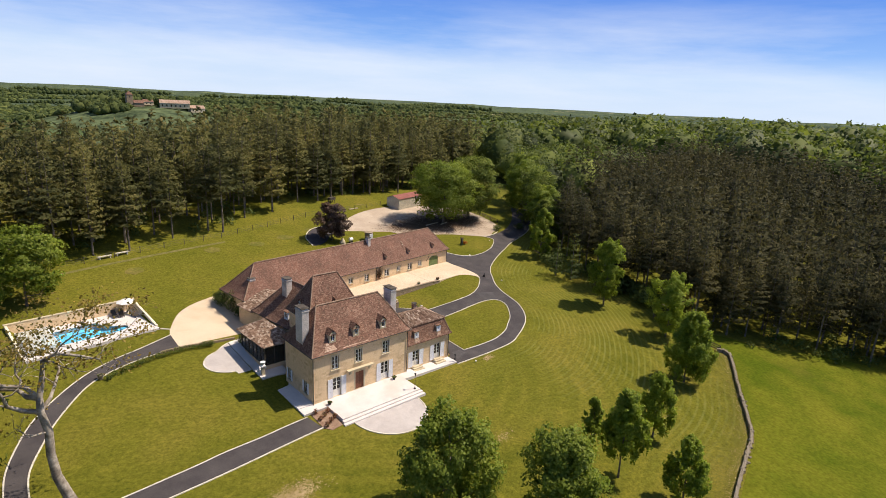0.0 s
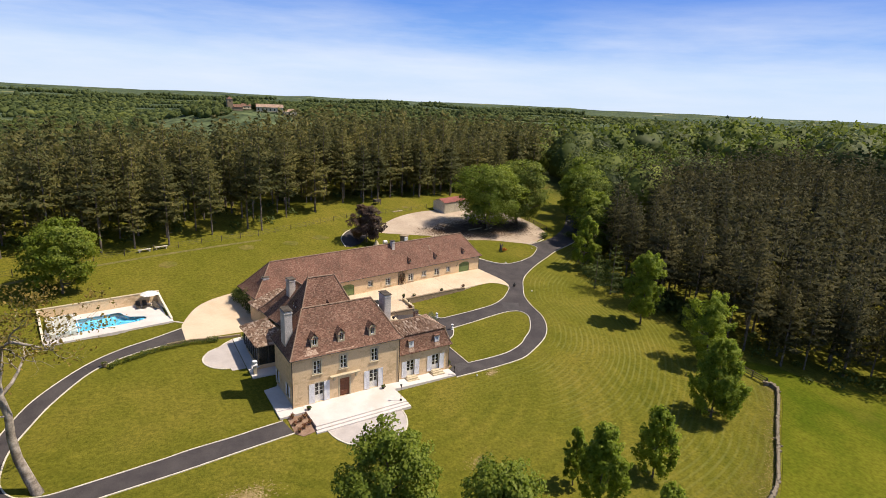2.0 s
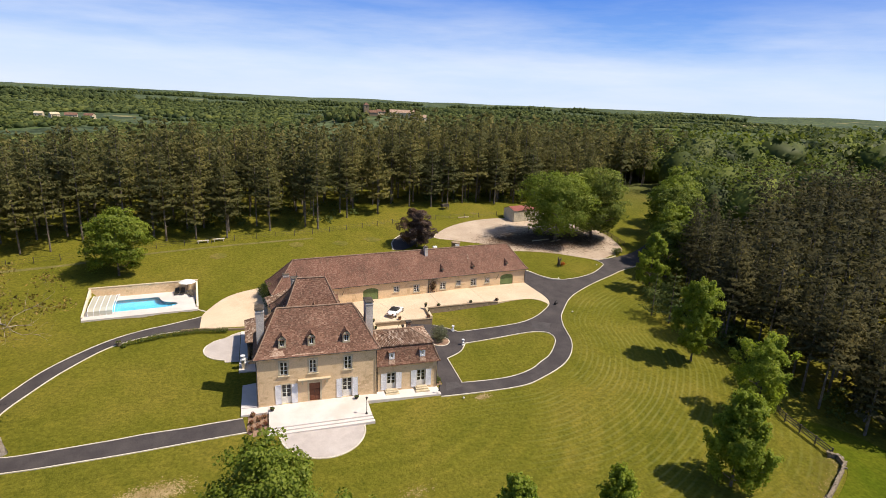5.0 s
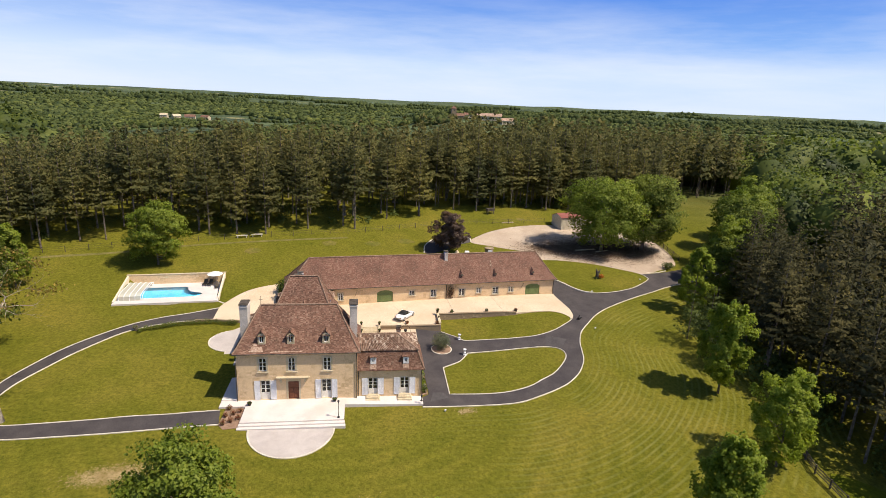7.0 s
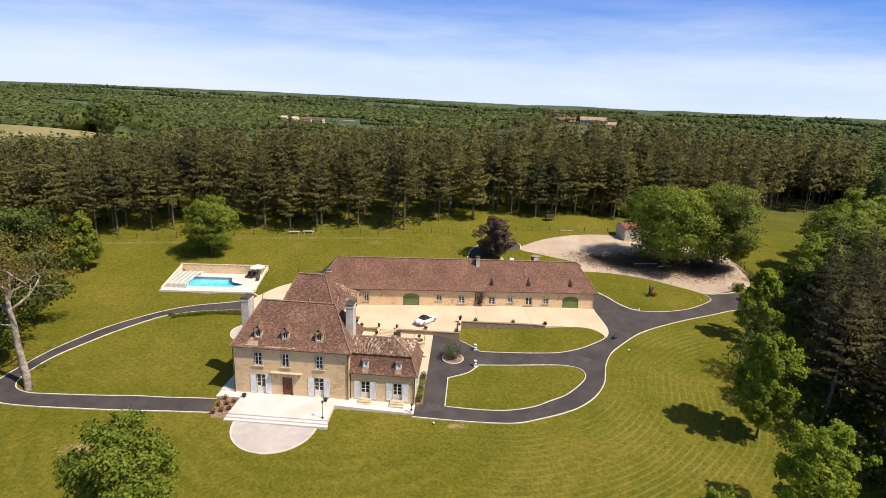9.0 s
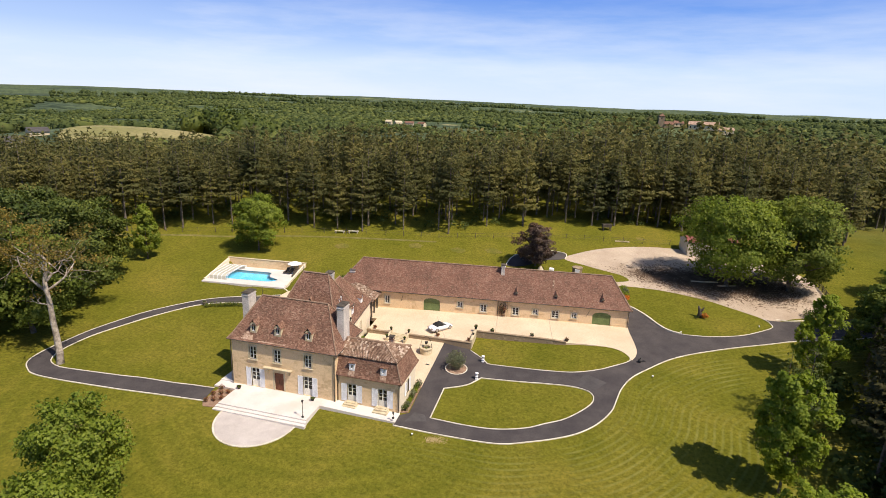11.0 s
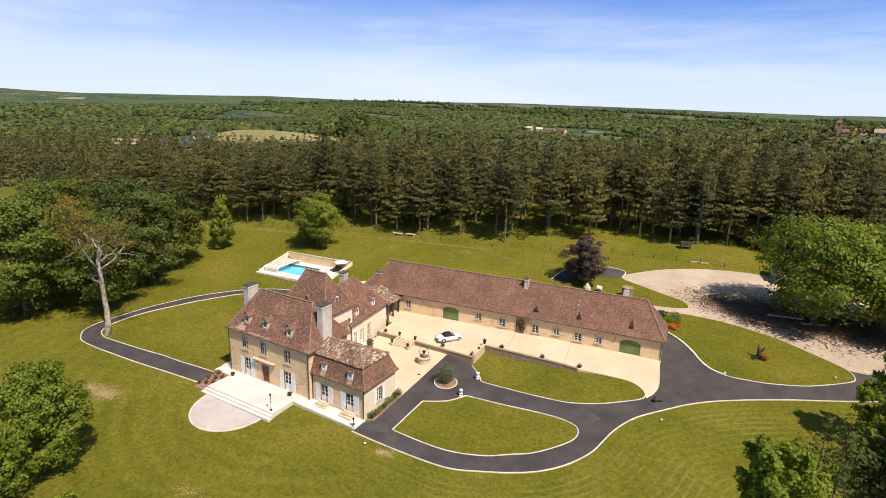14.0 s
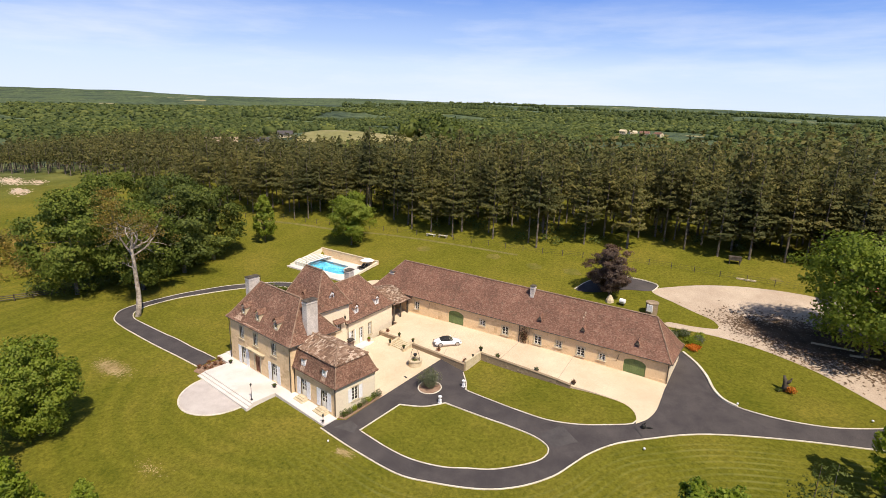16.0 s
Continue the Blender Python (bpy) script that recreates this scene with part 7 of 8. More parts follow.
# lamp on the terrace and by the annex
for x, y, z, h, lb in ((12.95, -4.35, TERRACE_Z, 2.3, "black iron lamp post on the terrace edge"), (23.35, -1.2, TERRACE_Z, 0.9, "low black garden lamp beside the path")):
    lp = thing("lamp_post", lb, "lamp", at=(x, y, z))
    part("pole", Shape().turned(0, 0, 0, [(0.16, 0), (0.16, 0.08), (0.06, 0.2), (0.035, 0.3), (0.03, h - 0.35)], 8), IRON, lp)
    part("lantern", Shape().turned(0, 0, h - 0.4, [(0.05, 0), (0.13, 0.3), (0.17, 0.32), (0.03, 0.45)], 8), IRON, lp)

# old well on the patio
wz = patio_z(22.4, 15.9)
well = thing("well", "round old stone well with an iron hoop", "well", at=(22.4, 15.9, wz))
ring = Shape()
for r0, z0, r1, z1 in ((0.95, -0.2, 0.92, 0.75), (0.92, 0.75, 1.05, 0.76), (1.05, 0.76, 1.05, 0.92), (1.05, 0.92, 0.62, 0.92), (0.62, 0.92, 0.62, -0.1)):
    a = [(r0 * math.cos(t), r0 * math.sin(t), z0) for t in np.linspace(0, 2 * math.pi, 20, endpoint=False)]
    b = [(r1 * math.cos(t), r1 * math.sin(t), z1) for t in np.linspace(0, 2 * math.pi, 20, endpoint=False)]
    ring.add(a + b, [(i, (i + 1) % 20, 20 + (i + 1) % 20, 20 + i) for i in range(20)])
part("well_ring", ring, TRIM, well, "rubble ring with a pale rim")
hoop = [(0.85 * math.cos(t), 0, 0.9 + 1.7 * math.sin(t)) for t in np.linspace(0, math.pi, 11)]
part("hoop", Shape().tube(hoop, [0.03] * 11, 6), IRON, well)
part("hanging_pot", Shape().turned(0, 0, 1.35, [(0.12, 0), (0.24, 0.2), (0.27, 0.4), (0.2, 0.42)], 10), IRON, well)
rng = np.random.default_rng(120)
part("plant", array_mesh("plant", *foliage(rng, 60, 0.45, 0.3, 0.6, 0.14), LEAF_DARK), None, well)
solid("drain_cover", Shape().slab(23.3, 12.6, patio_z(0, 12.8) - 0.02, 23.9, 13.1, patio_z(0, 12.8) + 0.015, 0.01), IRON, "dark iron drain cover in the gravel", "drain cover")


def shrub(x, y, r, h, mat, label, seed, n=350, size=0.16, z=None, category="shrub", group="", squash=1.0, turn=0.0):
    rng = np.random.default_rng(seed)
    ob = thing("shrub", label, category, group, at=pose(x, y, (ground_z(x, y) if z is None else z) + 0.03, 0, 0, turn))
    part("foliage", array_mesh("foliage", *foliage(rng, n, r, h, 0.06, size, squash), mat), None, ob)
    stems = Shape()
    for k in range(5):
        a = 6.28 * k / 5
        stems.tube([(0, 0, -0.1), (0.5 * r * math.cos(a), 0.5 * r * squash * math.sin(a), h * 0.6)], [0.035, 0.012], 4, False)
    part("stems", stems, BARK, ob)
    return ob


solid("flower_bed", draped(ISLAND, 0.09, cell=0.6), SOIL, "round soil bed ringed by pale kerb", "flower bed", kind="structure")
shrub(27.75, 13.0, 1.5, 2.7, LEAF_OLIVE, "round grey-green olive bush in the kerbed island", 130, 2600, 0.15, category="olive bush")
solid("flower_bed", draped([(23.55, 0.9), (24.45, 1.2), (24.35, 7.6), (23.55, 7.6)], 0.09, cell=0.6), SOIL, "narrow soil bed along the annex wall", "flower bed", kind="structure")
rng = np.random.default_rng(5)
for k in range(8):
    y = 1.5 + 0.82 * k
    shrub(24.0, y, 0.42 + 0.12 * rng.random(), 0.6 + 0.45 * rng.random(), (LEAF_DARK, LEAF_OLIVE, LEAF)[k % 3], "low green shrub against the annex wall", 140 + k, 220, 0.15, group="shrubs beside the annex")
for k in range(7):
    x, y = -0.55 + 0.75 * (k % 3) + 0.2 * rng.random(), -4.5 + 0.5 * k
    shrub(min(x, 1.1), y, 0.38, 0.7, LEAF_ROSE, "small reddish rose bush in the bare bed", 150 + k, 130, 0.13, group="roses in the bed")
for k in range(9):
    x, y = 48.6 + 3.8 * rng.random(), 43.6 + 3.6 * rng.random()
    shrub(x, y, 0.8 + 0.4 * rng.random(), 0.8 + 0.5 * rng.random(), (LEAF_DARK, LEAF, LEAF_OLIVE)[k % 3], "rounded green shrub in the bed behind the barn", 160 + k, 380, 0.2, group="shrubs behind the barn")
for k in range(6):
    shrub(51.0 + 2.2 * rng.random(), 42.9 + 1.6 * rng.random(), 0.6, 0.5, LEAF_ORANGE, "patch of bright orange flowers behind the barn", 170 + k, 230, 0.14, group="orange flowers", category="flowers")
shrub(83.2, 45.3, 1.4, 1.5, LEAF_DARK, "round dark shrub at the gateway", 181, 700, 0.22)
shrub(90.5, 43.6, 1.6, 1.7, LEAF_DARK, "round dark shrub across the drive", 182, 700, 0.22)
for k, (x, y, r, h) in enumerate(((2.0, 30.0, 1.3, 3.6), (1.2, 32.6, 1.2, 2.6), (2.3, 27.6, 1.0, 2.2), (1.6, 34.5, 1.0, 1.8))):
    shrub(x, y, r, h, LEAF_DARK, "tall dark evergreen shrub against the barn end", 185 + k, 900, 0.2, group="evergreens at the barn")
shrub(-0.8, 19.9, 0.7, 1.2, LEAF_DARK, "clipped dark shrub beside the veranda", 190, 300, 0.15)

# climbing plant on an iron trellis
p = BN @ Vector((29.1, -0.22, 0))
cl = thing("climbing_plant", "reddish climber on an iron trellis against the barn", "climber", at=pose(p.x, p.y, court_z(p.x, p.y), 0, 0, 7))
rng = np.random.default_rng(191)
part("foliage", array_mesh("foliage", *foliage(rng, 420, 0.8, 2.5, 0.1, 0.17, 0.25), LEAF_ROSE), None, cl)
tr = Shape()
for x in (-0.8, -0.4, 0, 0.4, 0.8):
    tr.tube([(x, 0.1, 0), (x, 0.1, 2.6)], [0.015, 0.015], 4)
for z in (0.5, 1.2, 1.9, 2.6):
    tr.tube([(-0.8, 0.1, z), (0.8, 0.1, z)], [0.015, 0.015], 4)
part("trellis", tr, IRON, cl)

# ---- white roadster ----
car = thing("car", "white two-seat roadster with a black cloth roof", "car", at=pose(22.75, 22.75, court_z(22.75, 22.75), 0, 0, 52))
CL, CW = 2.12, 0.86
stations = [(-CL, 0.32, 0.55, 0.60), (-1.95, 0.26, 0.74, 0.76), (-1.4, 0.22, 0.86, 0.86), (-0.6, 0.2, 0.88, 0.86), (0.3, 0.2, 0.86, 0.86), (1.1, 0.2, 0.80, 0.86), (1.7, 0.24, 0.68, 0.80), (2.0, 0.28, 0.56, 0.68), (CL, 0.34, 0.46, 0.5)]
body = Shape()
for x, lo, hi, w in stations:
    body.v += [(x, -w, lo), (x, -w * 1.0, (lo + hi) / 2), (x, -w * 0.93, hi - 0.08), (x, -w * 0.6, hi), (x, w * 0.6, hi), (x, w * 0.93, hi - 0.08), (x, w, (lo + hi) / 2), (x, w, lo)]
for k in range(len(stations) - 1):
    body.f += [(8 * k + i, 8 * k + (i + 1) % 8, 8 * k + 8 + (i + 1) % 8, 8 * k + 8 + i) for i in range(8)]
body.f += [tuple(range(8)), tuple(range(len(body.v) - 8, len(body.v)))[::-1]]
part("body", body, CARPAINT, car, smooth=True)
top = Shape()
for x, z, w in ((-1.2, 0.86, 0.66), (-0.9, 1.14, 0.58), (-0.45, 1.25, 0.56), (0.0, 1.23, 0.56), (0.12, 1.2, 0.56)):
    top.v += [(x, -w - 0.08, 0.84), (x, -w, z - 0.08), (x, -w * 0.7, z), (x, w * 0.7, z), (x, w, z - 0.08), (x, w + 0.08, 0.84)]
for k in range(4):
    top.f += [(6 * k + i, 6 * k + i + 1, 6 * k + 7 + i, 6 * k + 6 + i) for i in range(5)]
top.f += [tuple(range(6))]
part("soft_top", top, RUBBER, car, "black folded-cloth roof", True)
part("windscreen", Shape().add([(0.12, -0.6, 1.19), (0.12, 0.6, 1.19), (0.75, 0.68, 0.83), (0.75, -0.68, 0.83)], [(0, 1, 2, 3)]), GLASS, car)
for sy in (-1, 1):
    part("side_window", Shape().add([(0.1, sy * 0.6, 1.16), (0.7, sy * 0.72, 0.84), (-0.7, sy * 0.73, 0.85), (-0.75, sy * 0.62, 1.15)], [(0, 1, 2, 3)]), GLASS, car)
    part("mirror", Shape().slab(0.5, sy * 0.95 - 0.1, 0.86, 0.64, sy * 0.95 + 0.1, 1.0, 0.03), CARPAINT, car)
    part("headlight", Shape().add([(1.75, sy * 0.74, 0.64), (2.02, sy * 0.6, 0.54), (2.0, sy * 0.4, 0.6), (1.7, sy * 0.5, 0.71)], [(0, 1, 2, 3)]), ALLOY, car, "clear headlight")
    part("tail_light", Shape().slab(-2.1, sy * 0.5 - 0.14, 0.56, -2.0, sy * 0.5 + 0.14, 0.7, 0.02), TERRACOTTA, car, "red tail light")
    for x in (-1.28, 1.3):
        wheel = part("wheel", Shape().tube([(x, sy * 0.66, 0.32), (x, sy * 0.7, 0.32), (x, sy * 0.86, 0.32), (x, sy * 0.885, 0.32)], [0.24, 0.33, 0.33, 0.27], 18), RUBBER, car)
        rimm = Shape().turned(0, 0, 0, [(0.05, 0.03), (0.08, 0.02), (0.22, 0.0), (0.235, 0.02)], 16).moved(pose(x, sy * 0.872, 0.32, -90 * sy, 0, 0))
        part("rim", rimm, ALLOY, wheel)

# ---- swimming pool ----
PZ = 2.08
PL = pose(-25.7, 27.5, PZ, 0, 0, 6)


def pl(x, y):
    p = PL @ Vector((x, y, 0))
    return (p.x, p.y)


POND = [(4.3, 2.3), (10.3, 2.3), (12.2, 2.4), (13.2, 2.9), (13.6, 3.7), (13.2, 4.4), (12.2, 4.9), (11.4, 5.3), (10.9, 6.2), (10.6, 7.6), (10.0, 8.0), (4.3, 8.0), (1.4, 8.0), (1.4, 2.3)]
deck_out = [(0, 0), (16.5, 0), (16.5, 10.2), (0, 10.2)]
flat0 = lambda x, y: 0.0
pool = thing("swimming_pool", "blue swimming pool with white stone surround and sliding cover", "pool", at=PL)
dk = draped(deck_out, 0.0, flat0, holes=(POND,), cell=2.0, skirt=1.4)
part("deck", dk, PAVING, pool, "white stone pool surround")
basin = Shape()
n = len(POND)
basin.v = [(x, y, -0.02) for x, y in POND] + [(x, y, -1.5) for x, y in POND]
basin.f = [(i, (i + 1) % n, n + (i + 1) % n, n + i) for i in range(n)] + [tuple(range(n, 2 * n))]
part("basin", basin, LINER, pool, "bright blue liner")
wt = Shape()
wt.v, wt.f = [(x, y, -0.14) for x, y in POND], [tuple(range(n))]
wat = part("water", wt, WATER, pool, "clear turquoise water")
wat.visible_shadow = False
part("coping", edging(POND, 0.3, 0.03, flat0, closed=True, deep=0.04), PAVING, pool)
for k in range(3):
    part("pool_step", Shape().slab(11.6 + 0.45 * k, 2.9, -1.45, 12.9 + 0.15 * k, 4.3, -0.9 + 0.25 * k), LINER, pool)
# back and side walls: the bank is cut into here
bw = Shape().box(-0.15, 10.05, -1.2, 16.65, 10.4, 1.75)
part("back_wall", bw, STONE, pool, "long cream rendered wall behind the pool")
part("wall_coping", Shape().slab(-0.25, 10.0, 1.75, 16.75, 10.46, 1.86), TRIM, pool)
for x in (-0.15, 16.35):
    s = Shape()
    s.add([(x, 1.0, -1.2), (x + 0.3, 1.0, -1.2), (x + 0.3, 10.05, -1.2), (x, 10.05, -1.2), (x, 1.0, 0.15), (x + 0.3, 1.0, 0.15), (x + 0.3, 10.05, 1.7), (x, 10.05, 1.7)],
          [(3, 2, 1, 0), (4, 5, 6, 7), (0, 1, 5, 4), (1, 2, 6, 5), (2, 3, 7, 6), (3, 0, 4, 7)])
    part("side_wall", s, RENDER, pool)
cover = thing("pool_cover", "low sliding pool cover of clear panels in white ribs", "pool cover", at=PL)
prof = [(1.5, 0.02), (1.5, 0.75), (2.4, 1.0), (7.9, 1.0), (8.9, 0.75), (8.9, 0.02)]
for x in (0.7, 1.55, 2.4, 3.25, 4.1, 4.4):
    part("rib", Shape().tube([(x, y, z) for y, z in prof], [0.06] * 6, 6), WHITE, cover)
for x in (0.7, 1.55, 2.4, 3.25):
    s = Shape()
    for (ya, za), (yb, zb) in zip(prof, prof[1:]):
        s.add([(x, ya, za), (x + 0.85, ya, za), (x + 0.85, yb, zb), (x, yb, zb)], [(0, 1, 2, 3)])
    part("panel", s, CLEAR, cover)
par = thing("parasol", "white parasol over loungers at the pool corner", "parasol", at=PL @ Matrix.Translation((15.0, 8.6, 0)))
part("pole", Shape().tube([(0, 0, 0), (0, 0, 2.4)], [0.03, 0.03], 6), DARKWOOD, par)
part("canopy", Shape().turned(0, 0, 2.05, [(1.45, 0.0), (1.42, 0.03), (0.8, 0.3), (0.05, 0.5)], 8), CANVAS, par)
part("base", Shape().slab(-0.3, -0.3, 0, 0.3, 0.3, 0.1), TRIM, par)
for k, (x, y, a) in enumerate(((14.1, 8.4, 80), (13.2, 8.6, 85), (15.5, 7.0, 100))):
    lo = thing("sun_lounger", "dark sun lounger beside the pool", "lounger", "loungers by the pool", at=PL @ pose(x, y, 0, 0, 0, a))
    part("mattress", Shape().slab(-0.9, -0.32, 0.3, 0.45, 0.32, 0.4).moved(Matrix()), DARKWOOD, lo)
    part("backrest", Shape().slab(0, -0.32, -0.05, 0.75, 0.32, 0.05).moved(pose(0.45, 0, 0.35, 0, -40, 0)), DARKWOOD, lo)
    for lx in (-0.8, 0.35):
        for ly in (-0.28, 0.28):
            part("leg", Shape().box(lx - 0.03, ly - 0.03, 0, lx + 0.03, ly + 0.03, 0.3), IRON, lo)
solid("kerb", edging([pl(16.5, 0.3), (-8.0, 28.6)], 0.3, 0.05), KERB, "narrow pale path from pool to yard", "path", kind="structure")

# ---- hedge and low wall along the west drive ----
hl = curve([(-18.9, 19.75), (-15.6, 21.3), (-12.7, 22.2), (-8.4, 22.5), (-4.0, 21.9), (-1.0, 21.6)], step=0.8)
stone_wall("low_wall", hl[len(hl) // 2 - 1:], 0.3, lambda x, y: ground_z(x, y) - 0.4, lambda x, y: ground_z(x, y) + 0.32, RUBBLE, "low rubble wall below the gravel yard", False)
rng = np.random.default_rng(200)
vs, fs, m_ = [], [], 0
for x, y in curve([(-18.3, 19.1), (-15.4, 20.4), (-12.5, 21.3), (-8.4, 21.7), (-4.6, 21.2)], step=0.45):
    v, f = foliage(rng, 60, 0.5, 0.75 + 0.25 * rng.random(), 0, 0.17)
    vs.append(v + (x + 0.1 * rng.normal(), y - 0.1 + 0.1 * rng.normal(), ground_z(x, y)))
    fs.append(f + m_)
    m_ += len(v)
tagged(new("hedge", array_mesh("hedge", np.concatenate(vs), np.concatenate(fs), LEAF_DARK)), "low loose green hedge along the drive wall", "hedge")
pot(-18.95, 19.55, ground_z(-18.95, 19.55), 0.35, 0.7, DRYWALL, LEAF_DARK, 0.3, "grey stone planter at the hedge's end", 40)

# white garden seat and pillars by the veranda
gs = thing("garden_bench", "white garden bench beside the side path", "bench", at=pose(-1.3, 11.0, ground_z(-1.3, 11) + 0.16, 0, 0, 35))
part("seat", Shape().slab(-0.75, -0.22, 0.42, 0.75, 0.22, 0.48), WHITE, gs)
part("backrest", Shape().slab(-0.75, 0.2, 0.55, 0.75, 0.26, 0.95), WHITE, gs)
for x in (-0.65, 0.65):
    part("leg", Shape().box(x - 0.05, -0.2, 0, x + 0.05, 0.25, 0.42), WHITE, gs)
pl1 = thing("stone_pillar", "pale stone pillar with a white capital", "pillar", at=(-1.75, 10.2, ground_z(-1.75, 10.2) + 0.1))
part("shaft", Shape().slab(-0.2, -0.2, 0, 0.2, 0.2, 1.3), TRIM, pl1)
part("capital", Shape().slab(-0.32, -0.32, 1.3, 0.32, 0.32, 1.45).turned(0, 0, 1.45, [(0.12, 0), (0.3, 0.3), (0.36, 0.5), (0.28, 0.52)], 12), WHITE, pl1)

# ---- sheds, fences, field wall ----
sh = thing("shed", "cream sheet-metal shed with a red roof, in the yard corner", "shed", at=pose(66.0, 68.6, ground_z(66, 68.6) - 0.1, 0, 0, 15))
SW, SL, SH = 4.4, 11.0, 3.3
cor = Shape()
for k in range(int(SL / 0.4)):
    cor.slab(k * 0.4, -0.04, 0, k * 0.4 + 0.3, 0.0, SH, 0.01)
part("wall", Shape().box(0, 0, 0, SL, SW, SH).add([(0, 0, SH), (0, SW, SH), (0, SW / 2, SH + 0.75), (SL, 0, SH), (SL, SW, SH), (SL, SW / 2, SH + 0.75)], [(0, 2, 1), (3, 4, 5)]), SHEET, sh)
part("cladding_rib", cor, SHEET, sh)
part("door", Shape().slab(-0.05, 0.5, 0.05, -0.01, 2.1, 2.9, 0.01).slab(-0.05, 2.15, 0.05, -0.01, 3.8, 2.9, 0.01), SHEET, sh)
part("roof", Shape().add([(-0.2, -0.25, SH - 0.06), (SL + 0.2, -0.25, SH - 0.06), (SL + 0.2, SW / 2, SH + 0.85), (-0.2, SW / 2, SH + 0.85), (-0.2, SW + 0.25, SH - 0.06), (SL + 0.2, SW + 0.25, SH - 0.06)], [(0, 1, 2, 3), (3, 2, 5, 4)]), SHEETRED, sh, "oxide red metal roof")
dv = thing("dovecote", "small round stone store with a white hatch behind the barn", "garden store", at=(43.2, 50.6, ground_z(43.2, 50.6)))
part("drum", Shape().turned(0, 0, -0.3, [(0.95, 0), (0.95, 2.1), (1.05, 2.12), (1.05, 2.3), (0.8, 2.32)], 16), RUBBLE, dv)
part("hatch", Shape().slab(-0.45, -1.12, 0.6, 0.45, -0.85, 1.75), WHITE, dv)
tk = thing("water_tank", "small white tank on legs behind the barn", "tank", at=(38.2, 50.6, ground_z(38.2, 50.6)))
part("tank", Shape().tube([(-0.5, 0, 0.75), (-0.4, 0, 0.75), (0.4, 0, 0.75), (0.5, 0, 0.75)], [0.3, 0.45, 0.45, 0.3], 12), WHITE, tk)
for x in (-0.3, 0.3):
    part("leg", Shape().box(x - 0.05, -0.3, -0.1, x + 0.05, 0.3, 0.4), IRON, tk)
rk = Shape().turned(36.0, 50.6, ground_z(36, 50.6) - 0.2, [(0.75, 0), (0.7, 0.6), (0.4, 1.1), (0.12, 1.5)], 7)
solid("standing_stone", rk, TRIM, "pale pointed stone under the copper beech", "stone")

sc = Shape()
sc.tube([(0, 0, -0.1), (0.05, 0, 0.7), (-0.05, 0.05, 1.3), (-0.3, 0.1, 2.0)], [0.42, 0.34, 0.26, 0.12], 9)
sc.tube([(0.05, 0, 1.0), (0.45, 0.1, 1.45), (0.6, 0.1, 1.9)], [0.22, 0.2, 0.12], 7)
sc.tube([(0.2, 0.3, -0.1), (0.35, 0.3, 0.55)], [0.35, 0.2], 8)
sc.moved(pose(64.3, 40.2, ground_z(64.3, 40.2)))
solid("sculpture", sc, DARKWOOD, "dark weathered tree-stump sculpture on the lawn", "sculpture", smooth=True)
shrub(65.1, 39.9, 0.7, 0.9, LEAF_ORANGE, "bush of orange flowers beside the sculpture", 210, 420, 0.15, category="flowers")
shrub(63.8, 39.6, 0.5, 0.4, LEAF_DARK, "low green plants round the sculpture", 211, 150, 0.14)


def post(x, y, h, r=0.05, mat=None):
    return Shape().tube([(x, y, ground_z(x, y) - 0.3), (x, y, ground_z(x, y) + h)], [r, r], 6)


def wire_fence(line, gap, label, h=1.25):
    ob = thing("wire_fence", label, "fence")
    pts = []
    for a, b in zip(line, line[1:]):
        n = max(1, round(math.dist(a, b) / gap))
        pts += [(a[0] + (b[0] - a[0]) * k / n, a[1] + (b[1] - a[1]) * k / n) for k in range(n)]
    pts.append(line[-1])
    for x, y in pts:
        part("post", post(x, y, h, 0.06), DARKWOOD, ob)
    w = Shape()
    for z in (0.35, 0.7, 1.1):
        w.tube([(x, y, ground_z(x, y) + z) for x, y in pts], [0.012] * len(pts), 4, False)
    part("wires", w, IRON, ob)


def rail_fence(line, gap, label, h=1.25):
    ob = thing("rail_fence", label, "fence")
    pts = []
    for a, b in zip(line, line[1:]):
        n = max(1, round(math.dist(a, b) / gap))
        pts += [(a[0] + (b[0] - a[0]) * k / n, a[1] + (b[1] - a[1]) * k / n) for k in range(n)]
    pts.append(line[-1])
    for x, y in pts:
        part("post", post(x, y, h, 0.10), DARKWOOD, ob)
    for (x0, y0), (x1, y1) in zip(pts, pts[1:]):
        for z in (0.4, 0.75, 1.1):
            s = Shape().tube([(x0, y0, ground_z(x0, y0) + z), (x1, y1, ground_z(x1, y1) + z)], [0.08, 0.08], 4)
            part("rail", s, DARKWOOD, ob)


wire_fence([(-75, 36), (-53, 45.4), (-42, 47.7), (-19, 54), (-9, 56.4), (0, 58.2), (12, 60.4), (24, 64), (36, 68), (44, 69.6), (57, 71.9), (63, 73.5)], 4.2, "thin wire fence on dark posts along the wood")
rail_fence([(88.6, 50.3), (88.9, 56.2), (89.3, 62.4), (89.8, 70)], 2.4, "dark wooden rail fence beside the gravel yard")
rail_fence([(67.7, -22.9), (67.9, -16), (70, -9)], 2.3, "dark wooden rail fence above the field wall")
rail_fence([(-44.5, -4.0), (-45.4, -10), (-46.6, -18), (-48, -28)], 2.4, "dark wooden rail fence at the western field")
fl = curve([(67.2, -22.8), (67.6, -24.6), (56.3, -30.4), (44.5, -36.3), (39.4, -37.7), (29.8, -39.9), (18, -43)], step=1.2)
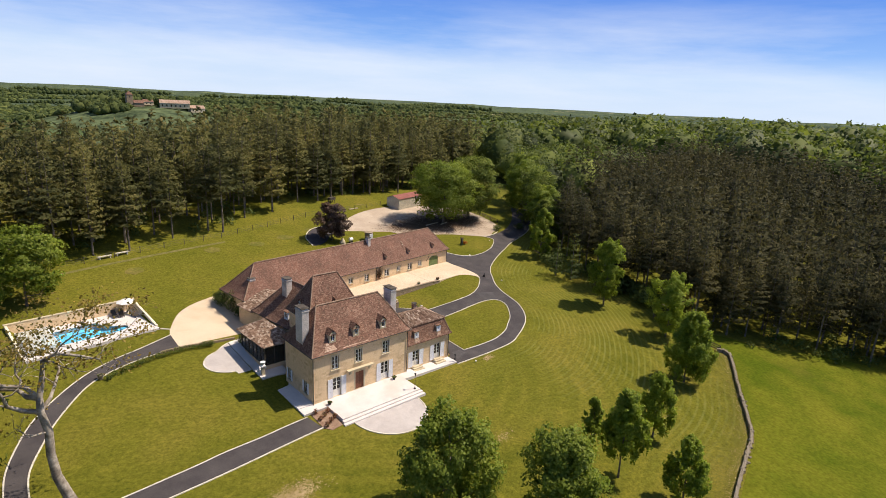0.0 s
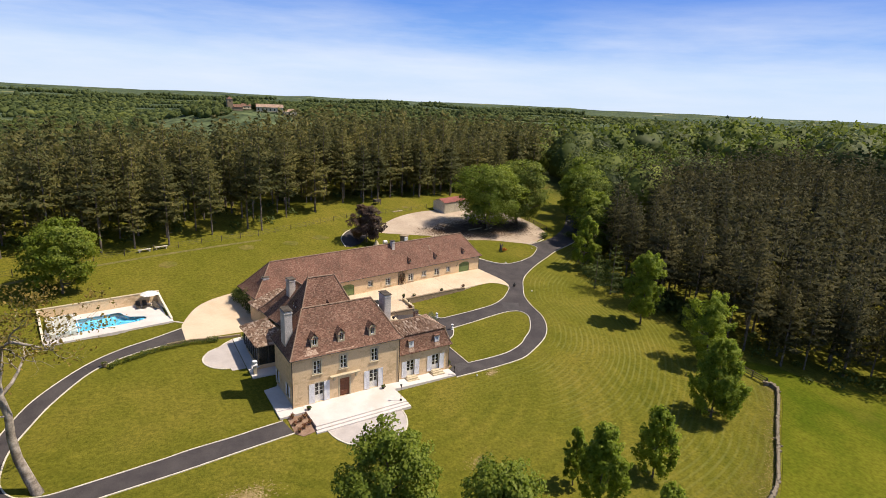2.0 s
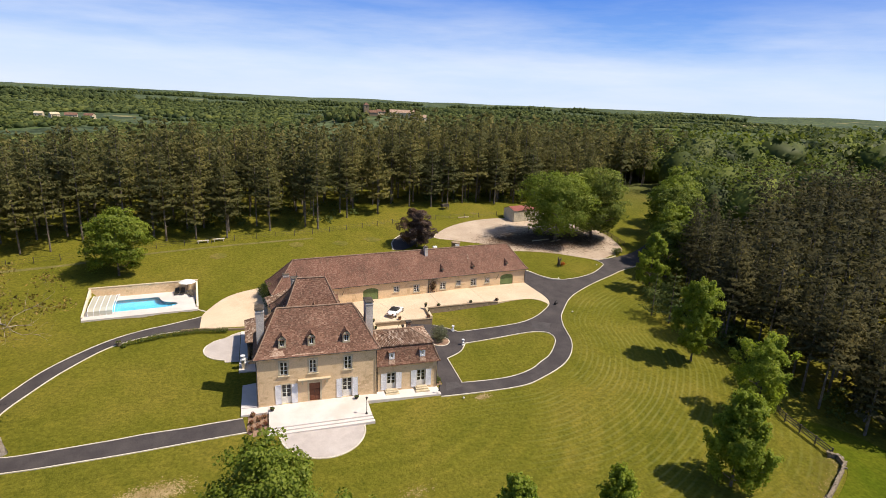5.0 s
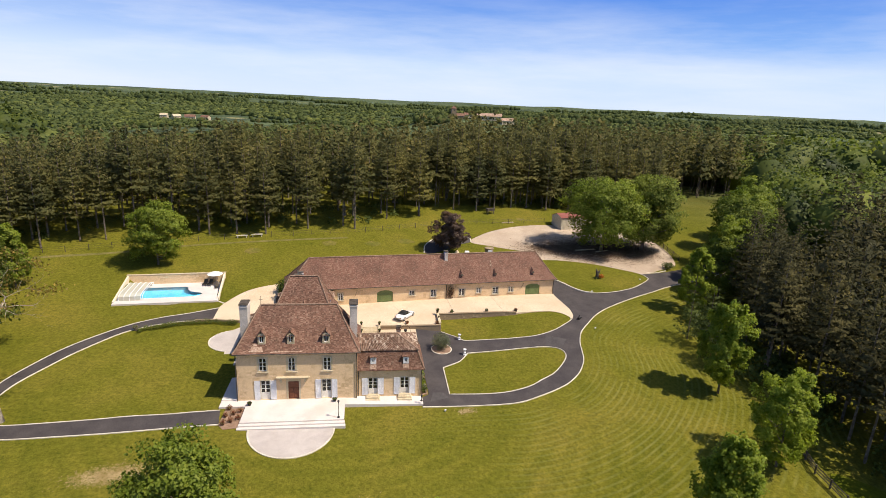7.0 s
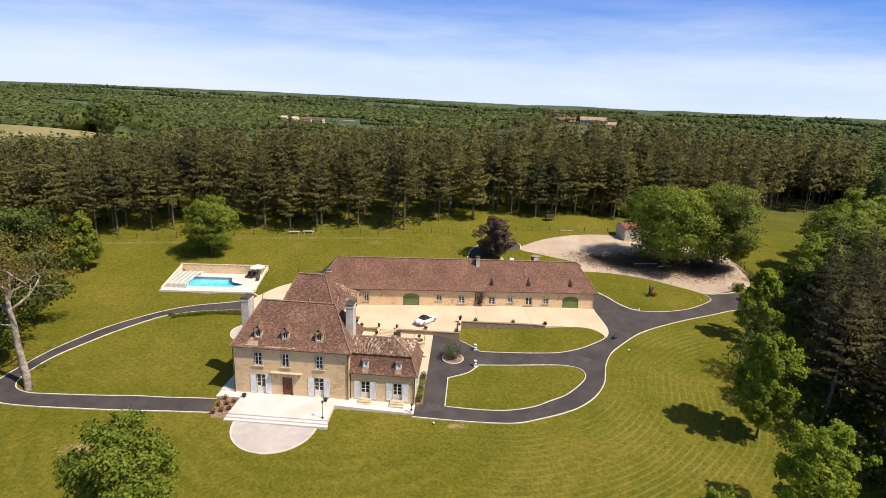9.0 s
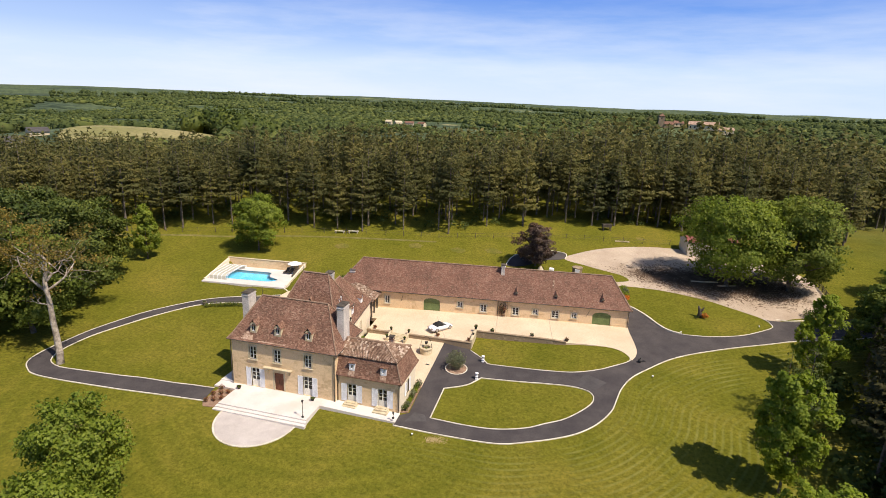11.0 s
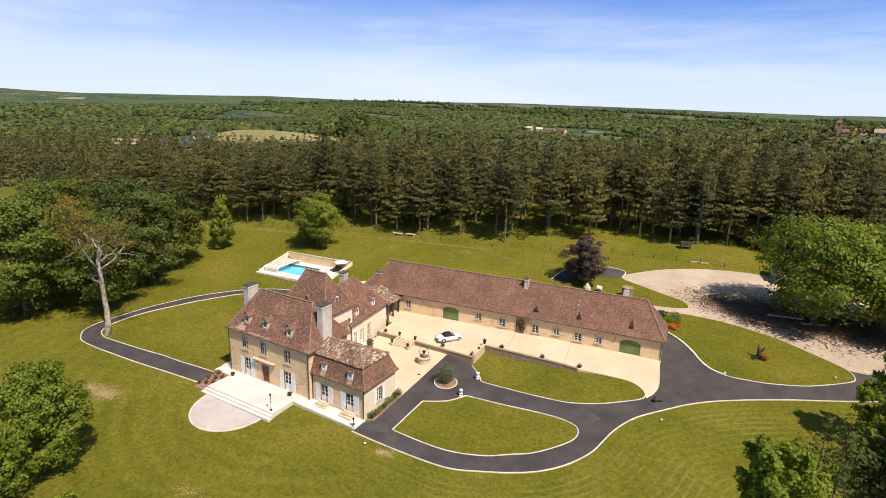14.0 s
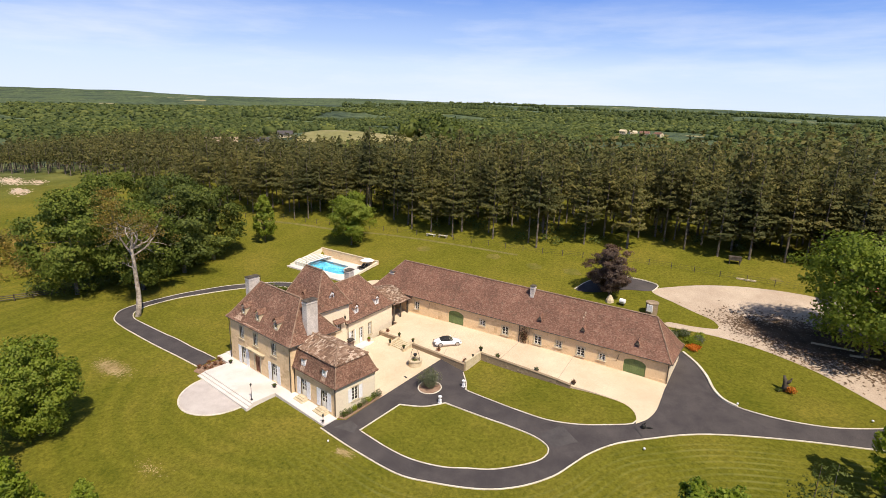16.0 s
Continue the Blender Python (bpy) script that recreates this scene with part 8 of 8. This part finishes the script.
field_wall = stone_wall("field_wall", fl, 0.36, lambda x, y: ground_z(x, y) - 0.4, lambda x, y: ground_z(x, y) + 0.55 + 0.08 * math.sin(x * 1.7) + 0.05 * math.sin(x * 5.1), DRYWALL, "old grey dry-stone wall between lawn and meadow", False)
rough = []
rng = np.random.default_rng(221)
for k in range(5):
    w, d, e = 0.20 + 0.07 * rng.random(), 0.13 + 0.05 * rng.random(), 0.05 + 0.05 * rng.random()
    sh_ = Shape().slab(-w, -d, -0.12, w, d, e, 0.05)
    sh_.v = [(x + 0.03 * rng.normal(), y + 0.03 * rng.normal(), z + 0.02 * rng.normal()) for x, y, z in sh_.v]
    rough.append(sh_.mesh("stone", DRYWALL))
top_line = curve([(67.2, -22.8), (67.6, -24.6), (56.3, -30.4), (44.5, -36.3), (39.4, -37.7), (29.8, -39.9), (18, -43)], step=0.42)
for k, (x, y) in enumerate(top_line):
    st_ = new("stone", rough[k % 5])
    st_.parent = field_wall
    st_.matrix_world = pose(x + 0.06 * rng.normal(), y + 0.06 * rng.normal(), ground_z(x, y) + 0.56 + 0.08 * math.sin(x * 1.7), 0, 0, 26 + 14 * rng.normal())
rng = np.random.default_rng(220)
for k in range(24):
    i = int(rng.integers(1, len(fl) - 1))
    x, y = fl[i][0] + rng.normal() * 0.35, fl[i][1] + rng.normal() * 0.3
    rr = 0.1 + 0.09 * rng.random()
    s = Shape().turned(0, 0, 0, [(rr * 0.7, 0), (rr, rr * 0.5), (rr * 0.85, rr), (rr * 0.3, rr * 1.2)], 6).moved(pose(x, y, ground_z(x, y) + 0.5 * (abs(rng.normal()) < 1), 0, 0, rng.random() * 90))
    solid("loose_stone", s, DRYWALL, "rough grey stone of the field wall", "stone", "stones of the field wall")
solid("meadow", draped(curve([(67.9, -24.9), (56.5, -30.9), (44.6, -36.8), (39.4, -38.2), (29.8, -40.4), (16, -44), (8, -62), (40, -90), (90, -92), (104, -66), (94, -44), (86, -34), (78, -27), (75, -20), (70, -16), (68.2, -20)], True, 2.0), 0.05, cell=2.5), MEADOW, "bright tall meadow grass beyond the stone wall", "meadow", kind="structure", smooth=True)

# white benches by the fence, planks in the yard
for k, (x, y) in enumerate(((-10.6, 56.4), (-7.6, 57.2))):
    b = thing("bench", "long pale weathered bench beside the fence", "bench", "benches by the fence", at=pose(x, y, ground_z(x, y), 0, 0, 14))
    part("seat", Shape().slab(-1.2, -0.3, 0.42, 1.2, 0.3, 0.52), KERB, b)
    for lx in (-0.9, 0.9):
        part("leg", Shape().box(lx - 0.08, -0.25, -0.1, lx + 0.08, 0.25, 0.42), KERB, b)
for k, (x, y, a, ln) in enumerate(((67.6, 55.6, 12, 2.6), (52.5, 71.5, 10, 1.6), (71.5, 55.0, 20, 1.8))):
    solid("plank", Shape().slab(-ln, -0.14, 0, ln, 0.14, 0.24, 0.03).moved(pose(x, y, ground_z(x, y) + 0.02, 0, 0, a)), TRIM, "long pale timber baulk lying in the yard", "timber")
# jar shape is invented for a small black object of unknown kind
jar = Shape().turned(0, 0, 0, [(0.16, 0), (0.24, 0.12), (0.24, 0.4), (0.12, 0.55)], 10).tube([(0, 0, 0.5), (0.16, 0, 0.8), (0.34, 0, 0.82)], [0.08, 0.06, 0.02], 6).tube([(0.2, 0.1, 0.05), (0.75, 0.2, 0.16), (1.05, 0.25, 0.1)], [0.09, 0.12, 0.06], 6)
solid("black_object", jar.moved(pose(53.3, 21.6, ground_z(53.3, 21.6) + 0.05, 0, 0, 20)), IRON, "small black unidentified object on the drive", "ornament")
# thin dark strip for the long stick-like line beside the black object
solid("drain", draped([(52.28, 21.15), (53.75, 19.95), (53.84, 20.05), (52.37, 21.25)], 0.058, cell=0.5, skirt=0.02), IRON, "narrow dark stick-like line across the drive", "drain", kind="structure")
# spotlight shape is made up for small white things, one a flat lid
for x, y in ((54.84, 17.9), (60.5, 33.4), (73.5, 39.2), (26.3, -2.8)):
    g = thing("pale_marker", "small pale object in the grass, shaped as a spotlight", "garden light", "ground lights", at=(x, y, ground_z(x, y)))
    part("spike", Shape().tube([(0, 0, -0.1), (0, 0, 0.15)], [0.03, 0.03], 5), IRON, g)
    part("lamp_head", Shape().turned(0, 0, 0.12, [(0.08, 0), (0.14, 0.12), (0.12, 0.2)], 8), WHITE, g)


def bare_patch(cx, cy, r, mat, seed, label):
    rng = np.random.default_rng(seed)
    ring = [(cx + r * (0.75 + 0.45 * rng.random()) * math.cos(a) * 1.4, cy + r * (0.75 + 0.45 * rng.random()) * math.sin(a)) for a in np.linspace(0, 2 * math.pi, 14, endpoint=False)]
    solid("bare_patch", draped(curve(ring, True, 0.4), 0.025, cell=0.8, skirt=0.05), mat, label, "bare patch", kind="structure")


STRAW = grainy("dry_straw_soil", (0.30, 0.22, 0.09), (0.48, 0.36, 0.19), 0.9, 7.0, 0.95, 0.8)
rng = np.random.default_rng(330)
for cx, cy, n_, rx_, ry_ in ((-9.6, -12.7, 2600, 1.6, 0.7), (29.0, -2.8, 380, 0.6, 0.3), (15.5, -18.0, 160, 0.9, 0.5)):
    t = rng.normal(size=(n_, 2))
    x, y = cx + rx_ * t[:, 0], cy + 0.3 * ry_ * t[:, 0] + ry_ * t[:, 1]
    p3 = np.array([(a, b, ground_z(a, b) + 0.03) for a, b in zip(x, y)])
    v, f, nrm = facing(p3, np.zeros_like(p3) + (0, 0, 1.0), 0.16 * (0.5 + rng.random(n_)), rng, 0.18, 0.4)
    tagged(new("dry_straw", array_mesh("dry_straw", v, f, STRAW, nrm)), "patch of dry straw-coloured clippings on the lawn", "dry grass", kind="stuff")
for k, (x, y, r) in enumerate(((7.2, -8.6, 0.75), (10.6, -7.4, 0.5))):
    bare_patch(x, y, r, KERB, 5 + k, "pale worn patch in the concrete landing")
TRACK = grainy("thin_worn_grass", (0.12, 0.115, 0.022), (0.19, 0.165, 0.055), 0.7, 5.0, 1.0, 0.6)
solid("path", draped(curve([(-60, 40.5), (-46.2, 44.6), (-33.4, 47.4), (-19.8, 51.6), (-4.3, 55.0), (12, 58.0), (12, 58.6), (-4.3, 55.7), (-19.8, 52.3), (-33.4, 48.2), (-46.2, 45.5), (-60, 41.5)], True, 1.2), 0.02, cell=1.2, skirt=0.05), TRACK, "faint worn track in the grass beside the fence", "track", kind="structure")
solid("road", draped([(44.6, 13.2), (47.0, 12.2), (48.6, 14.6), (45.6, 16.4)], 0.056, cell=1.0, skirt=0.02), PATCH, "paler resurfaced patch in the drive", "driveway", kind="structure")
solid("road", draped([(24.6, -0.6), (27.2, 0.2), (26.6, 1.4), (25.2, 1.6)], 0.056, cell=0.8, skirt=0.02), PATCH, "paler worn patch in the drive", "driveway", kind="structure")

rng = np.random.default_rng(331)
for mt, n_, spread, size, lb in ((DRYGRASS, 5200, 1.9, 0.2, "thin yellowed grass along the field wall"), (STRAW, 1500, 0.55, 0.15, "bare tan soil and straw at the foot of the field wall")):
    k = rng.integers(0, len(fl) - 1, n_)
    q, d = np.array(fl)[k], np.array(fl)[k + 1] - np.array(fl)[k]
    side_ = np.stack([-d[:, 1], d[:, 0]], 1) / np.linalg.norm(d, axis=1)[:, None]
    side_ *= np.where(side_[:, 1] < 0, -1, 1)[:, None]
    q = q + d * rng.random(n_)[:, None] + side_ * (0.25 + spread * np.abs(rng.normal(size=n_)))[:, None]
    p3 = np.array([(a, b, ground_z(a, b) + 0.03) for a, b in q])
    v, f, nrm = facing(p3, np.zeros_like(p3) + (0, 0, 1.0), size * (0.5 + rng.random(n_)), rng, 0.18, 0.4)
    tagged(new("dry_grass", array_mesh("dry_grass", v, f, mt, nrm)), lb, "dry grass", kind="stuff")

for k, (x, y, rr) in enumerate(((25.2, 57.4, 1.3), (17.7, 55.6, 1.2), (56.8, 74.7, 0.8), (8.0, 55.1, 1.2), (-7.2, 50.3, 1.2), (33.0, 60.5, 1.0))):
    bare_patch(x, y, rr, DRYGRASS, 320 + k, "thin pale patch in the back lawn")
tg = thing("feed_trough", "dark wooden trough on legs at the wood's edge", "trough", at=pose(49, 77.2, ground_z(49, 77.2), 0, 0, 20))
part("box", Shape().slab(-1.1, -0.5, 0.75, 1.1, 0.5, 1.5), DARKWOOD, tg)
for lx in (-0.9, 0.9):
    for ly in (-0.4, 0.4):
        part("leg", Shape().box(lx - 0.07, ly - 0.07, -0.2, lx + 0.07, ly + 0.07, 0.75), DARKWOOD, tg)

# ---- far country ----
def far_house(x, y, w, d, h, turn, roof_mat, label, z=None):
    ob = thing("farmhouse", label, "house", "far houses", at=pose(x, y, (ground_z(x, y) if z is None else z) - 0.5, 0, 0, turn))
    part("wall", Shape().box(-w / 2, -d / 2, 0, w / 2, d / 2, h).add([(-w / 2, -d / 2, h), (-w / 2, d / 2, h), (-w / 2, 0, h + d * 0.3), (w / 2, -d / 2, h), (w / 2, d / 2, h), (w / 2, 0, h + d * 0.3)], [(0, 2, 1), (3, 4, 5)]), TRIM, ob)
    part("roof", Shape().add([(-w / 2 - 0.4, -d / 2 - 0.5, h - 0.2), (w / 2 + 0.4, -d / 2 - 0.5, h - 0.2), (w / 2 + 0.4, 0, h + d * 0.33), (-w / 2 - 0.4, 0, h + d * 0.33), (-w / 2 - 0.4, d / 2 + 0.5, h - 0.2), (w / 2 + 0.4, d / 2 + 0.5, h - 0.2)], [(0, 1, 2, 3), (3, 2, 5, 4)]), roof_mat, ob)
    for k in range(int(w / 4)):
        x0 = -w / 2 + 1.5 + 4 * k
        part("window", Shape().box(x0, -d / 2 - 0.03, h * 0.3, x0 + 1.2, -d / 2 - 0.003, h * 0.7), GLASS, ob)


for x, y, w, d, h, turn, rm, lb in ((-246, 133, 18, 9, 2.3, 62, RUBBLE, "long low farm building with a pale worn roof"), (-216, 140, 14, 9, 2.2, 58, PATCH, "low farm building with a grey roof"), (-232, 168, 9, 6, 2.6, 66, PATCH, "small white cottage among trees"), (-300, 118, 11, 7, 3.5, 60, SHEETRED, "farmhouse with a red roof"),
                                    (-239, 800, 14, 9, 5, 10, TILE_BARN, "village house with a brown tiled roof"), (-262, 812, 11, 8, 5, 40, TRIM, "pale rendered village house among trees"), (-215, 790, 12, 8, 5, -20, TILE_BARN, "village house with a brown tiled roof"), (-285, 830, 10, 8, 5, 0, TRIM, "pale rendered village house among trees"),
                                    (150, 545, 27, 9, 5, -12, REPAIR, "long pale stone farm range with a faded roof, on the hill"), (128, 556, 9, 7, 3.5, 10, TILE, "brown-roofed stone house beside the church"), (170, 543, 14, 8, 4.5, 4, REPAIR, "pale stone barn of the hill farm")):
    far_house(x, y, w, d, h, turn, rm, lb)
ct = thing("church_tower", "square stone church tower with a pyramid roof", "church tower", at=(111, 551, ground_z(111, 551) - 1))
part("tower", Shape().box(-2.7, -2.7, 0, 2.7, 2.7, 11.0), RUBBLE, ct)
part("nave", Shape().box(2.7, -3.2, 0, 12.0, 3.2, 3.6), RUBBLE, ct)
part("roof", Shape().add([(-3.0, -3.0, 11.0), (3.0, -3.0, 11.0), (3.0, 3.0, 11.0), (-3.0, 3.0, 11.0), (0, 0, 14.2)], [(0, 1, 4), (1, 2, 4), (2, 3, 4), (3, 0, 4), (3, 2, 1, 0)]), TILE, ct)
part("nave_roof", Shape().add([(3.0, -3.7, 3.4), (12.3, -3.7, 3.4), (12.3, 0, 6.2), (3.0, 0, 6.2), (3.0, 3.7, 3.4), (12.3, 3.7, 3.4)], [(0, 1, 2, 3), (3, 2, 5, 4)]), TILE, ct)
# flat dark panels give the belfry holes' shade as colour
for a in (0, 90, 180, 270):
    part("belfry_dark_panel", Shape().box(-0.6, -2.74, 8.2, 0.6, -2.71, 10.0).moved(pose(0, 0, 0, 0, 0, a)), DARKWOOD, ct)
SANDY = grainy("sandy_dry_field", (0.20, 0.19, 0.065), (0.29, 0.25, 0.11), 0.03, 0.4, 1.0, 0.5)
FIELD = [(-236, 190), (-240, 215), (-228, 245), (-206, 262), (-186, 258), (-176, 236), (-178, 205), (-188, 176), (-204, 158), (-222, 172)]
solid("field", draped(curve(FIELD, True, 4), 1.2, cell=6.0, skirt=2.0), SANDY, "dry sandy field on the rise beyond the pines", "field", kind="structure")
far_strip = [(-88, 333), (-60, 328), (-30, 330), (-6, 335), (-10, 350), (-40, 353), (-82, 350)]
solid("field", draped(curve(far_strip, True, 4), 0.8, cell=5.0, skirt=2.0), YARD, "pale ploughed field among the far woods", "field", kind="structure")
rng = np.random.default_rng(332)
q = np.concatenate([rng.normal(size=(420, 2)) * (5.5, 2.0) + (-180, 14.5), rng.normal(size=(160, 2)) * (3.0, 1.6) + (-170, 20), rng.normal(size=(330, 2)) * (2.6, 1.2) + (-156, 11.5)])
p3 = np.array([(a, b, ground_z(a, b) + 0.05) for a, b in q])
v, f, nrm = facing(p3, np.zeros_like(p3) + (0, 0, 1.0), 0.95 * (0.5 + rng.random(len(q))), rng, 0.06, 0.7)
tagged(new("bare_sand", array_mesh("bare_sand", v, f, GRAVEL, nrm)), "pale sandy patches in the western field", "bare sand", kind="stuff")
